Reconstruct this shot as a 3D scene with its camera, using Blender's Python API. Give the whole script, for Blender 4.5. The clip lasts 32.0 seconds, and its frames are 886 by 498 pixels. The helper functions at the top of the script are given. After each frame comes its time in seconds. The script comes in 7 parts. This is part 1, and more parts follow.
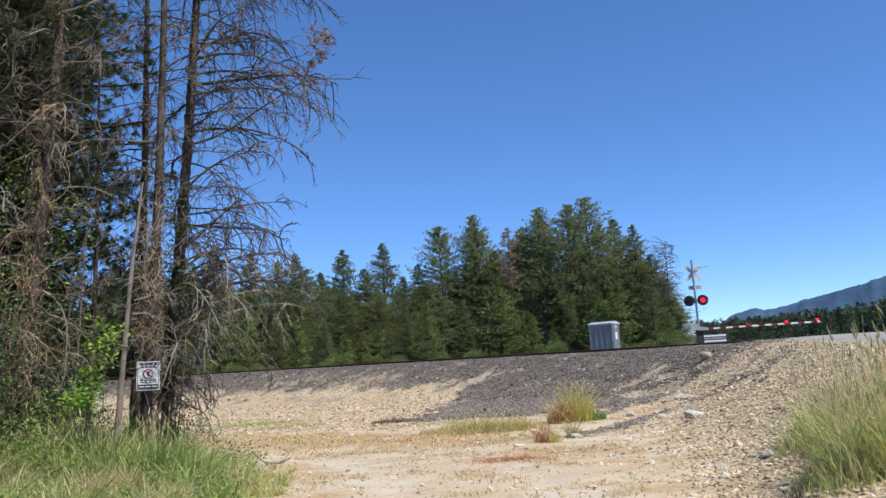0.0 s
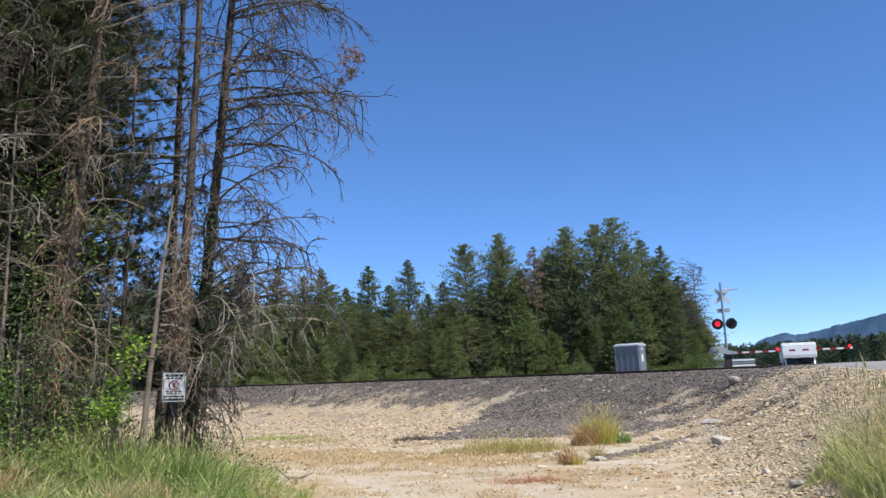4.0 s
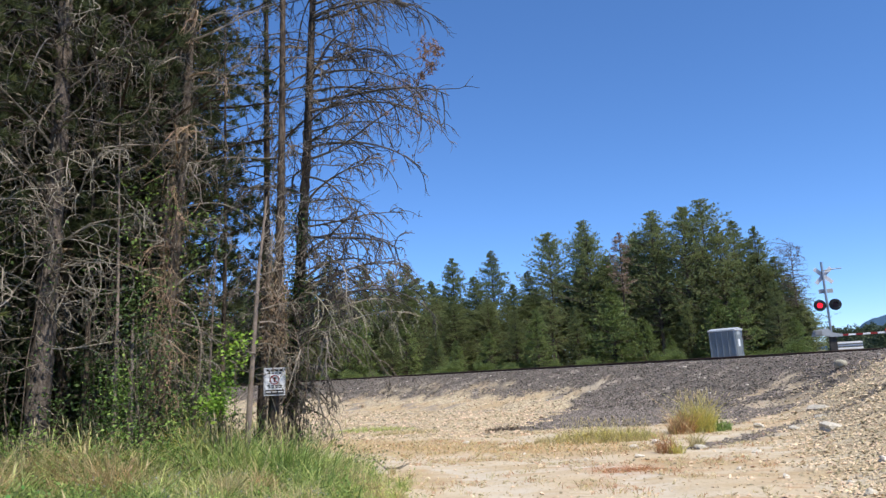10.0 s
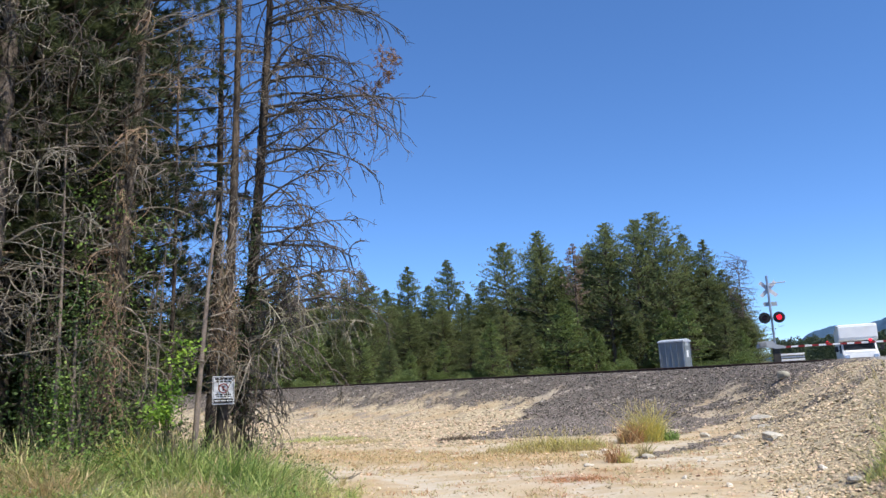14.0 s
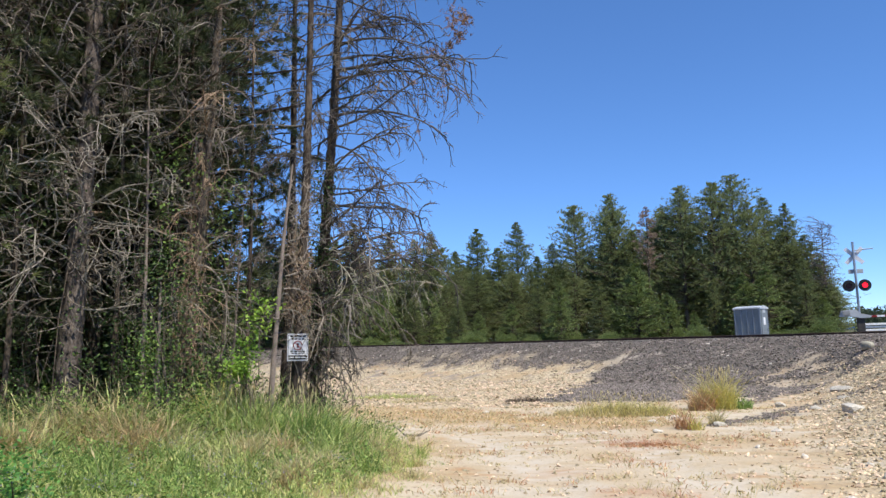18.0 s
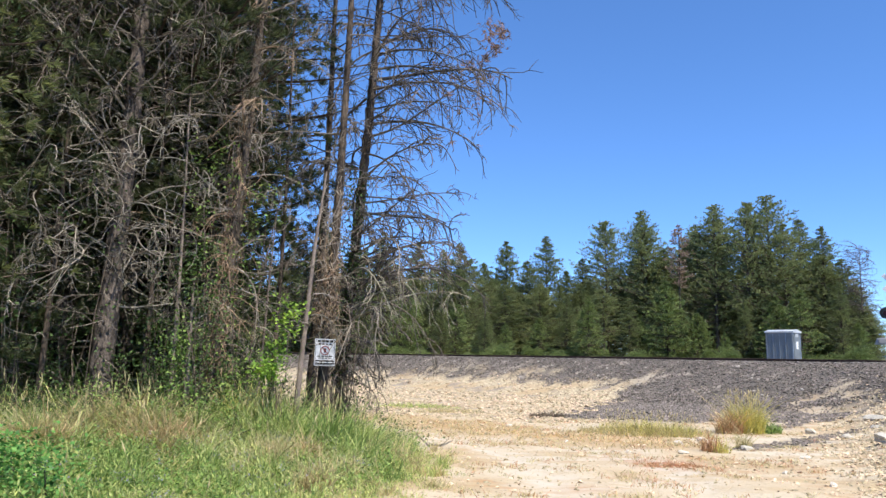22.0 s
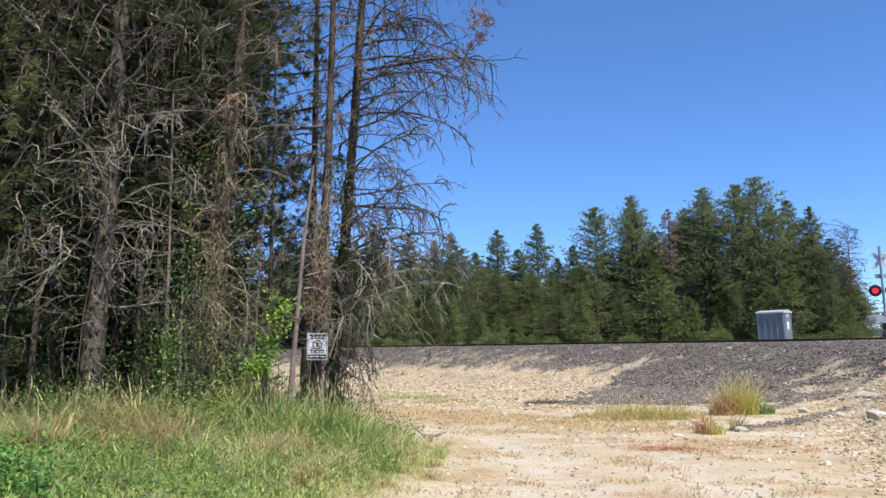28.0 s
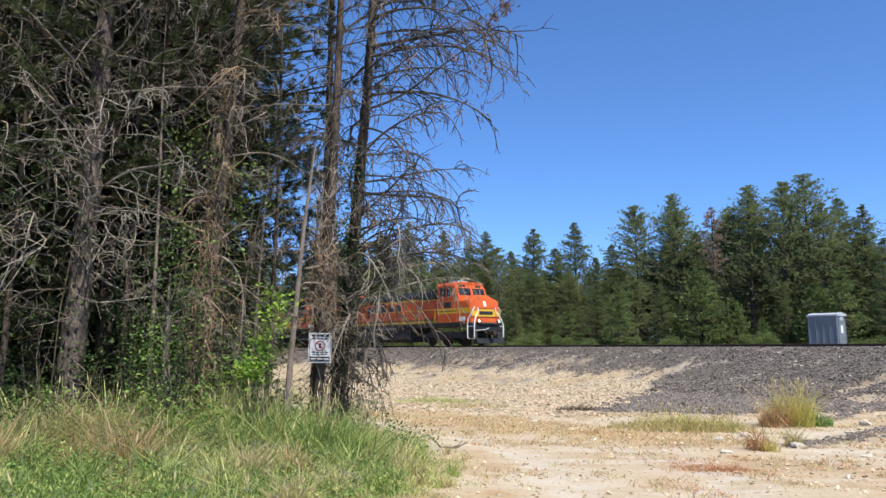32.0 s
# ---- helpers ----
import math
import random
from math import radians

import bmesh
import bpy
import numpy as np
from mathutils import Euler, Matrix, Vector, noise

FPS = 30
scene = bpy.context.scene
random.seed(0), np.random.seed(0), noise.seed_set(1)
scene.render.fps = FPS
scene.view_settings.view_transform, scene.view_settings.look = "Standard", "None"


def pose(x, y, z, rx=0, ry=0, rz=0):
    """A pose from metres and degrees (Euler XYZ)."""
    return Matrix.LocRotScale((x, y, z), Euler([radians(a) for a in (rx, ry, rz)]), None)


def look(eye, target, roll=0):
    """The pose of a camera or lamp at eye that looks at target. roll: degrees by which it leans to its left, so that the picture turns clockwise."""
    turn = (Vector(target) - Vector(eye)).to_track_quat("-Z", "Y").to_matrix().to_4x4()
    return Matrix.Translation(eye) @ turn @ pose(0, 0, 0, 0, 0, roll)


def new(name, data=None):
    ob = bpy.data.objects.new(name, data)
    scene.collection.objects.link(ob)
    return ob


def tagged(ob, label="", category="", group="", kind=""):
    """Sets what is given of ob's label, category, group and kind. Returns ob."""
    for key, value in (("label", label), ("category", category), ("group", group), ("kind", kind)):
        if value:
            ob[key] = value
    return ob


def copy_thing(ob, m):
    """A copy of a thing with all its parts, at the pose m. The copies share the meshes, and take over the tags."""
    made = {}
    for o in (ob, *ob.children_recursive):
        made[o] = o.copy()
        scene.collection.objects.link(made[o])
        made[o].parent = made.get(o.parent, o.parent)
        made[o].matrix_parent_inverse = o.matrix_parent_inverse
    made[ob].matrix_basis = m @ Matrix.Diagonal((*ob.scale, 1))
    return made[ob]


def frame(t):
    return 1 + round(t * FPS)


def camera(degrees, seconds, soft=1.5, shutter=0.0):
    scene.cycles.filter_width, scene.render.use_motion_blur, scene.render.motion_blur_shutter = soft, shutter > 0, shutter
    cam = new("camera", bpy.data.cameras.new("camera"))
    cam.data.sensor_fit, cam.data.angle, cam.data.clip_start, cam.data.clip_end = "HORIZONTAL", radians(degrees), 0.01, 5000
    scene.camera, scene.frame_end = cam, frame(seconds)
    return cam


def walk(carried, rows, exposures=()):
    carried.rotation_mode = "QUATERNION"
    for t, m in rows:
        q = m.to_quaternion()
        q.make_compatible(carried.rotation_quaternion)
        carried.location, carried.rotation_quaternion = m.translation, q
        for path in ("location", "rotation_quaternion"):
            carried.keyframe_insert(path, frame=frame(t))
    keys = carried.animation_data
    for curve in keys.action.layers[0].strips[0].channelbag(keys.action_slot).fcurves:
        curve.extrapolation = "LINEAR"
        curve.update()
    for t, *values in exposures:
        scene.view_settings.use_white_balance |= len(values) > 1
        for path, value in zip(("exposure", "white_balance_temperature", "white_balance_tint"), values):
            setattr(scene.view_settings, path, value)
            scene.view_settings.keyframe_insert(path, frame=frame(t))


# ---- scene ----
cam = camera(62.45, 32.0)
PATH = [
    (0, 0.014, 0.006, 1.65, 98.358, 3.539, 0.52), (0.5, 0.019, 0.008, 1.646, 98.512, 3.718, 1.222),
    (1, 0.008, 0.022, 1.656, 98.288, 2.993, 1.527), (1.5, 0.015, 0.014, 1.656, 98.391, 3.032, 1.957),
    (2, 0.021, -0, 1.652, 98.638, 2.946, 1.914), (2.5, 0.013, -0, 1.652, 99.221, 2.387, 1.592),
    (3, 0.007, -0.002, 1.652, 99.701, 2.608, 2.038), (3.5, 0.01, 0.004, 1.651, 99.946, 2.181, 2.355),
    (5.5, 0.019, 0.024, 1.646, 99.196, 2.629, 2.492), (6, 0.016, 0.022, 1.645, 99.237, 2.797, 2.771),
    (6.5, 0.018, 0.014, 1.649, 99.241, 3.081, 2.948), (7, 0.004, 0.031, 1.644, 99.234, 2.06, 2.867),
    (7.5, 0.001, 0.039, 1.64, 99.108, 1.385, 3.37), (8, 0.003, 0.033, 1.642, 98.853, 0.942, 3.933),
    (8.5, -0.034, 0.026, 1.646, 98.889, 0.672, 4.914), (9, -0.067, 0.029, 1.641, 98.947, 3.629, 6.202),
    (9.5, -0.076, 0.02, 1.65, 99.124, 3.758, 8.356), (10, -0.081, 0.001, 1.644, 99.466, 3.371, 9.074),
    (10.5, -0.094, 0.01, 1.654, 99.744, 3.338, 9.176), (11, -0.091, 0.012, 1.64, 99.848, 2.678, 9.181),
    (11.5, -0.077, -0.005, 1.653, 99.707, 2.517, 7.355), (12, -0.065, -0.002, 1.651, 99.647, 2.219, 5.543),
    (12.5, -0.044, -0.016, 1.654, 99.791, 2.664, 4.575), (13, -0.053, -0.021, 1.65, 99.916, 2.959, 4.173),
    (13.5, -0.058, -0.012, 1.651, 99.807, 2.685, 4.697), (14, -0.05, -0.004, 1.648, 99.954, 3.087, 5.517),
    (14.5, -0.051, 0.001, 1.639, 100.11, 4.026, 6.67), (16.5, -0.056, 0.011, 1.657, 98.689, 0.504, 7.02),
    (17, -0.052, 0.007, 1.66, 98.365, 2.809, 8.446), (17.5, -0.064, -0.01, 1.651, 97.81, 2.165, 10.182),
    (18, -0.048, -0.024, 1.661, 97.19, 1.749, 10.808), (18.5, -0.043, -0.033, 1.65, 96.81, 1.749, 11.425),
    (19, -0.037, -0.038, 1.661, 96.166, 1.234, 11.32), (19.5, -0.03, -0.039, 1.646, 95.28, 1.801, 12.027),
    (20, -0.012, -0.025, 1.658, 95.328, 2.387, 13.793), (20.5, -0.007, -0.044, 1.652, 96.083, 3.461, 16.199),
    (21, -0, -0.107, 1.654, 97.78, 4.102, 19.669), (21.5, -0.059, -0.127, 1.656, 99.648, 2.648, 17.551),
    (22, -0.032, -0.092, 1.651, 98.057, -0.585, 12.825), (22.5, -0.053, -0.065, 1.661, 95.807, 0.904, 9.888),
    (23, -0.053, -0.032, 1.663, 96.69, 0.342, 10.324), (23.5, -0.037, -0.051, 1.66, 97.411, 0.33, 12.531),
    (24, -0.047, -0.056, 1.658, 98.633, 0.243, 12.945), (24.5, -0.047, -0.067, 1.655, 98.852, 0.297, 13.088),
    (25, -0.034, -0.054, 1.651, 97.525, 0.711, 12.68), (25.5, -0.034, -0.055, 1.659, 97.429, 0.587, 12.602),
    (26, -0.028, -0.036, 1.649, 97.366, 0.983, 12.331), (26.5, -0.03, -0.047, 1.652, 97.315, 1.211, 11.986),
    (28.5, -0.031, -0.021, 1.659, 97.32, 1.231, 12.561), (29, -0.078, 0.005, 1.639, 97.535, 2.412, 13.161),
    (29.5, -0.117, 0.008, 1.631, 97.703, 1.856, 14.367), (30, -0.124, 0.005, 1.638, 97.616, -0.231, 14.786),
    (30.5, -0.116, -0.002, 1.636, 97.19, -0.262, 14.681), (31, -0.101, -0.019, 1.639, 96.769, -0.01, 14.017),
    (31.5, -0.07, 0.52, 1.66, 96.62, 0.24, 14.56), (32, 0.0, 1.5, 1.69, 97.35, 0.5, 15.25),
]
EXPOSURES = [(0, 0.22), (6, 0.23), (10, 0.32), (21, 0.36), (22, 0.62), (23, 0.45), (25, 0.40), (30, 0.44), (32, 0.40)]
walk(cam, [(row[0], pose(*row[1:])) for row in PATH], EXPOSURES)

# ---- world, sun ----
SUN_TO = Vector((0.62, -0.58, 1.20)).normalized()
world = bpy.data.worlds.new("sky")
scene.world = world
world.use_nodes = True
wn = world.node_tree
wn.nodes.clear()
sky = wn.nodes.new("ShaderNodeTexSky")
sky.sky_type = "NISHITA"
sky.sun_disc = False
sky.sun_elevation = math.asin(SUN_TO.z)
sky.sun_rotation = math.atan2(SUN_TO.x, SUN_TO.y)
sky.altitude = 1500
sky.air_density = 0.7
sky.dust_density = 0.0
sky.ozone_density = 5.0
bg = wn.nodes.new("ShaderNodeBackground")
bg.inputs["Strength"].default_value = 0.15
wo = wn.nodes.new("ShaderNodeOutputWorld")
vivid = wn.nodes.new("ShaderNodeHueSaturation")
vivid.inputs["Saturation"].default_value = 1.12
wn.links.new(sky.outputs[0], vivid.inputs["Color"])
even = wn.nodes.new("ShaderNodeGamma")
even.inputs[1].default_value = 0.78
wn.links.new(vivid.outputs[0], even.inputs[0])
tint = wn.nodes.new("ShaderNodeMix")
tint.data_type, tint.blend_type = "RGBA", "MULTIPLY"
tint.inputs[0].default_value = 1.0
tint.inputs[7].default_value = (1.06, 1.27, 1.6, 1)
wn.links.new(even.outputs[0], tint.inputs[6])
wn.links.new(tint.outputs[2], bg.inputs[0])
wn.links.new(bg.outputs[0], wo.inputs[0])
sun = new("sun", bpy.data.lights.new("sun", "SUN"))
sun.data.energy = 4.4
sun.data.angle = radians(0.53)
sun.data.color = (1.0, 0.95, 0.87)
sun.matrix_world = look((30, -30, 60), Vector((30, -30, 60)) - SUN_TO)

# ---- materials ----
def mat(name, col, col2=None, rough=0.8, metal=0.0, scale=8.0, fine=60.0, bump=0.3, spread=0.25, spec=0.3, coord="Object", random=0.0, island=0.0, grain=None):
    """A surface with variation at two scales; col2 is the stain or grain colour."""
    m = bpy.data.materials.new(name)
    m.use_nodes = True
    nt = m.node_tree
    b = nt.nodes["Principled BSDF"]
    b.inputs["Roughness"].default_value = rough
    b.inputs["Metallic"].default_value = metal
    b.inputs["Specular IOR Level"].default_value = spec
    tc = nt.nodes.new("ShaderNodeTexCoord")
    n1 = nt.nodes.new("ShaderNodeTexNoise")
    n1.inputs["Scale"].default_value = scale
    n1.inputs["Detail"].default_value = 4
    n2 = nt.nodes.new("ShaderNodeTexNoise")
    n2.inputs["Scale"].default_value = fine
    n2.inputs["Detail"].default_value = 3
    src = tc.outputs[coord]
    if grain:
        mp = nt.nodes.new("ShaderNodeMapping")
        mp.inputs["Scale"].default_value = grain
        nt.links.new(src, mp.inputs["Vector"])
        src = mp.outputs[0]
    for n in (n1, n2):
        nt.links.new(src, n.inputs["Vector"])
    ramp = nt.nodes.new("ShaderNodeMapRange")
    ramp.inputs[1].default_value, ramp.inputs[2].default_value = 0.35, 0.68
    nt.links.new(n1.outputs["Fac"], ramp.inputs[0])
    mix = nt.nodes.new("ShaderNodeMix")
    mix.data_type = "RGBA"
    c2 = col2 or tuple(c * (1 - spread) for c in col)
    mix.inputs[6].default_value, mix.inputs[7].default_value = (*col, 1), (*c2, 1)
    nt.links.new(ramp.outputs[0], mix.inputs[0])
    hsv = nt.nodes.new("ShaderNodeHueSaturation")
    val = nt.nodes.new("ShaderNodeMapRange")
    val.inputs[1].default_value, val.inputs[2].default_value = 0.3, 0.7
    val.inputs[3].default_value, val.inputs[4].default_value = 1 - spread, 1 + spread
    nt.links.new(n2.outputs["Fac"], val.inputs[0])
    last = val.outputs[0]
    if random or island:
        if random:
            info = nt.nodes.new("ShaderNodeObjectInfo").outputs["Random"]
        else:
            info = nt.nodes.new("ShaderNodeNewGeometry").outputs["Random Per Island"]
        amt = random or island
        mr = nt.nodes.new("ShaderNodeMapRange")
        mr.inputs[3].default_value, mr.inputs[4].default_value = 1 - amt, 1 + amt
        nt.links.new(info, mr.inputs[0])
        mul = nt.nodes.new("ShaderNodeMath")
        mul.operation = "MULTIPLY"
        nt.links.new(last, mul.inputs[0])
        nt.links.new(mr.outputs[0], mul.inputs[1])
        last = mul.outputs[0]
        hue = nt.nodes.new("ShaderNodeMapRange")
        hue.inputs[3].default_value, hue.inputs[4].default_value = 0.5 + 0.05 * amt, 0.5 - 0.05 * amt
        nt.links.new(info, hue.inputs[0])
        nt.links.new(hue.outputs[0], hsv.inputs["Hue"])
    nt.links.new(last, hsv.inputs["Value"])
    nt.links.new(mix.outputs[2], hsv.inputs["Color"])
    nt.links.new(hsv.outputs[0], b.inputs["Base Color"])
    if bump:
        bp = nt.nodes.new("ShaderNodeBump")
        bp.inputs["Strength"].default_value = bump
        bp.inputs["Distance"].default_value = 0.02
        nt.links.new(n2.outputs["Fac"], bp.inputs["Height"])
        nt.links.new(bp.outputs[0], b.inputs["Normal"])
    return m


def leafy(name, col, col2, through_amt=0.25, **kw):
    """Leaf or needle: a thin surface that lets some light through."""
    m = mat(name, col, col2, rough=0.55, spec=0.25, bump=0, **kw)
    nt = m.node_tree
    b = nt.nodes["Principled BSDF"]
    out = nt.nodes["Material Output"]
    tr = nt.nodes.new("ShaderNodeBsdfTranslucent")
    mx = nt.nodes.new("ShaderNodeMixShader")
    mx.inputs[0].default_value = through_amt
    src = b.inputs["Base Color"].links[0].from_socket
    nt.links.new(src, tr.inputs["Color"])
    nt.links.new(b.outputs[0], mx.inputs[1])
    nt.links.new(tr.outputs[0], mx.inputs[2])
    nt.links.new(mx.outputs[0], out.inputs["Surface"])
    return m


def glow(name, col, strength):
    m = bpy.data.materials.new(name)
    m.use_nodes = True
    b = m.node_tree.nodes["Principled BSDF"]
    b.inputs["Base Color"].default_value = (*col, 1)
    b.inputs["Emission Color"].default_value = (*col, 1)
    b.inputs["Emission Strength"].default_value = strength
    return m


BARK = mat("pine_bark", (0.11, 0.083, 0.062), (0.042, 0.032, 0.025), rough=0.95, scale=7, fine=26, bump=1.0, spread=0.5, grain=(1, 1, 0.3))
BARK_GREY = mat("grey_bark", (0.185, 0.142, 0.105), (0.065, 0.05, 0.038), rough=0.95, scale=7, fine=30, bump=1.0, spread=0.45, grain=(1, 1, 0.3))
# dead wood in several tones; the dark ones also imitate shaded limbs
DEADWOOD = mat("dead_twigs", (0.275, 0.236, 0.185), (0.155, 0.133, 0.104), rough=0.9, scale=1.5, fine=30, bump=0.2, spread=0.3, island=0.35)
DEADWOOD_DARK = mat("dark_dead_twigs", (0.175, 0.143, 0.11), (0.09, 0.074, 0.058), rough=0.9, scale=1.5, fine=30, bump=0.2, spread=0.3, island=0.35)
TWIG_OLIVE = mat("lichen_grey_twigs", (0.33, 0.30, 0.215), (0.20, 0.18, 0.13), rough=0.95, scale=2, fine=30, bump=0.2, spread=0.3, island=0.35)
TWIG_BROWN = mat("dry_vine_stems", (0.33, 0.235, 0.15), (0.2, 0.14, 0.09), rough=0.95, scale=2, fine=30, bump=0.2, spread=0.3, island=0.35)
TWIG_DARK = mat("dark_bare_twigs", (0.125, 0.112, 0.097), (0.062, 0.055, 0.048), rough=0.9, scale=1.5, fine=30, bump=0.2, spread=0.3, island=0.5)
DEADBROWN = mat("brown_twigs", (0.30, 0.24, 0.17), (0.18, 0.142, 0.102), rough=0.95, scale=2, fine=30, bump=0.2, spread=0.3, island=0.35)
DEADWOOD_PALE = mat("pale_dead_twigs", (0.36, 0.315, 0.245), (0.21, 0.185, 0.145), rough=0.9, scale=1.5, fine=30, bump=0.2, spread=0.3, island=0.35)
BARK_SCALY = mat("scaly_pine_bark", (0.165, 0.132, 0.108), (0.04, 0.032, 0.027), rough=0.95, scale=11, fine=34, bump=1.0, spread=0.5, grain=(1, 1, 0.55))
NEEDLE_DEAD = leafy("dead_needles", (0.31, 0.19, 0.12), (0.21, 0.14, 0.10), 0.2, scale=1.5, fine=20, island=0.3)
NEEDLE = leafy("pine_needles", (0.115, 0.138, 0.06), (0.07, 0.088, 0.04), 0.42, scale=0.5, fine=9, island=0.45)
# lighter, yellower needles: sun on the boughs is put into the colour
NEEDLE_SUN = leafy("sun_tinted_long_needles", (0.19, 0.215, 0.075), (0.125, 0.148, 0.055), 0.5, scale=0.6, fine=9, island=0.4)
NEEDLE_FIR = leafy("fir_needles", (0.25, 0.288, 0.116), (0.175, 0.21, 0.086), 0.5, scale=0.35, fine=4, island=0.28, random=0.0)
NEEDLE_LODGE = leafy("lodgepole_needles", (0.305, 0.345, 0.147), (0.222, 0.258, 0.113), 0.5, scale=0.35, fine=4, island=0.28)
NEEDLE_RED = leafy("reddish_needles", (0.42, 0.31, 0.23), (0.31, 0.235, 0.175), 0.5, scale=0.4, fine=4, island=0.3)
LEAF = leafy("bright_leaves", (0.29, 0.44, 0.07), (0.18, 0.32, 0.05), 0.4, scale=2, fine=20, island=0.35)
LEAF_WEED = leafy("weed_leaves", (0.24, 0.36, 0.09), (0.16, 0.26, 0.06), 0.35, scale=1.5, fine=20, island=0.4)
LEAF_LUSH = leafy("lush_green_leaves", (0.14, 0.32, 0.07), (0.09, 0.22, 0.05), 0.35, scale=1.5, fine=20, island=0.4)
LEAF_DARK = leafy("shrub_leaves", (0.098, 0.155, 0.047), (0.06, 0.105, 0.034), 0.35, scale=1.5, fine=20, island=0.4)
SHRUB_FAR = leafy("far_shrub_leaves", (0.225, 0.285, 0.095), (0.16, 0.21, 0.07), 0.3, scale=0.4, fine=5, island=0.35)
GRASS = leafy("green_grass", (0.30, 0.41, 0.12), (0.185, 0.285, 0.078), 0.35, scale=0.9, fine=14, island=0.4)
GRASS_DRY = leafy("dry_grass", (0.62, 0.54, 0.3), (0.5, 0.42, 0.2), 0.35, scale=1.2, fine=14, island=0.3)
GRASS_LIME = leafy("pale_green_grass", (0.54, 0.58, 0.215), (0.41, 0.475, 0.155), 0.35, scale=1.2, fine=14, island=0.35)
GRASS_YELLOW = leafy("yellow_green_grass", (0.68, 0.60, 0.19), (0.54, 0.52, 0.15), 0.35, scale=1.2, fine=14, island=0.3)
WEED_RED = leafy("reddish_weeds", (0.56, 0.30, 0.155), (0.42, 0.245, 0.125), 0.3, scale=1.2, fine=14, island=0.3)
FLOWER = leafy("pale_violet_flowers", (0.33, 0.32, 0.40), (0.26, 0.25, 0.32), 0.3, scale=2, fine=20, island=0.2)
STONE = mat("ballast_stone", (0.235, 0.2, 0.168), (0.148, 0.127, 0.108), rough=0.9, scale=3, fine=30, bump=0.4, island=0.5)
GRAVEL = mat("pale_gravel_stone", (0.64, 0.525, 0.345), (0.43, 0.34, 0.225), rough=0.92, scale=3, fine=30, bump=0.4, island=0.4)
GREY_DARK = mat("weathered_grey_paint", (0.27, 0.275, 0.27), (0.2, 0.2, 0.195), rough=0.6, scale=3, fine=40, bump=0.1, spread=0.15)
WINDSCREEN = mat("dark_windscreen_glass", (0.012, 0.014, 0.016), (0.05, 0.055, 0.06), rough=0.12, scale=1.2, fine=12, bump=0, spec=0.25)
WEED_TAN = leafy("tan_weeds", (0.62, 0.47, 0.25), (0.48, 0.35, 0.175), 0.3, scale=1.2, fine=14, island=0.35)
DARK_WEED = leafy("dark_dead_weeds", (0.22, 0.17, 0.12), (0.12, 0.095, 0.07), 0.1, scale=1.5, fine=16, island=0.4)
NEEDLE_FAR = leafy("distant_needles", (0.12, 0.155, 0.085), (0.085, 0.115, 0.065), 0.4, scale=0.1, fine=2, island=0.3)
RUBBLE = mat("sandy_rubble", (0.58, 0.465, 0.305), (0.36, 0.28, 0.185), rough=0.92, scale=3, fine=30, bump=0.4, island=0.45)
ROCK = mat("pale_rock", (0.66, 0.60, 0.50), (0.50, 0.45, 0.37), rough=0.9, scale=4, fine=35, bump=0.6, random=0.15)
BOULDER = mat("lichened_boulder", (0.42, 0.385, 0.295), (0.30, 0.275, 0.21), rough=0.95, scale=5, fine=30, bump=0.8)
STEEL_RAIL = mat("rusty_rail_steel", (0.085, 0.052, 0.04), (0.05, 0.035, 0.03), rough=0.75, metal=0.3, scale=4, fine=60, bump=0.3)
TIE = mat("creosoted_timber", (0.06, 0.048, 0.04), (0.10, 0.085, 0.075), rough=0.95, scale=4, fine=50, bump=0.7, random=0.3)
ASPHALT = mat("worn_pale_asphalt", (0.36, 0.34, 0.30), (0.28, 0.265, 0.24), rough=0.9, scale=0.6, fine=70, bump=0.4, spread=0.15)
GALV = mat("galvanised_steel", (0.42, 0.45, 0.48), (0.33, 0.36, 0.40), rough=0.45, metal=0.85, scale=3, fine=40, bump=0.1, spread=0.12)
ALU = mat("shed_aluminium", (0.30, 0.325, 0.33), (0.235, 0.26, 0.265), rough=0.5, metal=0.5, scale=1.2, fine=25, bump=0.1, spread=0.12)
ALU_ROOF = mat("roof_aluminium", (0.612, 0.62, 0.629), (0.51, 0.527, 0.544), rough=0.55, metal=0.3, scale=2, fine=30, bump=0.1, spread=0.1)
BLACK = mat("black_paint", (0.015, 0.015, 0.016), (0.03, 0.03, 0.03), rough=0.5, scale=4, fine=40, bump=0.1)
UNDER = mat("grimy_underframe", (0.04, 0.037, 0.035), (0.085, 0.075, 0.065), rough=0.85, scale=3, fine=30, bump=0.4)
WHITE = mat("white_paint", (0.84, 0.84, 0.82), (0.77, 0.77, 0.75), rough=0.4, scale=2, fine=40, bump=0.05, spread=0.06)
GREY = mat("grey_paint", (0.44, 0.462, 0.473), (0.352, 0.374, 0.385), rough=0.6, scale=3, fine=40, bump=0.1, spread=0.12)
RED_SHEET = mat("red_reflective", (0.3, 0.03, 0.027), (0.22, 0.026, 0.024), rough=0.4, scale=4, fine=40, bump=0.05, spread=0.1)
ORANGE = mat("orange_loco_paint", (0.67, 0.118, 0.02), (0.56, 0.098, 0.018), rough=0.42, scale=1.2, fine=25, bump=0.05, spread=0.1, spec=0.4)
YELLOW = mat("yellow_loco_paint", (0.76, 0.43, 0.03), (0.65, 0.37, 0.03), rough=0.42, scale=1.2, fine=25, bump=0.05, spread=0.1, spec=0.4)
DARKGREEN = mat("dark_loco_stripe", (0.025, 0.03, 0.026), (0.04, 0.04, 0.036), rough=0.5, scale=2, fine=25, bump=0.05)
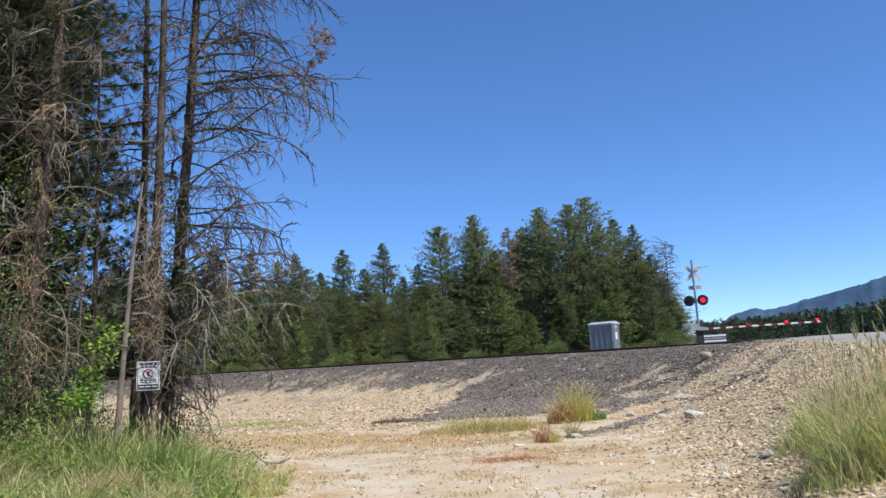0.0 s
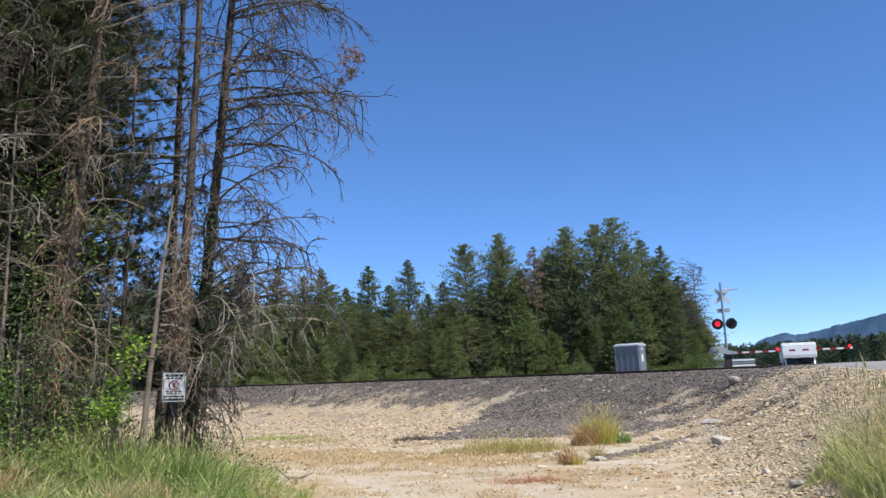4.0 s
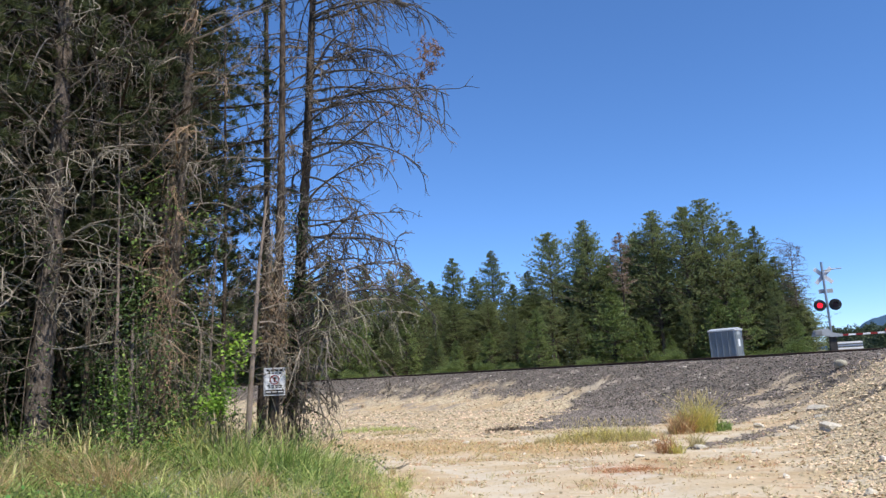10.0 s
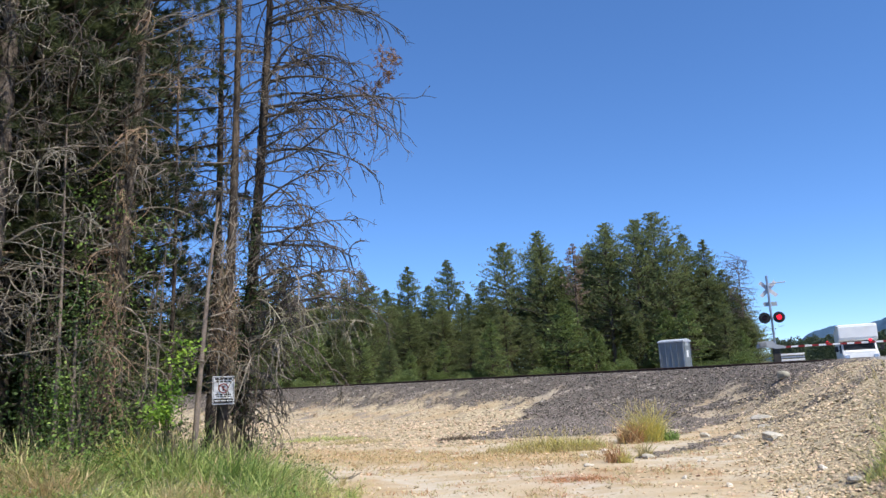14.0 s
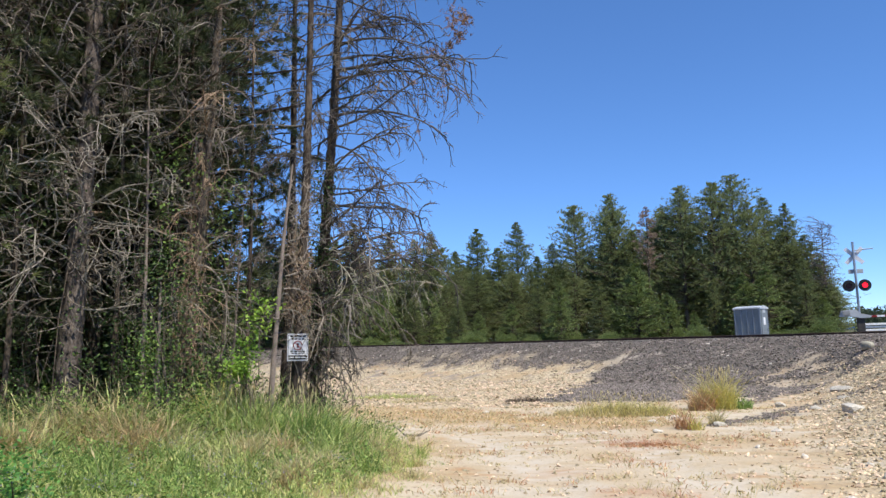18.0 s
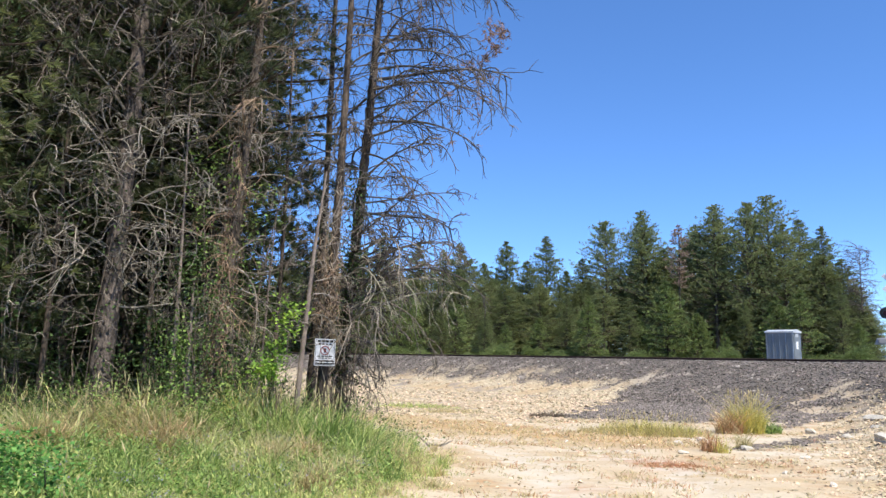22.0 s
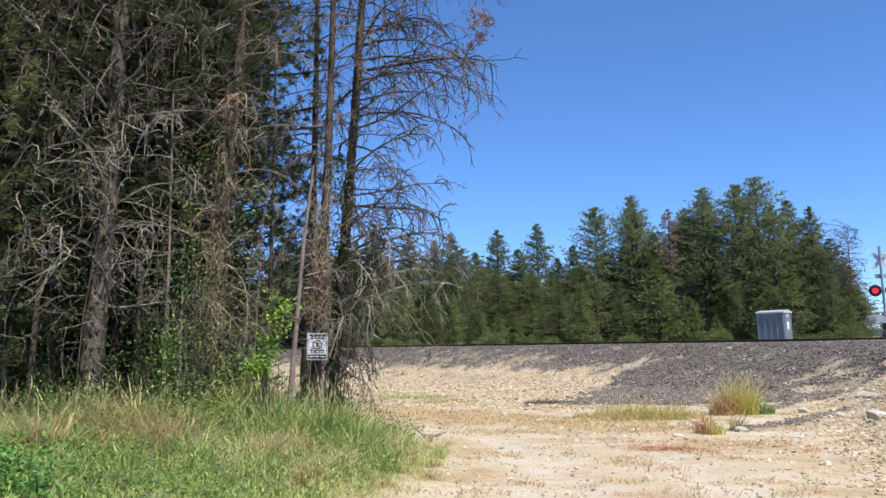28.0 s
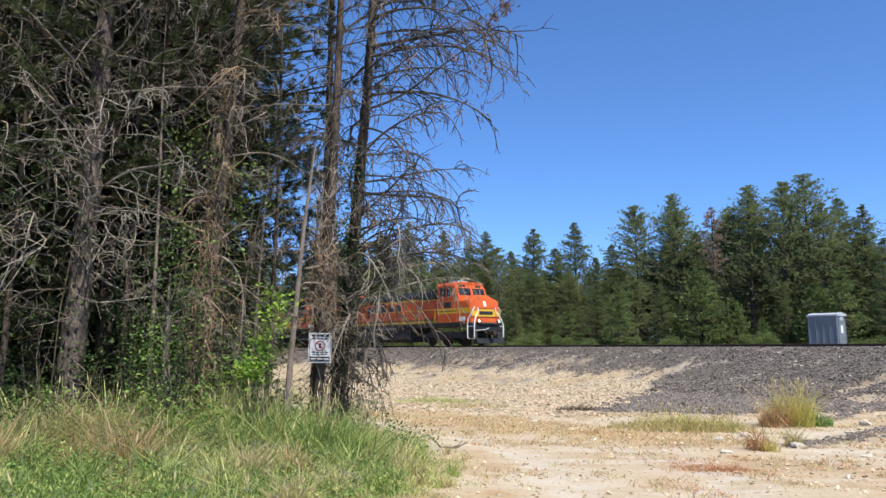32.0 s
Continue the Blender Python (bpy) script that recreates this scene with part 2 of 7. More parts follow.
GLASS = mat("dark_window_glass", (0.02, 0.03, 0.04), (0.03, 0.04, 0.05), rough=0.15, scale=2, fine=30, bump=0, spec=0.25)
LENS_OFF = mat("dark_red_lens", (0.05, 0.01, 0.012), (0.035, 0.008, 0.009), rough=0.25, scale=6, fine=40, bump=0.1)
LAMP_RED = glow("lit_red_lens", (0.95, 0.012, 0.03), 1.7)
LAMP_WHITE = glow("lit_headlight", (1.0, 0.95, 0.85), 1.1)
RUBBER = mat("tyre_rubber", (0.03, 0.03, 0.03), (0.05, 0.048, 0.045), rough=0.9, scale=6, fine=40, bump=0.3)
CHROME = mat("headlamp_glass", (0.7, 0.72, 0.74), (0.6, 0.62, 0.64), rough=0.15, metal=0.6, scale=4, fine=30, bump=0)
SIGNWHITE = mat("weathered_sign_white", (0.72, 0.72, 0.74), (0.58, 0.58, 0.60), rough=0.5, scale=9, fine=50, bump=0.05, spread=0.08)
# aerial haze is mixed into the hill's base colour
HILL = mat("haze_tinted_hill", (0.066, 0.118, 0.182), (0.045, 0.083, 0.135), rough=1.0, scale=0.004, fine=0.05, bump=0, spread=0.18, spec=0.0)
WEATHERED = mat("weathered_pole_wood", (0.255, 0.203, 0.165), (0.165, 0.128, 0.105), rough=0.9, scale=5, fine=50, bump=0.5)

# ---- plan: railway, road and ground ----
TRACK_N = np.array([0.5736, 0.8192])      # from the camera's side towards the track
TRACK_D = np.array([0.8192, -0.5736])     # the way the train runs
TRACK_DIST = 38.4
RAIL_Z = 1.50
ROAD_D = np.array([0.223, 0.975])
ROAD_N = np.array([-0.975, 0.223])      # from the road towards the camera's side
ROAD_EDGE = np.array([11.0, 16.0])
ROAD_W = 8.2


def smooth(a, b, x):
    t = np.clip((x - a) / (b - a), 0, 1)
    return t * t * (3 - 2 * t)


def wave(x, y, scale, seed=0.0):
    """Cheap smooth noise from a few sines, about -1 to 1."""
    x, y = np.asarray(x, float) / scale, np.asarray(y, float) / scale
    return (np.sin(1.3 * x + 2.1 * y + seed) + np.sin(2.9 * x - 1.7 * y + 2.3 * seed + 1) + np.sin(-0.7 * x + 3.7 * y + 1.7 * seed + 2)
            + np.sin(4.3 * x + 3.1 * y + seed * 0.7 + 4)) * 0.25


def track_q(x, y):
    """Metres from the track's middle towards the camera's side."""
    return TRACK_DIST - (TRACK_N[0] * x + TRACK_N[1] * y)


def track_s(x, y):
    return TRACK_D[0] * x + TRACK_D[1] * y


def road_e(x, y):
    return ROAD_N[0] * (x - ROAD_EDGE[0]) + ROAD_N[1] * (y - ROAD_EDGE[1])


def road_a(x, y):
    return ROAD_D[0] * (x - ROAD_EDGE[0]) + ROAD_D[1] * (y - ROAD_EDGE[1])


ROAD_X = (TRACK_DIST - TRACK_N @ (ROAD_EDGE - ROAD_N * ROAD_W / 2)) / (TRACK_N @ ROAD_D)   # where the road meets the track


def road_z(a):
    d = a - ROAD_X
    return 1.47 - 0.016 * np.clip(-d - 3, 0, 30) - 0.085 * np.clip(d - 6, 0, 28) - 0.02 * np.clip(d - 34, 0, 300)


def ballast_reach(x, y):
    s = track_s(x, y)
    return 4.55 + 2.0 * smooth(-25.5, -18, s) + 0.7 * wave(s, 0 * s, 1.4, 3.0) + 0.55 * wave(s, track_q(x, y), 0.5, 1.0)


def spill(x, y):
    """How much dark ballast lies past the foot of the bank, 0 to 1."""
    edge = np.interp(y, [26, 27.2, 28.5, 33, 38.3, 42, 46], [-1.0, -2.6, -1.8, -0.4, 0.3, 1.9, 3.0]) + 0.9 * wave(x, y, 1.1, 11) + 0.6 * wave(x, y, 0.4, 3)
    low = 27.6 + 0.35 * np.clip(x - 2.5, 0, 9) + 0.35 * wave(x, y, 0.6, 5)
    return smooth(-0.5, 0.4, x - edge) * smooth(-1.1, 0.9, y - low) * (track_q(x, y) < 17) * (track_q(x, y) > 0)


def bank_foot(x):
    return np.interp(x, [-14, -6.5, -2, 0.5], [29, 26.6, 25.8, 26.6])


def patch(x, y, cx, cy, rx, ry):
    return np.exp(-(((x - cx) / rx) ** 2 + ((y - cy) / ry) ** 2)) * (0.85 + 0.5 * wave(x, y, 0.5, cx) + 0.35 * wave(x, y, 0.17, cy))


def dry_band(x, y):
    """The strip of tan dried growth at the foot of the bank."""
    mid = np.interp(x, [-9, -5, -2, 1.5, 3], [25.5, 22.8, 20.6, 19.3, 19.0])
    half = np.interp(x, [-9, -5, -2, 1.5, 3], [1.5, 2.6, 3.0, 1.6, 0.5])
    return np.exp(-((y - mid) / half) ** 2) * (x > -10) * smooth(3.2, 1.6, x) * np.clip(0.75 + 0.55 * wave(x, y, 0.7, 6) + 0.35 * wave(x, y, 0.2, 1), 0, 1)


# furrows of dark stone on the road's slope, and pale sand showing through the ballast: plan lines and half widths
DARK_LINES = [([(3.0, 18.6), (4.95, 21.4), (6.5, 24.1), (7.9, 24.9)], 0.33), ([(7.7, 24.2), (8.4, 23.9), (9.4, 23.2), (10.8, 24.2), (12.4, 26.8)], 0.24),
              ([(10.9, 29.5), (11.3, 27.6), (12.1, 27.2)], 0.2), ([(8.1, 21.5), (9.5, 22.7), (10.8, 23.8)], 0.1), ([(8.6, 25.7), (10.0, 25.7), (11.6, 27.4)], 0.1), ([(7.2, 20.0), (8.8, 21.2), (10.3, 22.2)], 0.05), ([(6.4, 17.3), (8.0, 18.5), (9.5, 19.6)], 0.05), ([(5.0, 25.7), (6.9, 29.6)], 0.35)]
PALE_LINES = [([(-1.7, 41.7), (0.1, 41.7)], 0.35), ([(-0.4, 40.4), (1.9, 40.9)], 0.4), ([(-5.6, 46.3), (-3.1, 44.8)], 0.3), ([(-9.5, 49.4), (-8.1, 48.6)], 0.25), ([(-12.8, 51.3), (-10.6, 49.8)], 0.25),
              ([(7.4, 34.1), (8.8, 34.9), (9.9, 34.9)], 0.3), ([(9.3, 34.8), (10.9, 32.0)], 0.25), ([(7.8, 33.2), (9.7, 31.9)], 0.35)]
TRACK_LINES = [([(0.3, 6.0), (-0.9, 11.6), (-1.8, 14.6), (-2.7, 16.6), (-4.6, 19.4), (-8.0, 22.4)], 0.5), ([(2.3, 7.5), (1.4, 11.0), (0.7, 14.6), (-0.6, 17.0), (-3.0, 19.6)], 0.45)]


def line_gap(x, y, pts):
    """Distance in plan to a line of several points."""
    gap = np.full(np.shape(x), 1e3)
    for (ax, ay), (bx, by) in zip(pts, pts[1:]):
        t = np.clip(((x - ax) * (bx - ax) + (y - ay) * (by - ay)) / ((bx - ax) ** 2 + (by - ay) ** 2), 0, 1)
        gap = np.minimum(gap, np.hypot(x - ax - t * (bx - ax), y - ay - t * (by - ay)))
    return gap


def cover(x, y, lines_of, rough=0.25, edge=0.28):
    """0 to 1: how far a place lies within the given lines, with ragged edges."""
    return np.max([smooth(edge, -edge, line_gap(x, y, pts) - half - rough * wave(x, y, 0.5, 4) - 0.7 * rough * wave(x, y, 0.17, 1)) for pts, half in lines_of], axis=0)


def grass_edge(y):
    """The x left of which the verge is grassy."""
    return np.interp(y, [-5, 0, 4, 7.8, 10.7, 13, 15.6, 16.6, 18, 22], [-1.0, -1.5, -2.2, -2.35, -2.25, -2.6, -3.5, -5.2, -9.0, -30])


def ground_z(x, y):
    x, y = np.asarray(x, float), np.asarray(y, float)
    q, e, a = track_q(x, y), road_e(x, y), road_a(x, y)
    base = -0.028 * np.clip(y, 0, 24) + 0.03 * wave(x, y, 2.1) + 0.012 * wave(x, y, 0.5, 2)
    left = smooth(0.0, 5.0, grass_edge(y) - x) * smooth(40, 18, y)
    base = base + 0.38 * left + 0.05 * wave(x, y, 0.9, 5) * left
    far = np.where(q < 0, 0.55, 0.0)
    # the bank under the track: crest, ballast slope, gentler sandy foot
    aq = np.abs(q)
    bank = 1.33 - 0.5 * np.clip(aq - 2.1, 0, 2.6) - 0.30 * np.clip(aq - 4.7, 0, 30)
    bank = bank + 0.05 * wave(x, y, 0.8, 7) * smooth(2.3, 3.5, aq) + 0.05 * np.sin(3.3 * aq + 1.4 * wave(x, y, 2.2, 3)) * smooth(4.0, 5.5, aq) * (q > 0)
    z = np.maximum(np.where(q < 0, far + 0.08 * wave(x, y, 3, 1), base), bank)
    # the road's shoulder and gravel slope
    zr = road_z(a)
    ee = np.clip(np.where(e > 0, e, -e - ROAD_W), 0, None)
    k = 1 - smooth(0.6, 6.6 + 0.5 * wave(x, y, 1.5, 4), ee)
    slope = z + (zr - 0.03 - z) * k + 0.06 * wave(x, y, 0.7, 9) * k * smooth(0.8, 2.0, ee)
    z = np.where(np.abs(q) < 2.6, np.maximum(z, np.minimum(slope, 1.36)), np.maximum(z, slope))
    # washed furrows on the slope, wheel tracks on the path
    furrow = np.min([line_gap(x, y, pts) for pts, half in DARK_LINES[1:-1]], axis=0)
    rut = np.min([line_gap(x, y, pts) for pts, half in TRACK_LINES], axis=0)
    z = z - 0.10 * np.exp(-(furrow / 0.26) ** 2) - 0.035 * np.exp(-(rut / 0.4) ** 2)
    on_road = (ee <= 0.02)
    z = np.where(on_road, zr - 0.10, z)
    d = np.hypot(x, y)
    return z - 4.0 * smooth(70, 220, d) * (q < -12) - 2.0 * smooth(60, 200, d) * (q > -12)


def lines(near, step, far):
    a = np.arange(near[0], near[1] + step / 2, step)
    return np.concatenate([-np.array(far[::-1], float) + near[0], a, near[1] + np.array(far, float)])


def make_ground():
    xs = np.unique(np.concatenate([lines((-46, 46), 0.7, (3, 8, 18, 40, 90, 200, 500, 1200, 3500)), np.arange(-13, 18, 0.22)]).round(3))
    ys = np.unique(np.concatenate([lines((-14, 84), 0.7, (3, 8, 18, 40, 90, 200, 500, 1200, 3800)), np.arange(1.5, 44, 0.22)]).round(3))
    X, Y = np.meshgrid(xs, ys)
    Z = ground_z(X, Y)
    nx, ny = len(xs), len(ys)
    verts = np.stack([X.ravel(), Y.ravel(), Z.ravel()], 1)
    i = np.arange(nx * ny).reshape(ny, nx)
    faces = np.stack([i[:-1, :-1].ravel(), i[:-1, 1:].ravel(), i[1:, 1:].ravel(), i[1:, :-1].ravel()], 1)
    me = bpy.data.meshes.new("ground")
    me.from_pydata(verts.tolist(), [], faces.tolist())
    me.polygons.foreach_set("use_smooth", [True] * len(me.polygons))
    x, y = verts[:, 0], verts[:, 1]
    q, e = track_q(x, y), road_e(x, y)
    ee = np.where(e > 0, e, -e - ROAD_W)
    ballast = smooth(0.5, -0.3, np.abs(q) - ballast_reach(x, y)) * (np.abs(q) < 9)
    ballast = np.maximum(ballast, 0.95 * spill(x, y)) * (1 - 0.72 * cover(x, y, PALE_LINES, 0.4))
    ballast = np.maximum(ballast, 0.85 * cover(x, y, DARK_LINES))
    gravel = smooth(6.8, 4.2, ee + 0.7 * wave(x, y, 1.1, 6)) * (y < 60)
    grass = 0.9 * smooth(0.3, 2.2, grass_edge(y) - x + 0.5 * wave(x, y, 0.5, 8)) * (y < 24) + (q < -9) + (np.hypot(x, y) > 75)
    at = me.color_attributes.new("zones", "FLOAT_COLOR", "POINT")
    at.data.foreach_set("color", np.stack([ballast, np.clip(grass, 0, 1), gravel, cover(x, y, TRACK_LINES, 0.35, 0.5)], 1).ravel())
    tan = np.clip(dry_band(x, y) + 1.0 * patch(x, y, 6.6, 25.9, 1.0, 0.9), 0, 1)
    rust = np.clip(1.25 * patch(x, y, 0.95, 14.8, 0.75, 0.8) + 0.7 * patch(x, y, 0.1, 15.8, 0.7, 0.5) + 0.6 * patch(x, y, 0.5, 12.8, 0.5, 0.4) + 0.7 * patch(x, y, 0.6, 9.6, 0.6, 0.35) + 0.7 * patch(x, y, 1.4, 9.1, 0.4, 0.3) + 0.5 * patch(x, y, -0.6, 11.3, 0.5, 0.5), 0, 1)
    rubble = smooth(-0.7, 0.9, y - bank_foot(x) + 0.6 * wave(x, y, 1.2, 2)) * (q > 2) * smooth(2.0, 0.5, x)
    at = me.color_attributes.new("stains", "FLOAT_COLOR", "POINT")
    at.data.foreach_set("color", np.stack([tan, rust, rubble, np.ones_like(q)], 1).ravel())
    ob = new("ground", me)
    me.materials.append(ground_material())
    return tagged(ob, "pale sandy ground with dark ballast, gravel slopes and a grassy verge", "ground", kind="structure")


def ground_material():
    m = bpy.data.materials.new("sandy_ground")
    m.use_nodes = True
    nt = m.node_tree
    b = nt.nodes["Principled BSDF"]
    b.inputs["Roughness"].default_value = 0.95
    b.inputs["Specular IOR Level"].default_value = 0.15
    at = nt.nodes.new("ShaderNodeAttribute")
    at.attribute_name = "zones"
    sep = nt.nodes.new("ShaderNodeSeparateColor")
    nt.links.new(at.outputs["Color"], sep.inputs[0])
    st = nt.nodes.new("ShaderNodeAttribute")
    st.attribute_name = "stains"
    stain = nt.nodes.new("ShaderNodeSeparateColor")
    nt.links.new(st.outputs["Color"], stain.inputs[0])
    tc = nt.nodes.new("ShaderNodeTexCoord")

    def noise_fac(scale, lo, hi, detail=4.0, stretch=None):
        n = nt.nodes.new("ShaderNodeTexNoise")
        n.inputs["Scale"].default_value = scale
        n.inputs["Detail"].default_value = detail
        if stretch:
            mp = nt.nodes.new("ShaderNodeMapping")
            mp.inputs["Scale"].default_value = stretch
            mp.inputs["Rotation"].default_value = (0, 0, 0.35)
            nt.links.new(tc.outputs["Object"], mp.inputs["Vector"])
            nt.links.new(mp.outputs[0], n.inputs["Vector"])
        else:
            nt.links.new(tc.outputs["Object"], n.inputs["Vector"])
        r = nt.nodes.new("ShaderNodeMapRange")
        r.inputs[1].default_value, r.inputs[2].default_value = lo, hi
        nt.links.new(n.outputs["Fac"], r.inputs[0])
        return r.outputs[0]

    def blend(fac, a, c):
        mx = nt.nodes.new("ShaderNodeMix")
        mx.data_type = "RGBA"
        for sock, v in ((mx.inputs[0], fac), (mx.inputs[6], a), (mx.inputs[7], c)):
            if isinstance(v, tuple):
                sock.default_value = (*v, 1)
            else:
                nt.links.new(v, sock)
        return mx.outputs[2]

    sand = blend(noise_fac(0.35, 0.40, 0.62), (0.60, 0.51, 0.37), (0.52, 0.40, 0.25))
    sand = blend(noise_fac(1.1, 0.55, 0.74, 5, (1, 1.5, 1)), sand, (0.45, 0.26, 0.12))
    sand = blend(noise_fac(0.5, 0.52, 0.70, 4, (1.3, 0.8, 1)), sand, (0.60, 0.535, 0.42))
    sand = blend(noise_fac(9.0, 0.60, 0.72, 6), sand, (0.30, 0.22, 0.15))
    sand = blend(noise_fac(45.0, 0.55, 0.75, 5), sand, (0.36, 0.29, 0.21))
    sand = blend(stain.outputs[0], sand, blend(noise_fac(3.0, 0.35, 0.65, 6), (0.52, 0.36, 0.17), (0.44, 0.27, 0.14)))
    sand = blend(stain.outputs[1], sand, blend(noise_fac(4.0, 0.35, 0.65, 6), (0.46, 0.23, 0.11), (0.36, 0.15, 0.07)))
    sand = blend(stain.outputs[2], sand, blend(noise_fac(7.0, 0.40, 0.62, 9), (0.60, 0.50, 0.33), (0.32, 0.25, 0.165)))
    sand = blend(noise_fac(0.55, 0.48, 0.66, 5, (0.7, 1.6, 1)), sand, blend(noise_fac(8.0, 0.35, 0.65, 4), (0.50, 0.375, 0.215), (0.42, 0.31, 0.19)))
    sand = blend(noise_fac(0.7, 0.56, 0.66, 6, (0.7, 1.7, 1)), sand, blend(stain.outputs[2], sand, (0.30, 0.25, 0.20)))
    dust = nt.nodes.new("ShaderNodeMath")
    dust.operation = "MULTIPLY"
    nt.links.new(at.outputs["Alpha"], dust.inputs[0])
    nt.links.new(noise_fac(1.6, 0.36, 0.60, 5, (1, 1.6, 1)), dust.inputs[1])
    sand = blend(dust.outputs[0], sand, (0.585, 0.51, 0.40))
    stone = blend(noise_fac(30.0, 0.42, 0.60, 6), (0.205, 0.178, 0.15), (0.11, 0.095, 0.082))
    stone = blend(noise_fac(0.8, 0.56, 0.66, 7, (0.6, 1.6, 1)), stone, (0.36, 0.31, 0.25))
    # dark grain of the gravel, which also stands in for shade between stones
    grav = blend(noise_fac(16.0, 0.46, 0.58, 8), (0.60, 0.495, 0.325), (0.27, 0.205, 0.13))
    grav = blend(noise_fac(1.1, 0.58, 0.68, 6), grav, (0.38, 0.29, 0.20))
    soil = blend(noise_fac(3.0, 0.40, 0.62, 6), (0.17, 0.14, 0.075), (0.12, 0.13, 0.05))
    c = blend(sep.outputs[2], sand, grav)
    c = blend(sep.outputs[0], c, stone)
    c = blend(sep.outputs[1], c, soil)
    nt.links.new(c, b.inputs["Base Color"])
    h = nt.nodes.new("ShaderNodeTexNoise")
    h.inputs["Scale"].default_value, h.inputs["Detail"].default_value = 12, 9
    nt.links.new(tc.outputs["Object"], h.inputs["Vector"])
    bp = nt.nodes.new("ShaderNodeBump")
    bp.inputs["Distance"].default_value = 0.09
    nt.links.new(h.outputs["Fac"], bp.inputs["Height"])
    coarse = nt.nodes.new("ShaderNodeMath")
    coarse.operation = "MAXIMUM"
    nt.links.new(sep.outputs[2], coarse.inputs[0])
    nt.links.new(sep.outputs[0], coarse.inputs[1])
    relief = nt.nodes.new("ShaderNodeMapRange")
    relief.inputs[3].default_value, relief.inputs[4].default_value = 0.35, 1.0
    nt.links.new(coarse.outputs[0], relief.inputs[0])
    nt.links.new(relief.outputs[0], bp.inputs["Strength"])
    nt.links.new(bp.outputs[0], b.inputs["Normal"])
    return m


def zat(x, y):
    return float(ground_z(np.array([x]), np.array([y]))[0])


def polar(az, r):
    """Plan place at an azimuth (degrees to the left of +y) and distance."""
    return -math.sin(radians(az)) * r, math.cos(radians(az)) * r


make_ground()


# ---- mesh helpers ----
def mesh_object(name, verts, faces, material, parent=None, smooth_faces=False):
    me = bpy.data.meshes.new(name)
    me.from_pydata(verts if isinstance(verts, list) else verts.tolist(), [], faces if isinstance(faces, list) else faces.tolist())
    if smooth_faces:
        me.polygons.foreach_set("use_smooth", [True] * len(me.polygons))
    for m in material if isinstance(material, (list, tuple)) else [material]:
        me.materials.append(m)
    ob = new(name, me)
    ob.parent = parent
    return ob


def part(name, bm, material, parent, label="", loc=None):
    """Links a bmesh as one mesh object under a thing or a part."""
    me = bpy.data.meshes.new(name)
    bm.to_mesh(me)
    bm.free()
    me.materials.append(material)
    ob = new(name, me)
    ob.parent = parent
    if loc is not None:
        ob.location = loc
    if label:
        tagged(ob, label)
    return ob


def box(sx, sy, sz, at=(0, 0, 0), bevel=0.0, bm=None, turn=None):
    bm = bm or bmesh.new()
    m = Matrix.Translation(at)
    if turn is not None:
        m = m @ turn
    r = bmesh.ops.create_cube(bm, size=1, matrix=m @ Matrix.Diagonal((sx, sy, sz, 1)))
    if bevel:
        edges = list({e for v in r["verts"] for e in v.link_edges})
        bmesh.ops.bevel(bm, geom=edges, offset=bevel, segments=2, affect="EDGES", profile=0.6)
    return bm


def rod(r, length, at=(0, 0, 0), axis="Z", seg=12, r2=None, bm=None, bevel=0.0):
    bm = bm or bmesh.new()
    turn = {"Z": Matrix.Identity(4), "X": Matrix.Rotation(math.pi / 2, 4, "Y"), "Y": Matrix.Rotation(-math.pi / 2, 4, "X")}[axis]
    res = bmesh.ops.create_cone(bm, cap_ends=True, segments=seg, radius1=r, radius2=r if r2 is None else r2, depth=length, matrix=Matrix.Translation(at) @ turn)
    if bevel:
        caps = [e for e in {e for v in res["verts"] for e in v.link_edges} if any(len(f.verts) > 4 for f in e.link_faces)]
        bmesh.ops.bevel(bm, geom=caps, offset=bevel, segments=2, affect="EDGES")
    return bm


def tube(points, r, seg=6, bm=None):
    """A bent rod through the points."""
    bm = bm or bmesh.new()
    pts = [Vector(p) for p in points]
    rings = []
    for i, p in enumerate(pts):
        d = (pts[min(i + 1, len(pts) - 1)] - pts[max(i - 1, 0)]).normalized()
        a = d.orthogonal().normalized() if not rings else (prev - d * prev.dot(d)).normalized()
        prev = a
        b = d.cross(a)
        rr = r if not isinstance(r, (list, tuple)) else r[i]
        rings.append([bm.verts.new(p + (a * math.cos(t) + b * math.sin(t)) * rr) for t in (2 * math.pi * k / seg for k in range(seg))])
    for u, v in zip(rings, rings[1:]):
        for k in range(seg):
            bm.faces.new((u[k], u[(k + 1) % seg], v[(k + 1) % seg], v[k]))
    bm.faces.new(rings[0][::-1])
    bm.faces.new(rings[-1])
    return bm


def prism(outline, depth, axis="Y", at=0.0, bm=None, bevel=0.0):
    """A slab from an outline in the plane across the axis, centred at `at` along it."""
    bm = bm or bmesh.new()
    def lift(u, v, w):
        return {"Y": (u, w, v), "X": (w, u, v), "Z": (u, v, w)}[axis]
    lo = [bm.verts.new(lift(u, v, at - depth / 2)) for u, v in outline]
    hi = [bm.verts.new(lift(u, v, at + depth / 2)) for u, v in outline]
    n = len(outline)
    fs = [bm.faces.new(lo), bm.faces.new(hi[::-1])]
    fs += [bm.faces.new((lo[k], hi[k], hi[(k + 1) % n], lo[(k + 1) % n])) for k in range(n)]
    bmesh.ops.recalc_face_normals(bm, faces=fs)
    if bevel:
        bmesh.ops.bevel(bm, geom=list({e for f in fs for e in f.edges}), offset=bevel, segments=2, affect="EDGES")
    return bm


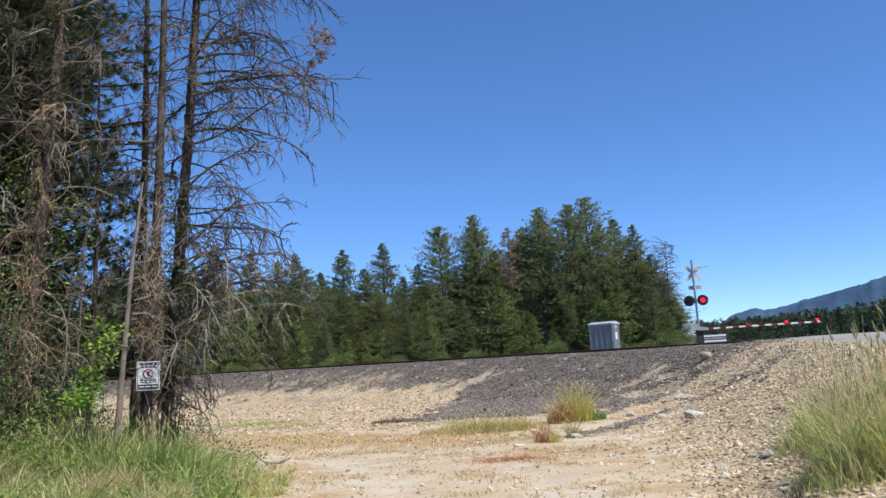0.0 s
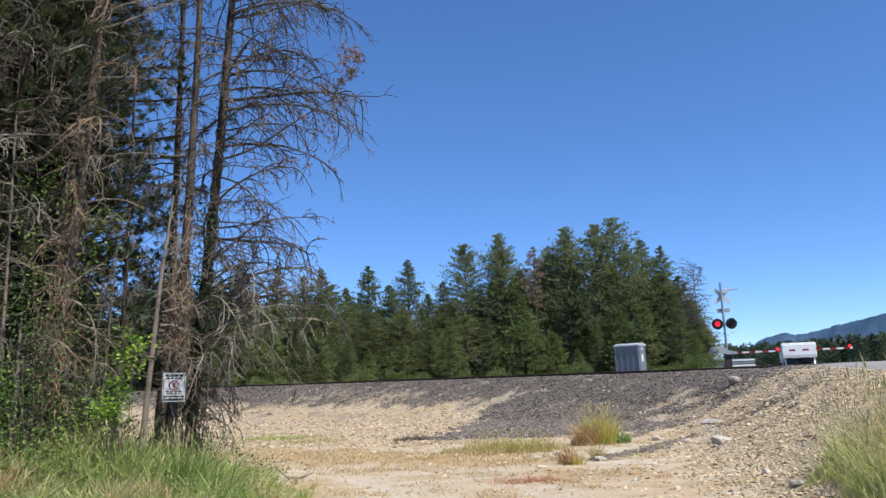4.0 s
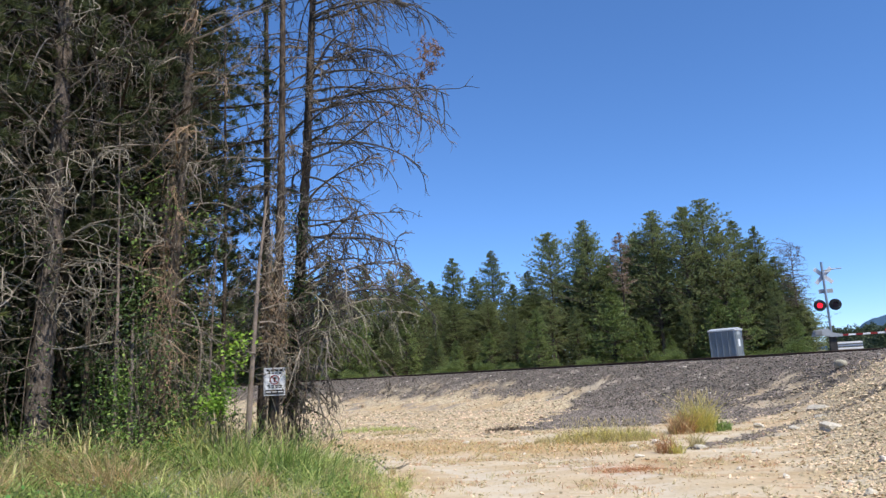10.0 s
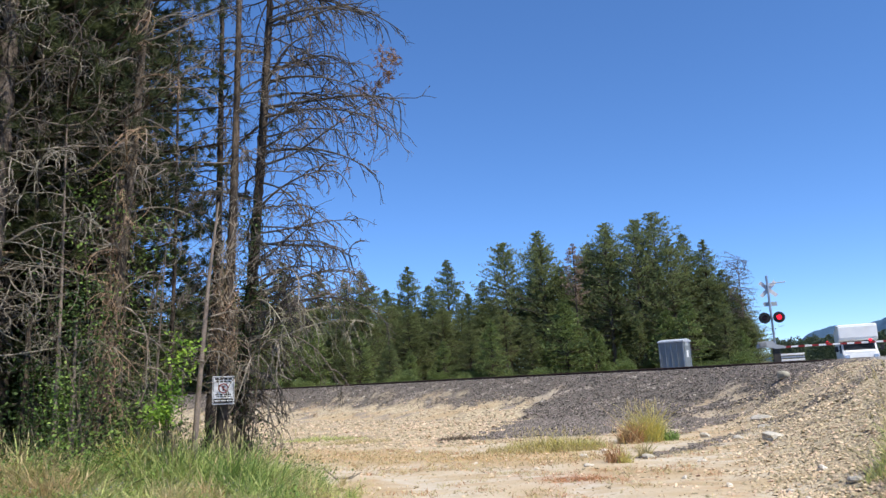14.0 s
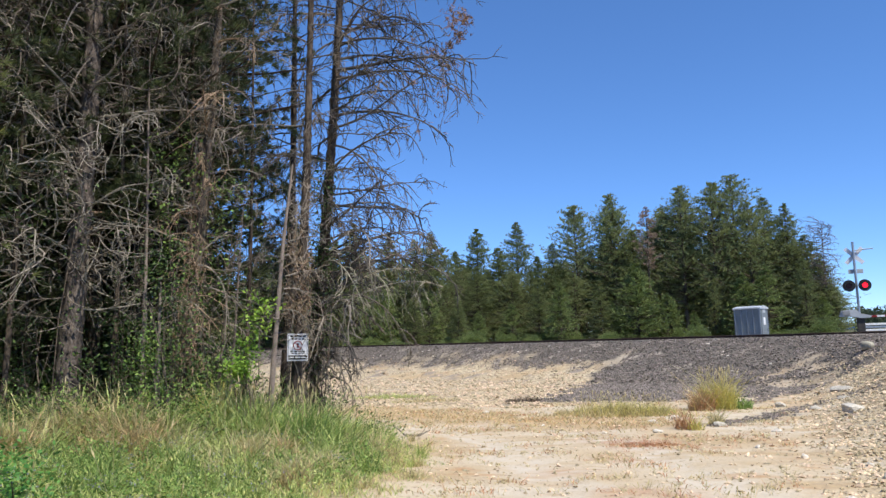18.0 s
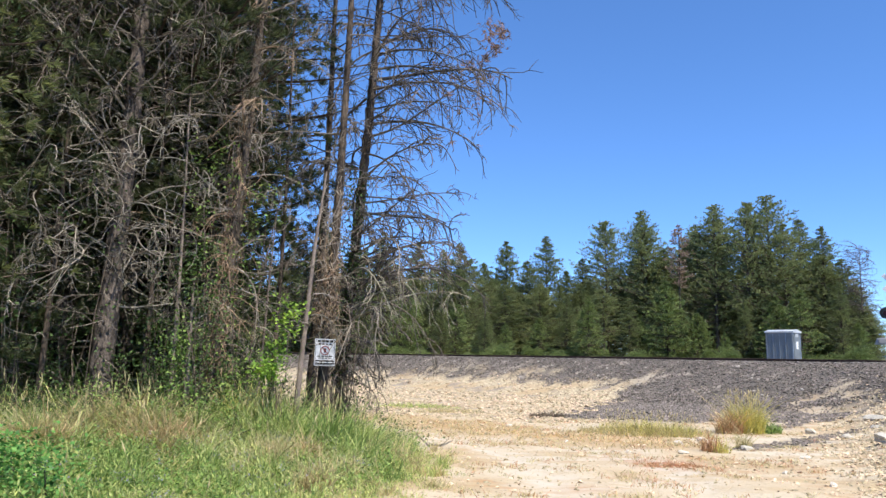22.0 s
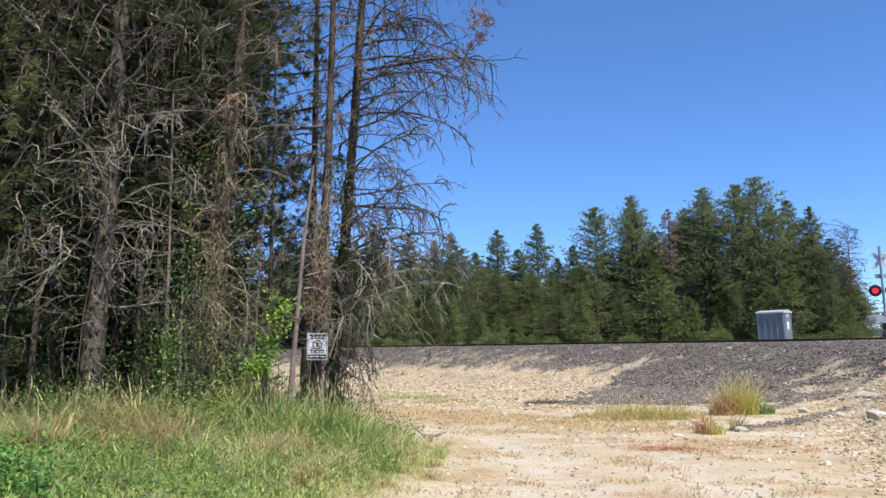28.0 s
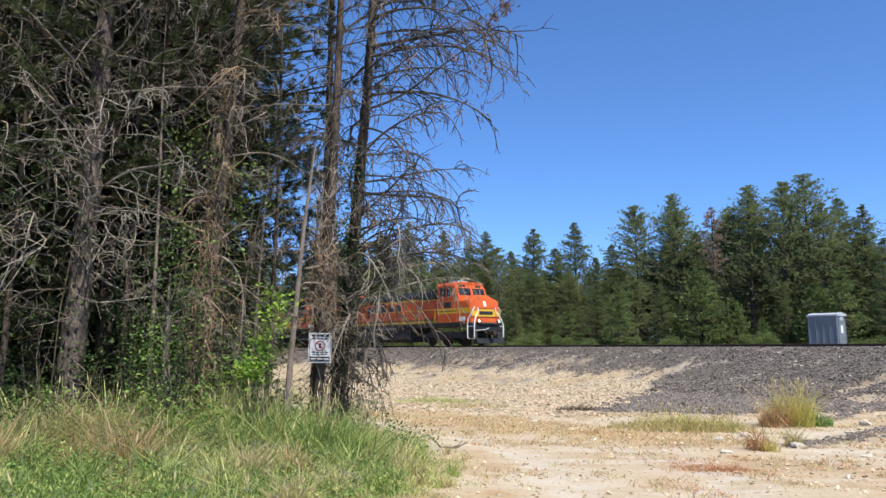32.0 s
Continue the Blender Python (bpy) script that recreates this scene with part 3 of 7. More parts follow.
def thing(name, m, label, category, group="", kind=""):
    ob = new(name)
    ob.matrix_basis = m
    return tagged(ob, label, category, group, kind)


# ---- road ----
def make_road():
    bm = bmesh.new()
    steps = list(np.arange(-70, 24, 2.0)) + list(np.arange(24, 60, 1.0)) + list(np.arange(60, 230, 8.0))
    rows = []
    for a in steps:
        row = []
        for w in (0.0, 0.25, 1.0, 2.7, 4.1, 5.5, 7.2, 7.95, 8.2):
            p = ROAD_EDGE + ROAD_D * a - ROAD_N * (w + 0.12 * float(wave(a, w, 1.1)) * (w in (0.0, 8.2)))
            z = float(road_z(np.array(a))) + 0.05 * (1 - ((w - 4.1) / 4.1) ** 2) - (0.07 if w in (0.0, 8.2) else 0)
            row.append(bm.verts.new((p[0], p[1], z)))
        rows.append(row)
    for r0, r1 in zip(rows, rows[1:]):
        for k in range(len(r0) - 1):
            bm.faces.new((r0[k], r1[k], r1[k + 1], r0[k + 1])).smooth = True
    me = bpy.data.meshes.new("road")
    bm.to_mesh(me)
    me.materials.append(ASPHALT)
    tagged(new("road", me), "worn pale asphalt road rising over the level crossing", "road", kind="structure")


make_road()


# ---- railway track ----
def track_point(s, q=0.0, z=0.0):
    p = TRACK_N * (TRACK_DIST - q) + TRACK_D * s
    return p[0], p[1], z


TRACK_ANGLE = math.degrees(math.atan2(TRACK_D[1], TRACK_D[0]))


def make_track():
    track = thing("railway_track", pose(*track_point(0), 0, 0, TRACK_ANGLE), "single railway track of rusty rails on dark timber sleepers", "railway track", kind="structure")
    prof = [(-0.075, 0), (0.075, 0), (0.075, 0.012), (0.02, 0.03), (0.011, 0.05), (0.011, 0.125), (0.036, 0.14), (0.036, 0.165), (0.028, 0.172), (-0.028, 0.172), (-0.036, 0.165), (-0.036, 0.14), (-0.011, 0.125), (-0.011, 0.05), (-0.02, 0.03), (-0.075, 0.012)]
    for side in (-0.755, 0.755):
        bm = prism([(side + u, RAIL_Z - 0.172 + v) for u, v in prof], 900, axis="X", at=-250)
        part("rail", bm, STEEL_RAIL, track)
    tie = box(0.23, 2.6, 0.18, bevel=0.012)
    me = bpy.data.meshes.new("sleeper")
    tie.to_mesh(me)
    tie.free()
    me.materials.append(TIE)
    for k in range(230):
        ob = new("sleeper", me)
        ob.parent = track
        ob.location = (-96 + k * 0.52 + random.uniform(-0.02, 0.02), random.uniform(-0.04, 0.04), RAIL_Z - 0.172 - 0.092 + random.uniform(-0.008, 0.004))
        ob.rotation_euler = (0, 0, random.uniform(-0.012, 0.012))


make_track()

# ---- plants: batch geometry ----
def tubes(P, R, seg=4):
    """Many bent rods at once: P (n, k, 3) points, R (n, k) radii. Returns verts and quad faces."""
    n, k, _ = P.shape
    T = np.gradient(P, axis=1)
    T /= np.linalg.norm(T, axis=2, keepdims=True) + 1e-9
    ref = np.where(np.abs(T[..., 2:3]) > 0.9, [[[1.0, 0, 0]]], [[[0, 0, 1.0]]])
    A = np.cross(T, ref)
    A /= np.linalg.norm(A, axis=2, keepdims=True) + 1e-9
    B = np.cross(T, A)
    ang = np.arange(seg) * 2 * np.pi / seg
    V = P[:, :, None] + R[:, :, None, None] * (A[:, :, None] * np.cos(ang)[:, None] + B[:, :, None] * np.sin(ang)[:, None])
    idx = np.arange(n * k * seg).reshape(n, k, seg)
    nxt = np.roll(idx, -1, axis=2)
    F = np.stack([idx[:, :-1], nxt[:, :-1], nxt[:, 1:], idx[:, 1:]], -1).reshape(-1, 4)
    return V.reshape(-1, 3), F


def sprays(C, D, length, width, count, spread, g):
    """count thin triangles from each place C, about the direction D."""
    n = len(C)
    C, D = np.repeat(C, count, 0), np.repeat(D, count, 0)
    d = D + g.normal(0, spread, (n * count, 3))
    d /= np.linalg.norm(d, axis=1, keepdims=True) + 1e-9
    s = np.cross(d, g.normal(0, 1, (n * count, 3)))
    s /= np.linalg.norm(s, axis=1, keepdims=True) + 1e-9
    L = np.repeat(np.broadcast_to(length, (n,)), count)[:, None] * g.uniform(0.6, 1.3, (n * count, 1))
    w = width * g.uniform(0.7, 1.3, (n * count, 1)) / 2
    V = np.stack([C - s * w * 0.4, C + d * L * 0.45 + s * w, C + d * L, C + d * L * 0.45 - s * w], 1).reshape(-1, 3)
    F = np.arange(n * count * 4).reshape(-1, 4)
    return V, F


def leaves(C, size, g, flat=0.5):
    """A small pointed leaf, folded at its middle, at each place."""
    n = len(C)
    d = g.normal(0, 1, (n, 3)) * [1, 1, 0.6]
    d /= np.linalg.norm(d, axis=1, keepdims=True)
    up = g.normal(0, flat, (n, 3)) + [0, 0, 1]
    s = np.cross(d, up)
    s /= np.linalg.norm(s, axis=1, keepdims=True) + 1e-9
    L = size * g.uniform(0.6, 1.3, (n, 1))
    V = np.stack([C, C + d * L * 0.5 + s * L * 0.32, C + d * L, C + d * L * 0.5 - s * L * 0.32], 1).reshape(-1, 3)
    return V, np.arange(n * 4).reshape(-1, 4)


def join(pieces):
    vs, fs, o = [], [], 0
    for v, f in pieces:
        vs.append(v)
        fs.append(f + o)
        o += len(v)
    return np.concatenate(vs), np.concatenate(fs)


def trunk_mesh(h, r, lean=(0, 0), g=None, k=12, seg=10, rough=0.04):
    z = np.linspace(-0.15, h, k)
    t = z / h
    P = np.stack([lean[0] * t + 0.03 * np.sin(5 * t) * h / 8, lean[1] * t + 0.02 * np.sin(4 * t) * h / 8, z], 1)[None]
    R = (r * (1 - 0.85 * np.clip(t, 0, 1)) + r * 0.5 * np.exp(-np.clip(z, 0, None) / 0.25) * 0.6)[None]
    V, F = tubes(P, R, seg)
    return V + (g.normal(0, r * rough, V.shape) if g is not None else 0), F


def along(P, t):
    """Points at fractions t (n, m) of the rods P (n, k, 3)."""
    k = P.shape[1] - 1
    i = np.clip((t * k).astype(int), 0, k - 1)
    f = (t * k - i)[..., None]
    n = np.arange(len(P))[:, None]
    return P[n, i] * (1 - f) + P[n, i + 1] * f


def conifer(name, g, h, low, width, whorls, per, tuft, tw, needles, count=3, ragged=0.35, power=0.8, droop=0.25, bare=0.0, trunk_r=None, bark=None, dead=0, label="", group="", loose=0.45, scatter=0.075, lift=0.0):
    """A conifer: tapered trunk and a crown of limbs set with needle sprays."""
    ob = thing(name, Matrix.Identity(4), label, "tree", group)
    r = trunk_r or h * 0.011
    mesh_object("trunk", *trunk_mesh(h, r, (0, 0), g, 8, 7), bark or BARK, ob, True)
    z = np.repeat(np.linspace(low, h * 0.985, whorls), per) + g.normal(0, 0.12, whorls * per)
    t = np.clip((z - low) / (h - low), 0, 1)
    L = width * ((1 - t) ** power + 0.018) * g.uniform(1 - ragged, 1 + ragged, len(z)) * (0.55 + 0.45 * smooth(0, 0.2, t))
    keep = g.uniform(0, 1, len(z)) > bare * (1 - t)
    z, t, L = z[keep], t[keep], L[keep]
    a = g.uniform(0, 2 * np.pi, len(z))
    u = np.linspace(0, 1, 5)
    rise = (0.45 * t - droop)[:, None]
    zz = z[:, None] + L[:, None] * (rise * u + 0.22 * u * u * (1 - rise))
    P = np.stack([np.cos(a)[:, None] * L[:, None] * u, np.sin(a)[:, None] * L[:, None] * u, zz], -1)
    R = (0.012 + 0.012 * L)[:, None] * (1 - 0.85 * u)
    limbs = tubes(P, R, 3)
    m = np.maximum(3, int(4 + 2.4 * width)) if count > 8 else int(5 + 3.2 * width)
    tt = np.clip(g.uniform(0.2, 1.05, (len(z), m)) ** 0.8, 0, 1)
    C = along(P, tt).reshape(-1, 3)
    side = g.normal(0, 1, C.shape) * [1, 1, 0.35]
    C = C + side * (scatter * np.repeat(L, m)[:, None] + 0.03) * np.repeat(np.ones(len(z)), m)[:, None]
    D = np.repeat(np.stack([np.cos(a), np.sin(a), 0 * a + 0.25], 1), m, 0) + side * 0.7
    size = tuft * (0.25 + 0.75 * np.clip(np.repeat(L, m) / (0.45 * width), 0, 1))
    D[:, 2] += 0.5 * np.repeat(t, m) + lift
    leader = np.stack([np.zeros(6), np.zeros(6), np.linspace(h * 0.95, h, 6)], 1)
    C, D, size = np.concatenate([C, leader]), np.concatenate([D, np.tile([0, 0, 1.6], (6, 1))]), np.concatenate([size, np.full(6, tuft * 0.45)])
    crown = sprays(C, D, size, tw, count, loose, g)
    mesh_object("crown", *crown, needles, ob)
    tagged(mesh_object("branchwork", *limbs, bark or BARK, ob), kind="stuff")
    if dead:
        zd = g.uniform(0.8, low + 1.5, dead)
        tagged(mesh_object("dead_branchwork", *dead_branches(g, zd, r, 0.4 * width, 0.9 * width, 7, 2), DEADWOOD, ob), kind="stuff")
    return ob


def curl_rods(g, base, direction, length, k, sag, wobble):
    """Bent twigs from base places: (n, k, 3)."""
    n = len(base)
    d = direction / (np.linalg.norm(direction, axis=1, keepdims=True) + 1e-9)
    P = [base]
    step = (length / (k - 1))[:, None]
    turn = g.normal(0, wobble, (n, 3))
    for j in range(k - 1):
        P.append(P[-1] + d * step)
        d = d + np.array([0, 0, -1.0]) * sag * (0.5 + j / k) + turn + g.normal(0, wobble * 0.3, (n, 3))
        d /= np.linalg.norm(d, axis=1, keepdims=True) + 1e-9
    return np.stack(P, 1)


def dead_branches(g, z, r, lmin, lmax, twigs=10, sub=3, rise=0.15, sag=0.16, wobble=0.13, az=None, twig=1.0, thick=1.0, trunk_at=None):
    """Bare limbs with hanging twigs and side twigs round a trunk."""
    n = len(z)
    a = g.uniform(0, 2 * np.pi, n) if az is None else az
    out = np.stack([np.cos(a), np.sin(a), rise + g.normal(0, 0.18, n)], 1)
    base = np.stack([np.cos(a) * r * 0.6, np.sin(a) * r * 0.6, z], 1)
    if trunk_at is not None:
        base[:, :2] += trunk_at(z)
    L = g.uniform(lmin, lmax, n) if np.isscalar(lmax) else lmax * g.uniform(0.6, 1.15, n)
    P = curl_rods(g, base, out, L, 10, sag * 0.5, wobble * 0.6)
    u = np.linspace(0, 1, 10)
    pieces = [tubes(P, thick * (0.009 + 0.0085 * L)[:, None] * (1 - 0.82 * u), 5)]
    t = g.uniform(0.15, 1.0, (n, twigs))
    B = along(P, t).reshape(-1, 3)
    O = np.repeat(out, twigs, 0) * 0.8 + g.normal(0, 0.6, (n * twigs, 3)) + [0, 0, -0.4]
    L2 = (np.repeat(L, twigs) * g.uniform(0.16, 0.5, n * twigs) * (1.1 - 0.5 * t.ravel()))
    P2 = curl_rods(g, B, O, L2, 7, sag * 1.2, wobble)
    pieces.append(tubes(P2, thick * twig * (0.0045 + 0.0055 * L2)[:, None] * (1 - 0.75 * np.linspace(0, 1, 7)), 3))
    if sub:
        t3 = g.uniform(0.2, 1.0, (len(P2), sub))
        B3 = along(P2, t3).reshape(-1, 3)
        O3 = g.normal(0, 0.8, (len(B3), 3)) + np.repeat(P2[:, -1] - P2[:, 0], sub, 0) * 1.2 + [0, 0, -0.3]
        L3 = np.repeat(L2, sub) * g.uniform(0.25, 0.7, len(B3))
        P3 = curl_rods(g, B3, O3, L3, 5, sag * 1.3, wobble)
        pieces.append(tubes(P3, np.full((len(B3), 1), 0.0045 * thick * twig) * (1 - 0.6 * np.linspace(0, 1, 5)), 3))
    return join(pieces)


def bend_rods(g, base, direction, length, sags, wobble, jitter=0.3):
    """Rods that curve by their own even turn, with a fall (or a rise, below zero) given step by step."""
    d = direction / (np.linalg.norm(direction, axis=1, keepdims=True) + 1e-9)
    turn = g.normal(0, wobble, d.shape)
    step = (length / len(sags))[:, None]
    P = [base]
    for fall in sags:
        P.append(P[-1] + d * step)
        d = d + turn + g.normal(0, wobble * jitter, d.shape) - np.array([0, 0, fall])
        d /= np.linalg.norm(d, axis=1, keepdims=True) + 1e-9
    return np.stack(P, 1)


def side_twigs(g, P, L, count, start, share, fall, hook, wobble, out=0.8):
    """Twigs that leave the rods P sideways, hang, and hook up again at their tips."""
    n = len(P)
    t = g.uniform(start, 1.0, (n, count))
    B = along(P, t).reshape(-1, 3)
    i = np.clip((t * (P.shape[1] - 1)).astype(int), 0, P.shape[1] - 2)
    D = (P[np.arange(n)[:, None], i + 1] - P[np.arange(n)[:, None], i]).reshape(-1, 3)
    D = out * D / (np.linalg.norm(D, axis=1, keepdims=True) + 1e-9) + g.normal(0, 0.6, D.shape)
    L2 = np.repeat(L, count) * g.uniform(share[0], share[1], n * count) * (1.15 - 0.5 * t.ravel())
    return bend_rods(g, B, D, L2, np.r_[np.full(4, fall), np.full(2, -hook)], wobble), L2


def bare_limb(g, z, az, L, r, at, rise=0.15, fall=0.10, twigs=14, sub=3, thick=1.0, hang=0.24, hook=0.12, wobble=0.05, share=(0.18, 0.46)):
    """One bare limb: it reaches out, drops towards its tip and carries hanging twigs."""
    base = np.array([[math.cos(az) * r * 0.6, math.sin(az) * r * 0.6, z]])
    base[:, :2] += at(np.array([z]))
    out = np.array([[math.cos(az), math.sin(az), rise]])
    L = np.array([L])
    P = bend_rods(g, base, out, L, fall * np.linspace(0.0, 1.9, 11), wobble)
    pieces = [tubes(P, thick * (0.006 + 0.0062 * L)[:, None] * (1 - 0.74 * np.linspace(0, 1, P.shape[1])), 6)]
    P2, L2 = side_twigs(g, P, L, twigs, 0.12, share, hang, hook, wobble + 0.05)
    pieces.append(tubes(P2, thick * (0.0062 + 0.0038 * L2)[:, None] * (1 - 0.55 * np.linspace(0, 1, 7)), 4))
    if sub:
        P3, L3 = side_twigs(g, P2, L2, sub, 0.25, (0.25, 0.6), hang * 0.8, hook, wobble + 0.08)
        pieces.append(tubes(P3, np.full((len(P3), 1), 0.006 * thick) * (1 - 0.45 * np.linspace(0, 1, 7)), 3))
    return join(pieces)


def wound(g, base, az, el, L, k, hang, hook, sway):
    """Rods that wind in slow bends, sink along their length and curl at the tip: (n, k, 3)."""
    n = len(base)
    u = np.linspace(0, 1, k - 1)[None]
    A = az[:, None] + sway * np.sin(2 * np.pi * (g.uniform(0.6, 1.3, (n, 1)) * u + g.uniform(0, 1, (n, 1)))) + g.normal(0, hook, (n, 1)) * u ** 2
    E = el[:, None] - hang * u + sway * 0.6 * np.sin(2 * np.pi * (g.uniform(0.7, 1.4, (n, 1)) * u + g.uniform(0, 1, (n, 1)))) - g.choice([-1.0, 1.0, 1.0], (n, 1)) * hook * g.uniform(0.5, 1.3, (n, 1)) * u ** 3
    D = np.stack([np.cos(E) * np.cos(A), np.cos(E) * np.sin(A), np.sin(E)], -1) * (L / (k - 1))[:, None, None]
    return np.concatenate([base[:, None], base[:, None] + np.cumsum(D, 1)], 1)


def curling_limb(g, z, az, L, r, at, rise=0.3, thick=1.0):
    """One bare limb that winds and curls, with a few long curling twigs."""
    base = np.array([[math.cos(az) * r * 0.6, math.sin(az) * r * 0.6, z]])
    base[:, :2] += at(np.array([z]))
    P = wound(g, base, np.array([az]), np.array([rise]), np.array([L]), 18, 0.7, 1.5, 0.5)
    pieces = [tubes(P, thick * (0.017 - 0.010 * np.linspace(0, 1, 18))[None], 6)]
    n = 6
    t = g.uniform(0.25, 0.95, (1, n))
    P2 = wound(g, along(P, t).reshape(-1, 3), az + g.normal(0, 0.9, n), g.normal(0.1, 0.6, n), L * g.uniform(0.3, 0.6, n), 13, 1.5, 2.0, 0.5)
    pieces.append(tubes(P2, thick * np.repeat((0.010 - 0.005 * np.linspace(0, 1, 13))[None], n, 0), 5))
    t = g.uniform(0.3, 0.95, (n, 2))
    P3 = wound(g, along(P2, t).reshape(-1, 3), g.uniform(0, 6.28, 2 * n), g.normal(-0.2, 0.6, 2 * n), L * g.uniform(0.12, 0.28, 2 * n), 9, 1.2, 1.8, 0.4)
    pieces.append(tubes(P3, thick * np.repeat((0.0065 - 0.003 * np.linspace(0, 1, 9))[None], 2 * n, 0), 4))
    return join(pieces)


# ---- woods beyond the track ----
def far_woods():
    g = np.random.default_rng(21)
    kinds = []
    for i in range(5):
        h = (15, 17, 14, 16, 13)[i]
        kinds.append((conifer("fir_tree", g, h, 0.8 + 0.4 * i, (3.2, 3.6, 3.0, 3.6, 3.0)[i], int(h * 3.0), 8, 0.27, 0.05, NEEDLE_FIR, 5, 0.35, 0.78, 0.2, loose=0.6, scatter=0.07, lift=0.45, label="dark green conical fir at the edge of the woods", group="woods beyond the track"), h))
    for i in range(4):
        h = (17, 18, 16, 15)[i]
        kinds.append((conifer("lodgepole_pine", g, h, 3.0 + i, (3.2, 3.6, 3.4, 3.0)[i], int(h * 2.6), 7, 0.28, 0.052, NEEDLE_LODGE, 6, 0.6, 0.72, -0.05, loose=0.6, scatter=0.08, lift=0.6, bare=0.35, bark=BARK_GREY, label="tall green pine with an uneven crown by the woods", group="woods beyond the track"), h))
    young = [(conifer("young_fir", g, 6, 0.3, w, 22, 8, 0.22, 0.045, SHRUB_FAR, 7, 0.3, 0.8, 0.2, loose=0.6, scatter=0.08, lift=0.4, label="light green young fir at the edge of the woods", group="woods beyond the track"), 6) for w in (1.8, 2.1)]
    red = (conifer("dying_pine", g, 16, 9.0, 1.5, 18, 5, 0.36, 0.045, NEEDLE_RED, 9, 0.5, 0.6, 0.15, bare=0.4, bark=BARK, label="dying pine with reddish needles and a bare dark trunk", group="woods beyond the track"), 16)
    bare = thing("dead_pine", Matrix.Identity(4), "bare grey dead pine standing beside the woods", "tree", "woods beyond the track")
    mesh_object("trunk", *trunk_mesh(13, 0.13, (0.3, 0), g, 8, 6), BARK_GREY, bare, True)
    tagged(mesh_object("dead_branchwork", *dead_branches(g, np.linspace(2, 12.8, 110), 0.08, 0.8, 2.3, 9, 3, 0.3, 0.12, 0.22, thick=1.8), DEADWOOD_DARK, bare), kind="stuff")
    used = set()

    def plant(kind, az, r, top_el=None, h=None):
        ob, h0 = kind
        x, y = polar(az, r)
        if abs(track_q(x, y)) < 5.5:
            x, y = (np.array([x, y]) + TRACK_N * (track_q(x, y) + 5.5 + g.uniform(0, 5))).tolist()
            r = math.hypot(x, y)
        z = zat(x, y)
        want = h if h else 1.65 + r * math.tan(radians(top_el)) - z
        k = want / h0
        kw = k * g.uniform(0.9, 1.2) if top_el is None else max(k, 0.8) * g.uniform(1.02, 1.2)
        m = pose(x, y, z, 0, 0, g.uniform(0, 360)) @ Matrix.Diagonal((kw, kw, k, 1))
        if id(ob) in used:
            copy_thing(ob, m)
        else:
            used.add(id(ob))
            ob.matrix_basis = m

    F, P = kinds[:5], kinds[5:]
    front = [(F[1], 17.6, 88, 9.3), (F[0], 14.9, 90, 8.6), (F[2], 12.9, 84, 8.0), (F[0], 11.6, 84, 8.6), (F[4], 9.7, 92, 7.0), (F[2], 7.95, 95, 9.4), (F[4], 6.3, 90, 7.4), (F[0], 4.8, 93, 9.1), (F[4], 3.3, 92, 6.6),
             (F[2], 2.05, 90, 7.9), (P[3], 0.25, 90, 10.1), (P[1], -2.41, 90, 10.8), (F[4], -4.0, 86, 8.2), (P[0], -6.4, 86, 9.6), (P[1], -7.64, 84, 10.7), (P[2], -9.87, 83, 11.0), (P[1], -11.34, 84, 11.15), (P[0], -12.3, 82, 10.2),
             (F[3], -13.3, 86, 9.6), (F[1], -14.75, 83, 9.8), (F[3], -15.9, 84, 6.8), (F[4], -16.6, 82, 5.0), (F[2], -17.2, 80, 3.4), (F[4], 19.8, 90, 8.8), (F[0], 22.0, 92, 9.4), (F[2], 24.5, 90, 9.0)]
    for kind, az, r, el in front:
        plant(kind, az, r, el)
    plant(red, -5.12, 80, 9.6)
    x, y = polar(-16.9, 80)
    bare.matrix_basis = pose(x, y, zat(x, y), 0, 0, 40) @ Matrix.Diagonal((1, 1, (1.65 + 80 * math.tan(radians(7.6)) - zat(x, y)) / 13, 1))
    sky_az = [26, 20, 17.6, 14.9, 12.7, 11.57, 9.6, 7.85, 6.3, 4.73, 3.4, 2.24, 0.13, -1, -2.41, -5.12, -7.64, -9.87, -11.34, -13.3, -14.6, -16.87, -17.75]
    sky_el = [9, 8.8, 8.8, 8.4, 7.4, 8.0, 6.2, 8.3, 6.6, 8.0, 6.2, 7.0, 8.4, 8.0, 9.6, 8.4, 9.9, 10.2, 10.3, 9.0, 8.4, 4.5, 2.0]
    for i in range(64):
        az = 25 - 42.3 * (i + g.uniform(0, 1)) / 64
        r = g.uniform(80, 104)
        el = float(np.interp(-az, [-v for v in sky_az], sky_el)) * g.uniform(0.5, 0.92)
        plant(kinds[g.integers(0, 9)], az, r, el)
    for i in range(26):
        az = 24 - 41.4 * (i + g.uniform(0, 1)) / 26
        plant(young[i % 2] if i % 3 else kinds[(0, 2, 4, 1)[i % 4]], az, g.uniform(74, 80), None, g.uniform(3.5, 8.0))
    # the woods run on behind the roadside trees
    for i in range(44):
        plant(kinds[(1, 3, 0, 2)[i % 4]], 27.5 + 38 * (i + g.uniform(0, 1)) / 44, g.uniform(42, 80), None, g.uniform(9, 15))
    for i in range(14):
        plant(kinds[(1, 3, 0, 2)[i % 4]], 22.5 + 0.55 * i, g.uniform(92, 110), g.uniform(3.5, 6.0))
    # a thick row behind closes the gaps
    for i in range(46):
        az = 26 - 43.4 * (i + g.uniform(0, 1)) / 46
        el = float(np.interp(-az, [-v for v in sky_az], sky_el)) * g.uniform(0.55, 0.85)
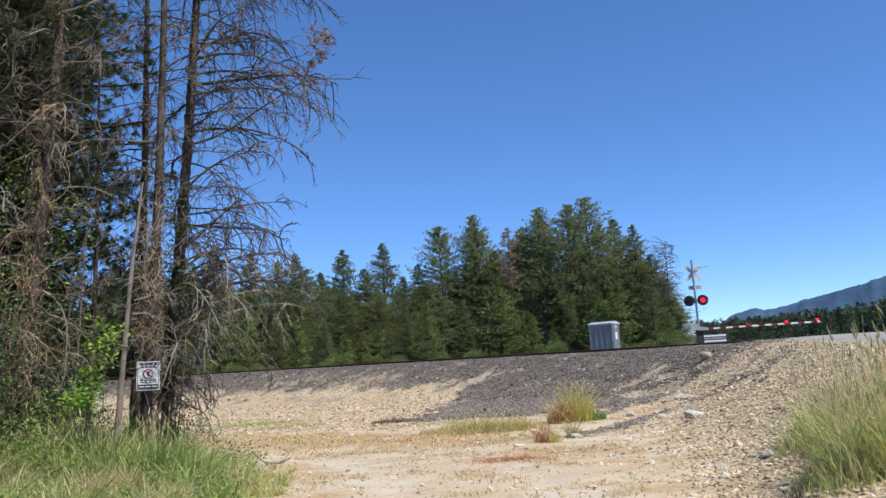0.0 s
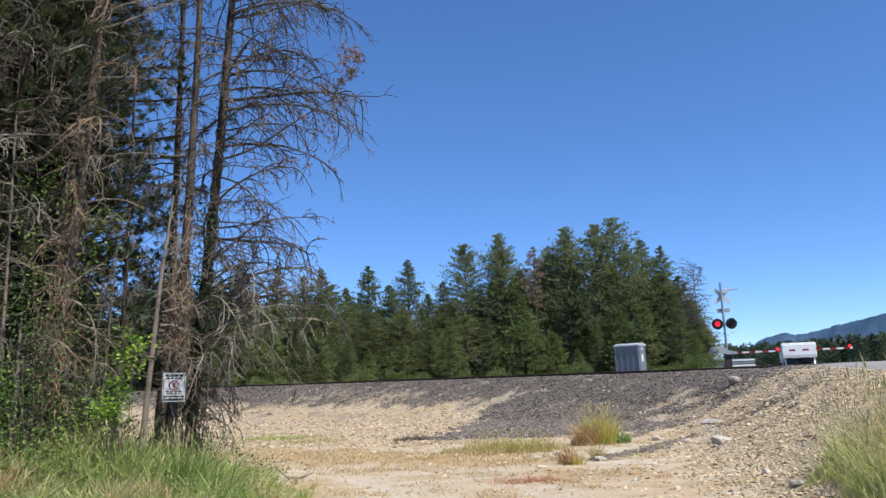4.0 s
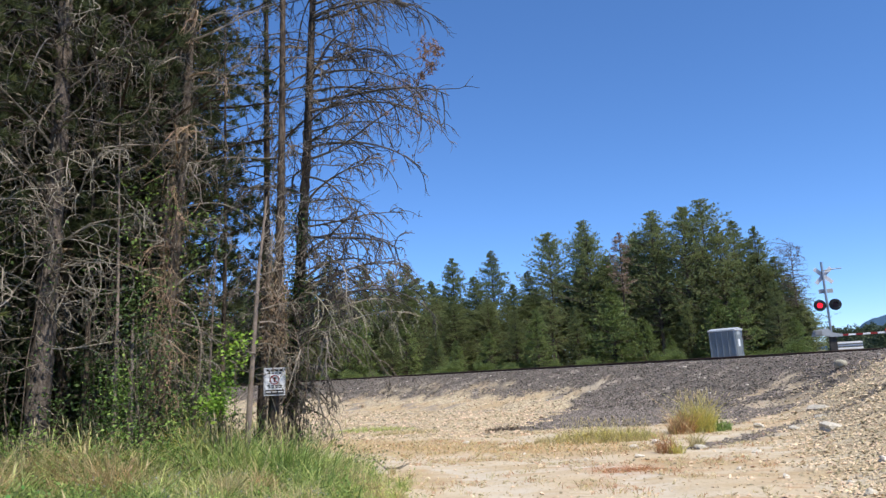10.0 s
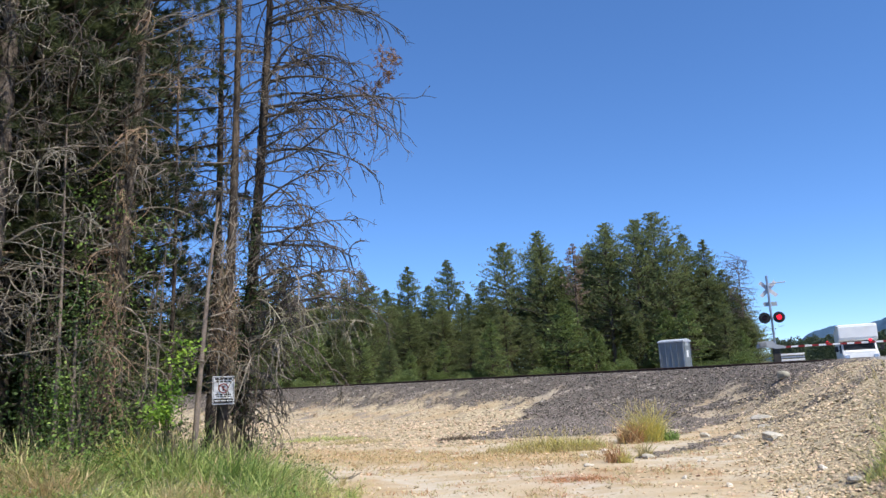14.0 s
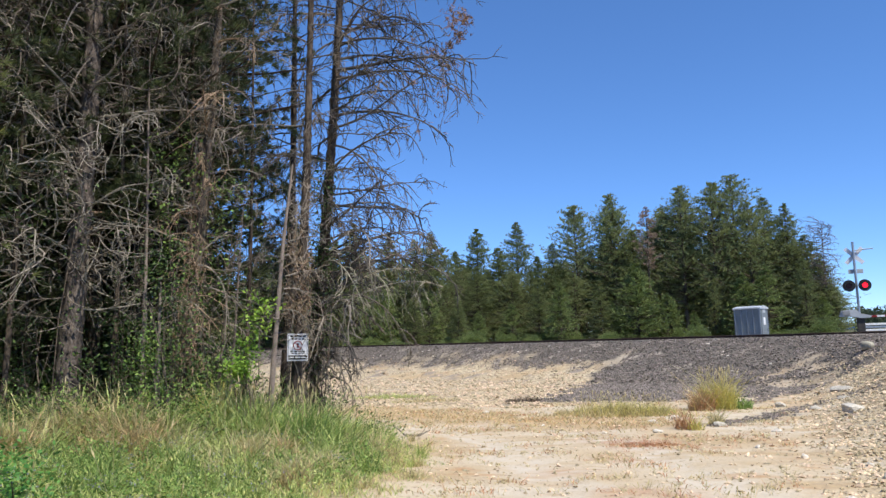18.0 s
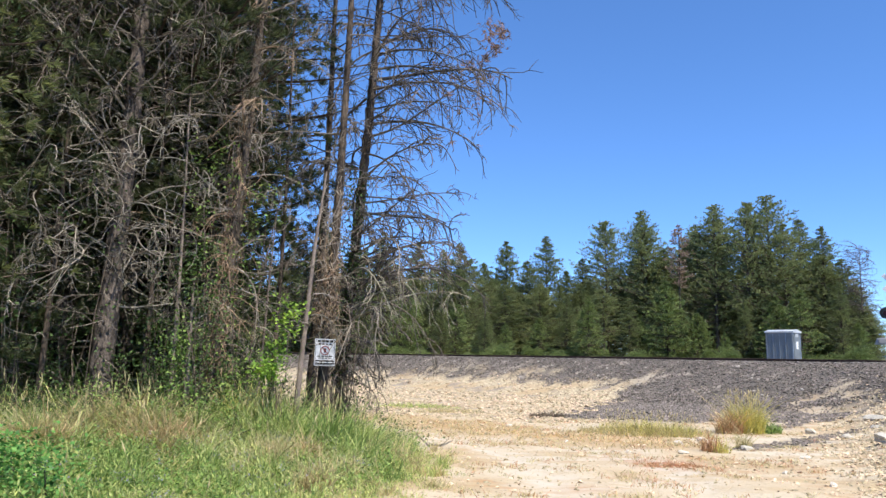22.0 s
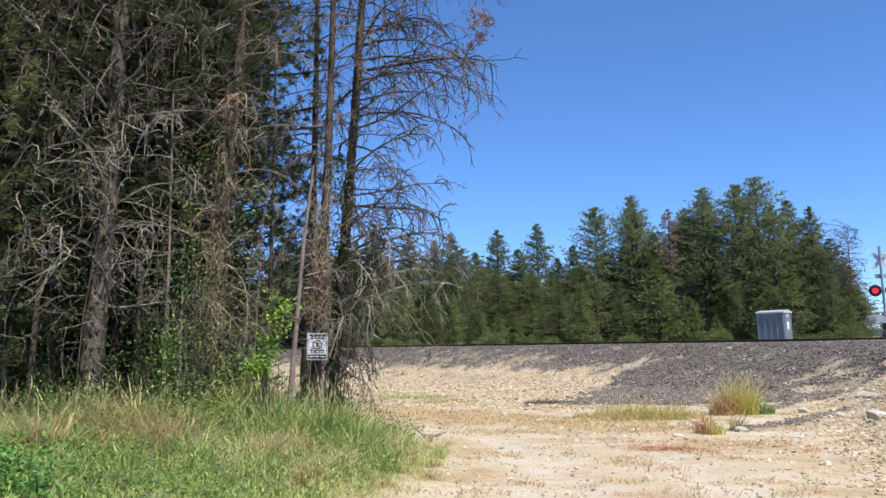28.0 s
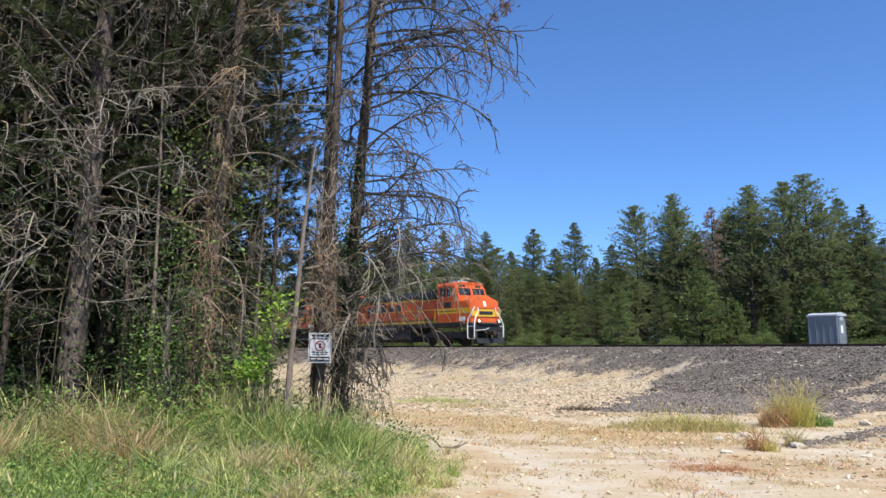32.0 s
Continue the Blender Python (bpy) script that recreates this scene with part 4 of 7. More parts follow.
        plant(kinds[(1, 3, 0, 5)[i % 4]], az, g.uniform(104, 122), el)
    # shrubs along the edge
    shrubs = []
    for i in range(3):
        ob = thing("shrub", Matrix.Identity(4), "low green young fir at the edge of the woods", "shrub", "shrubs along the woods")
        C = g.normal(0, 1, (2600, 3))
        C /= np.linalg.norm(C, axis=1, keepdims=True)
        C = C * g.uniform(0.3, 1.0, (2600, 1)) * [1.3, 1.3, 1.1] * (1 + 0.25 * np.sin(5 * C[:, :1] + i)) + [0, 0, 1.15]
        C = C[C[:, 2] > 0.02]
        mesh_object("crown", *sprays(C, C - [0, 0, 0.6], 0.16, 0.06, 3, 0.5, g), SHRUB_FAR, ob)
        st = curl_rods(g, np.zeros((8, 3)), g.normal(0, 0.4, (8, 3)) + [0, 0, 1], np.full(8, 1.6), 5, 0, 0.1)
        mesh_object("stemwork", *tubes(st, np.full((8, 5), 0.03), 4), BARK_GREY, ob)
        shrubs.append((ob, 2.3))
    for i in range(30):
        az = 24 - 41.6 * (i + g.uniform(0, 1)) / 30
        plant(shrubs[i % 3], az, g.uniform(70, 80), None, g.uniform(1.2, 2.2))


far_woods()


# ---- tree line and hills past the crossing ----
def far_tree_line():
    g = np.random.default_rng(5)
    pieces = []
    for i in range(480):
        az = -18.6 - 40 * (i + g.uniform(0, 1)) / 480
        r = float(np.interp(-az, [18, 31, 60], [310, 215, 150])) * g.uniform(0.9, 1.2)
        x, y = polar(az, r)
        z0 = zat(x, y)
        top = 1.65 + r * math.tan(radians(float(np.interp(-az, [18, 22.4, 27, 31, 45], [1.5, 1.4, 1.65, 2.0, 3.2])) * g.uniform(0.68, 1.05)))
        h = max(top - z0, 3)
        n = 150
        t = g.uniform(0.02, 1, n)
        w = h * 0.15 * (1 - t) ** 0.9 * g.uniform(0.3, 1.1, n)
        a = g.uniform(0, 2 * np.pi, n)
        C = np.stack([x + np.cos(a) * w, y + np.sin(a) * w, z0 + h * t], 1)
        pieces.append(sprays(C, np.stack([np.cos(a), np.sin(a), -0.1 + 0 * a], 1), 0.9, 0.3, 4, 0.5, g))
        pieces.append(tubes(np.array([[[x, y, z0], [x, y, z0 + h * 0.97]]]), np.array([[0.2, 0.04]]), 4))
    ob = mesh_object("far_tree_line", *join(pieces), NEEDLE_FAR)
    tagged(ob, "distant dark green conifers past the level crossing", "trees", kind="stuff")


def hills():
    az = np.linspace(-10, -75, 420)
    el = np.interp(-az, [10, 18.5, 20.3, 20.9, 22.5, 23.6, 25.8, 28, 31, 36, 50, 75], [0.2, 0.35, 0.95, 1.55, 2.05, 1.85, 2.3, 2.75, 3.45, 4.7, 6.5, 5.5])
    el = el + 0.07 * wave(az, 0 * az, 0.5) + 0.05 * wave(az, 0 * az, 0.17)
    V, n = [], len(az)
    rows = 7
    for j in range(rows):
        f = j / (rows - 1)
        for a, e in zip(az, el):
            r = 2400 + 900 * f
            x, y = polar(a, r)
            V.append((x, y, -12 + (13.65 + 3300 * math.tan(radians(e))) * f * (1 + 0.10 * math.sin(a * 3 + 5 * f) * (1 - f))))
    F = [(j * n + i, j * n + i + 1, (j + 1) * n + i + 1, (j + 1) * n + i) for j in range(rows - 1) for i in range(n - 1)]
    tagged(mesh_object("backdrop_hills", V, F, HILL, None, True), "wooded mountain ridge tinted haze blue on the horizon", "mountain", kind="structure")


far_tree_line()
hills()


# ---- near trees on the verge ----
def lean_line(x0, y0, dx, dy, h):
    return lambda z: np.stack([dx * z / h, dy * z / h], 1)


def near_tree(name, az, r, h, radius, lean, g, label, bark):
    x, y = polar(az, r)
    ob = thing(name, pose(x, y, zat(x, y) - 0.03), label, "tree", "trees on the verge")
    mesh_object("trunk", *trunk_mesh(h, radius, lean, g, 130, 16, 0.075), bark, ob, True)
    return ob


def trunk_tangle(ob, g, z0, z1, spread, n, lean, h, material=None):
    """Wiry brown twigs and vine stems wrapped round a trunk."""
    z = g.uniform(z0, z1, n)
    a = g.uniform(0, 2 * np.pi, n)
    base = np.stack([np.cos(a) * 0.12 + lean[0] * z / h, np.sin(a) * 0.12 + lean[1] * z / h, z], 1)
    d = np.stack([np.cos(a) * 0.8, np.sin(a) * 0.8, g.normal(-0.3, 0.6, n)], 1)
    P = curl_rods(g, base, d, g.uniform(0.3, 1.0, n) * spread, 7, 0.28, 0.35)
    mesh_object("vine_tangle", *tubes(P, np.full((n, 7), 0.0075) * (1 - 0.5 * np.linspace(0, 1, 7)), 3), material or DEADBROWN, ob)


def trunk_swirl(ob, g, z0, z1, n, lean, h, material, reach=0.19):
    """Wiry stems that curl round a trunk, thickest in the middle of the stretch."""
    z = z0 + (z1 - z0) * g.beta(1.6, 2.6, n)
    u = np.linspace(0, 1, 10)[None]
    a = g.uniform(0, 2 * np.pi, (n, 1)) + g.choice([-1, 1], (n, 1)) * g.uniform(0.8, 3.6, (n, 1)) * u
    r = 0.09 + g.uniform(0.01, reach, (n, 1)) * np.sin(np.pi * np.clip(u * g.uniform(0.7, 1.2, (n, 1)), 0, 1)) + g.normal(0, 0.015, (n, 10))
    zz = z[:, None] + g.normal(0, 0.45, (n, 1)) * u + 0.12 * np.sin(6 * u + g.uniform(0, 6, (n, 1)))
    P = np.stack([np.cos(a) * r + lean[0] * zz / h, np.sin(a) * r + lean[1] * zz / h, zz], -1)
    mesh_object("vine_tangle", *tubes(P, np.full((n, 10), 0.008) * (1 - 0.4 * u), 3), material, ob)


def leaf_bunches(g, centres, spread, n, size):
    C = np.concatenate([np.array(c) + g.normal(0, 1, (n, 3)) * spread for c in centres])
    return leaves(C, size, g)


def near_trees():
    g = np.random.default_rng(11)
    # bare pine whose drooping limbs reach out over the path
    lean = (1.30, 0.35)
    d = near_tree("dead_pine", 21.5, 15.5, 17, 0.135, lean, g, "dead pine with bare drooping grey limbs over the sandy path", BARK)
    arch = lean_line(0, 0, *lean, 17)
    for i, z in enumerate(np.linspace(2.6, 15.5, 84)):
        z = float(z + g.normal(0, 0.08))
        reach = float(np.interp(z, [1.5, 3, 4.4, 5.6, 6.65, 8.5, 11, 16], [1.6, 2.1, 2.4, 2.9, 2.9, 3.3, 2.7, 1.2]))
        right = g.uniform(0, 1) < 0.66
        az = g.normal(0.05, 0.55) if right else g.uniform(0.9, 5.4)
        L = reach * g.uniform(0.72, 1.05) * (1.0 if right else 0.62)
        mesh_object("limb", *bare_limb(g, z, az, L, 0.1, arch, g.normal(0.10, 0.24), 0.085, 15, 3, 1.2 if i % 3 else 1.6, 0.32, 0.22, 0.07), TWIG_DARK if i % 2 else DEADWOOD_DARK, d)
    for i, z in enumerate(np.linspace(5.2, 13.0, 16)):
        mesh_object("limb", *curling_limb(g, float(z), g.normal(0.0, 0.6), g.uniform(1.5, 2.5), 0.1, arch, g.normal(0.2, 0.25), 0.95), DEADWOOD_DARK if i % 3 else TWIG_DARK, d)
    for k in range(18):
        z, az = g.uniform(2.2, 4.6), g.normal(0.0, 0.6)
        mesh_object("arching_limb", *bare_limb(g, z, az, g.uniform(2.2, 3.4), 0.12, arch, 0.42, 0.16, 10, 3, 1.1, 0.36, 0.12, 0.07), (TWIG_DARK, DEADWOOD_DARK, DEADWOOD, DEADWOOD_DARK, TWIG_OLIVE)[k % 5], d)
    for k in range(10):
        mesh_object("hanging_limb", *bare_limb(g, g.uniform(1.0, 2.3), g.normal(-0.2, 0.7), g.uniform(1.0, 1.6), 0.12, arch, g.normal(0.1, 0.2), 0.42, 9, 3, 1.2, 0.3, 0.1, 0.08), TWIG_DARK if k % 2 else DEADWOOD_DARK, d)
    C = np.concatenate([g.normal(0, 1, (9, 3)) * [0.16, 0.3, 0.14] + [3.35, 0.5, 8.75], g.normal(0, 1, (10, 3)) * [0.16, 0.3, 0.16] + [2.9, 0.5, 8.2], g.normal(0, 1, (22, 3)) * [0.35, 0.5, 0.5] + [2.6, 0.4, 7.3]])
    C = np.repeat(C, np.r_[np.full(9, 16), np.full(10, 12), np.full(22, 3)], 0)
    C = C + g.normal(0, 0.07, C.shape)
    mesh_object("dead_needle_spray", *sprays(C, g.normal(0, 1, C.shape) + [0.3, 0, -0.7], 0.15, 0.014, 5, 0.35, g), NEEDLE_DEAD, d)
    trunk_tangle(d, g, 0.3, 3.4, 1.3, 200, lean, 17, DEADWOOD_DARK)
    trunk_tangle(d, g, 0.2, 2.6, 1.1, 160, lean, 17)
    trunk_swirl(d, g, 0.3, 6.0, 150, lean, 17, TWIG_DARK)
    C = [(0.08 + 0.13 * math.sin(k) + lean[0] * (1.4 + 0.16 * k) / 17, -0.12, 1.4 + 0.16 * k) for k in range(27)]
    mesh_object("vine_foliage", *leaf_bunches(g, C, (0.15, 0.14, 0.13), 52, 0.065), LEAF_DARK, d)
    # the pine that carries the sign
    lean = (0.62, 0.3)
    c = near_tree("pine_with_sign", 22.6, 14.4, 16, 0.105, lean, g, "slender grey pine trunk with bare twigs and a nailed sign", BARK)
    arch = lean_line(0, 0, *lean, 16)
    for i, z in enumerate(np.linspace(2.0, 13.5, 34)):
        mesh_object("limb", *bare_limb(g, float(z), g.uniform(0, 2 * np.pi), g.uniform(0.5, 1.5), 0.08, arch, g.normal(0.2, 0.2), 0.12, 8, 2, 1.2, 0.22, 0.14, 0.07), DEADWOOD_DARK if i % 3 else DEADWOOD, c)
    trunk_swirl(c, g, 2.15, 4.2, 170, lean, 16, TWIG_BROWN)
    trunk_swirl(c, g, 1.9, 6.5, 110, lean, 16, DEADWOOD)
    trunk_tangle(c, g, 1.7, 3.8, 0.55, 170, lean, 16)
    # leaning trunk wrapped in vines
    lean = (1.05, 0.6)
    b = near_tree("vine_covered_pine", 30.75, 14.6, 16, 0.115, lean, g, "leaning pine trunk wrapped in brown vines and dead twigs", BARK_GREY)
    arch = lean_line(0, 0, *lean, 16)
    for i, z in enumerate(np.linspace(1.3, 13.5, 64)):
        mesh_object("limb", *bare_limb(g, float(z), g.uniform(0, 2 * np.pi), g.uniform(0.7, 2.0), 0.1, arch, g.normal(0.2, 0.3), 0.13, 8, 2, 1.2, 0.2, 0.2, 0.11), DEADWOOD if i % 3 else TWIG_BROWN, b)
    for i, z in enumerate(np.linspace(4.2, 9.5, 12)):
        mesh_object("limb", *curling_limb(g, float(z), (-2.9, -0.2)[i % 2] + g.normal(0, 0.5), g.uniform(0.9, 1.7), 0.1, arch, g.normal(0.35, 0.3), 0.9), DEADWOOD if i % 2 else DEADWOOD_PALE, b)
    trunk_tangle(b, g, 0.5, 8.5, 0.6, 330, lean, 16, DEADWOOD_DARK)
    trunk_tangle(b, g, 1.5, 6.5, 0.95, 150, lean, 16, TWIG_BROWN)
    trunk_swirl(b, g, 0.4, 7.0, 330, lean, 16, TWIG_BROWN, 0.12)
    trunk_swirl(b, g, 4.0, 10.5, 130, lean, 16, DEADWOOD, 0.12)
    # thick pine with curling limbs
    lean = (0.35, 0.5)
    a = near_tree("large_pine", 38.2, 14.2, 19, 0.20, lean, g, "thick rough-barked pine with curling dead limbs", BARK_SCALY)
    arch = lean_line(0, 0, *lean, 19)
    for i, z in enumerate(np.linspace(2.4, 13, 54)):
        # above 7.2 m the dark tone stands in for the crown's shade
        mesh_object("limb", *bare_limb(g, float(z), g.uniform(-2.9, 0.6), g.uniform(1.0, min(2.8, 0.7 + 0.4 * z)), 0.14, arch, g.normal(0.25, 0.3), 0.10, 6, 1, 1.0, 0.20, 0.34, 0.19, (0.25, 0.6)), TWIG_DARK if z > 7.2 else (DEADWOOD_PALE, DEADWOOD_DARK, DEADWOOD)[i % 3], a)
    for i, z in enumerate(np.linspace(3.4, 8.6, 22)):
        # higher up mostly dark wood, the shade put into the colour
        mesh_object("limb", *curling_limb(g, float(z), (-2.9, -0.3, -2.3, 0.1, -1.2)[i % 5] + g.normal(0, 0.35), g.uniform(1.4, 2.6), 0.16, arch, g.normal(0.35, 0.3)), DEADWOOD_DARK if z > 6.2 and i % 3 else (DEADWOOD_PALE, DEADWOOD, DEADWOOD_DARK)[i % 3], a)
    trunk_tangle(a, g, 0.6, 8.0, 1.3, 60, lean, 19, DEADWOOD)
    # further trunks
    dark = near_tree("dead_pine", 23.3, 18.5, 17, 0.12, (0.55, 0.1), g, "dark dead pine standing behind the sign tree", BARK)
    arch = lean_line(0, 0, 0.55, 0.1, 17)
    for i, z in enumerate(np.linspace(1.8, 14, 46)):
        mesh_object("limb", *bare_limb(g, float(z), g.uniform(0, 2 * np.pi), g.uniform(0.6, 2.1), 0.1, arch, g.normal(0.2, 0.2), 0.12, 8, 2, 1.3, 0.2, 0.14, 0.06), TWIG_DARK, dark)
    C = np.concatenate([np.stack([g.normal(m, w, n), g.normal(-0.2, 0.5, n), g.normal(h, v, n)], 1) for m, w, h, v, n in ((-0.3, 0.35, 3.6, 0.35, 46), (0.15, 0.4, 4.6, 0.25, 40), (-0.7, 0.4, 5.2, 0.3, 46), (0.0, 0.4, 5.9, 0.25, 40), (-0.4, 0.3, 6.6, 0.2, 30), (-1.3, 0.35, 7.6, 0.5, 60), (-1.0, 0.4, 9.2, 0.5, 60), (-0.9, 0.3, 10.6, 0.4, 40), (-1.1, 0.35, 6.3, 0.4, 50), (-1.0, 0.35, 4.4, 0.4, 40))])
    mesh_object("needle_foliage", *sprays(C, g.normal(0, 1, C.shape) + [0, 0, 0.3], 0.2, 0.012, 50, 0.75, g), NEEDLE, dark)
    for az, r, h, rad, lx, n, reach, mt, label in [
            (33.4, 14.0, 7.5, 0.04, 0.1, 16, 0.9, DEADWOOD, "thin pale dead sapling among the verge trees"),
            (27.4, 15.2, 4.5, 0.035, 0.35, 12, 1.0, DEADWOOD, "thin pale dead sapling among the verge trees"),
            (32.4, 13.6, 2.8, 0.07, 0.08, 12, 0.7, TWIG_OLIVE, "short mossy stub beside the vine-covered trunk"),
            (41.9, 14.0, 9.5, 0.055, 0.3, 26, 2.5, DEADWOOD_PALE, "grey dead sapling with curling bare limbs"),
            (46.5, 13.8, 10, 0.055, -0.2, 26, 2.4, DEADWOOD_PALE, "grey dead sapling with curling bare limbs"),
            (35.3, 14.7, 11, 0.055, 0.2, 26, 2.0, DEADWOOD, "grey dead sapling with curling bare limbs"),
            (50.5, 13.2, 10, 0.055, 0.2, 22, 2.2, DEADWOOD, "grey dead sapling with curling bare limbs"),
            (26.2, 16.0, 11, 0.055, 0.3, 26, 1.8, TWIG_DARK, "dark dead sapling between the verge pines")]:
        ob = near_tree("dead_sapling", az, r, h, rad, (lx, 0.05), g, label, WEATHERED if rad < 0.05 or h < 4 else BARK)
        arch = lean_line(0, 0, lx, 0.05, h)
        for i, z in enumerate(np.linspace(0.25 * h, 0.97 * h, n)):
            # upper limbs take the dark tone in place of canopy shade
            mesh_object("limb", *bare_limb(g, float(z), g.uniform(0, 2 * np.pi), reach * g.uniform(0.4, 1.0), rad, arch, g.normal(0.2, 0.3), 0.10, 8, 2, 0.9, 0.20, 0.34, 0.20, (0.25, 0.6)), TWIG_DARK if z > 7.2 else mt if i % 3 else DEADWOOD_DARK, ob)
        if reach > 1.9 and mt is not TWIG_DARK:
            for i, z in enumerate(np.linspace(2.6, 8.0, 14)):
                # dark wood imitates shade above 5.8 m
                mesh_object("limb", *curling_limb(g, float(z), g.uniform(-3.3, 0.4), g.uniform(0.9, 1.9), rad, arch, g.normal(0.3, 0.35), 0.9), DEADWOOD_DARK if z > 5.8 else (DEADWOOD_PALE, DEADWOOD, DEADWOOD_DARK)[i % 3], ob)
    # leaning grey pole
    x, y = polar(24.35, 13.3)
    pole = thing("leaning_dead_stem", pose(x, y, zat(x, y)), "pale leaning dead stem without branches beside the sign", "tree", "trees on the verge")
    P = np.array([[[0, 0, -0.1], [0.04, 0, 0.8], [0.10, 0.02, 1.7], [0.17, 0.03, 2.5], [0.26, 0.05, 3.6], [0.42, 0.1, 5.0]]])
    mesh_object("trunk", *tubes(P, np.array([[0.055, 0.05, 0.046, 0.04, 0.032, 0.014]]), 10), WEATHERED, pole, True)
    arch = lean_line(0, 0, 0.09, 0.02, 1.0)
    tagged(mesh_object("dead_branchwork", *join([bare_limb(g, float(z), g.uniform(0, 2 * np.pi), g.uniform(0.3, 1.0), 0.03, arch, 0.2, 0.15, 5, 2, 1.0, 0.2, 0.2, 0.1) for z in g.uniform(1.8, 4.8, 16)]), DEADWOOD, pole), kind="stuff")


near_trees()


# ---- the dense wood behind the verge ----
def wood_behind():
    g = np.random.default_rng(33)
    kinds = []
    for i in range(4):
        h = (17, 19, 16, 18)[i]
        kinds.append(conifer("pine_tree", g, h, (1.2, 2.4, 0.8, 1.6, 0.6)[i], (2.6, 2.9, 2.4, 3.1, 2.5)[i], int(h * 1.7), 7, 0.21, 0.015, NEEDLE, 34, 0.5, 0.4, 0.2, bare=0.1, loose=0.75, trunk_r=0.16, dead=9, label="dark needled pine in the dense roadside wood", group="roadside wood"))
    tall = conifer("pine_tree", g, 19, 4.6, 2.7, 26, 8, 0.21, 0.015, NEEDLE, 34, 0.5, 0.35, 0.25, bare=0.05, loose=0.75, trunk_r=0.15, dead=16, label="dark needled pine with a bare lower trunk", group="roadside wood")
    for i, (az, r) in enumerate([(36.6, 15.7), (33.6, 16.0), (30.9, 16.9), (40.6, 15.6), (44.6, 15.8), (32.0, 17.6), (38.6, 17.0), (48.0, 15.6)]):
        x, y = polar(az, r)
        m = pose(x, y, zat(x, y), 0, 0, 57 * i)
        if i:
            copy_thing(tall, m)
        else:
            tall.matrix_basis = m
    lush = conifer("ponderosa_pine", g, 15, 0.9, 3.0, 34, 8, 0.17, 0.013, NEEDLE_SUN, 26, 0.45, 0.45, 0.3, bare=0.0, loose=0.8, trunk_r=0.15, label="yellow-green pine with long soft needle boughs", group="roadside wood")
    for i, (az, r) in enumerate([(55.6, 13.3), (61.0, 12.2), (65.5, 11.4)]):
        x, y = polar(az, r)
        m = pose(x, y, zat(x, y), 0, 0, 80 * i)
        if i:
            copy_thing(lush, m)
        else:
            lush.matrix_basis = m
    used = set()
    spots = []
    for i in range(26):
        r = g.uniform(17, 36)
        spots.append((max(g.uniform(29.5, 66), 25.5 + math.degrees(2.7 / r)), r, g.uniform(0.85, 1.15)))
    spots += [(31.4, 18.5, 1.0), (33.8, 17.2, 1.05), (37.5, 18.0, 1.0), (40.3, 16.6, 1.0), (44.0, 16.8, 1.05), (48.5, 16.5, 1.0), (52, 15.8, 1.1), (43.4, 15.0, 0.8), (47.4, 14.7, 0.75), (51.0, 14.2, 0.75),]
    for i, (az, r, k) in enumerate(spots):
        x, y = polar(az, r)
        ob = kinds[i % 4]
        m = pose(x, y, zat(x, y), 0, 0, g.uniform(0, 360)) @ Matrix.Diagonal((k, k, k * g.uniform(0.9, 1.1), 1))
        if i % 4 in used:
            copy_thing(ob, m)
        else:
            used.add(i % 4)
            ob.matrix_basis = m


wood_behind()


# ---- shrubs on the verge ----
def leafy_shrub(name, az, r, centres, spread, n, size, material, g, label):
    x, y = polar(az, r)
    ob = thing(name, pose(x, y, zat(x, y)), label, "shrub", "verge shrubs")
    mesh_object("foliage", *leaf_bunches(g, centres, spread, n, size), material, ob)
    tips = np.array(centres, float)[:: max(1, len(centres) // 5)][:5]
    base = np.zeros_like(tips) + g.normal(0, 0.06, tips.shape) * [1, 1, 0]
    mid = (base + tips) / 2 + g.normal(0, 0.1, tips.shape)
    mesh_object("stemwork", *tubes(np.stack([base, mid, tips], 1), np.repeat([[0.012, 0.009, 0.004]], len(tips), 0), 4), BARK_GREY, ob)
    return ob


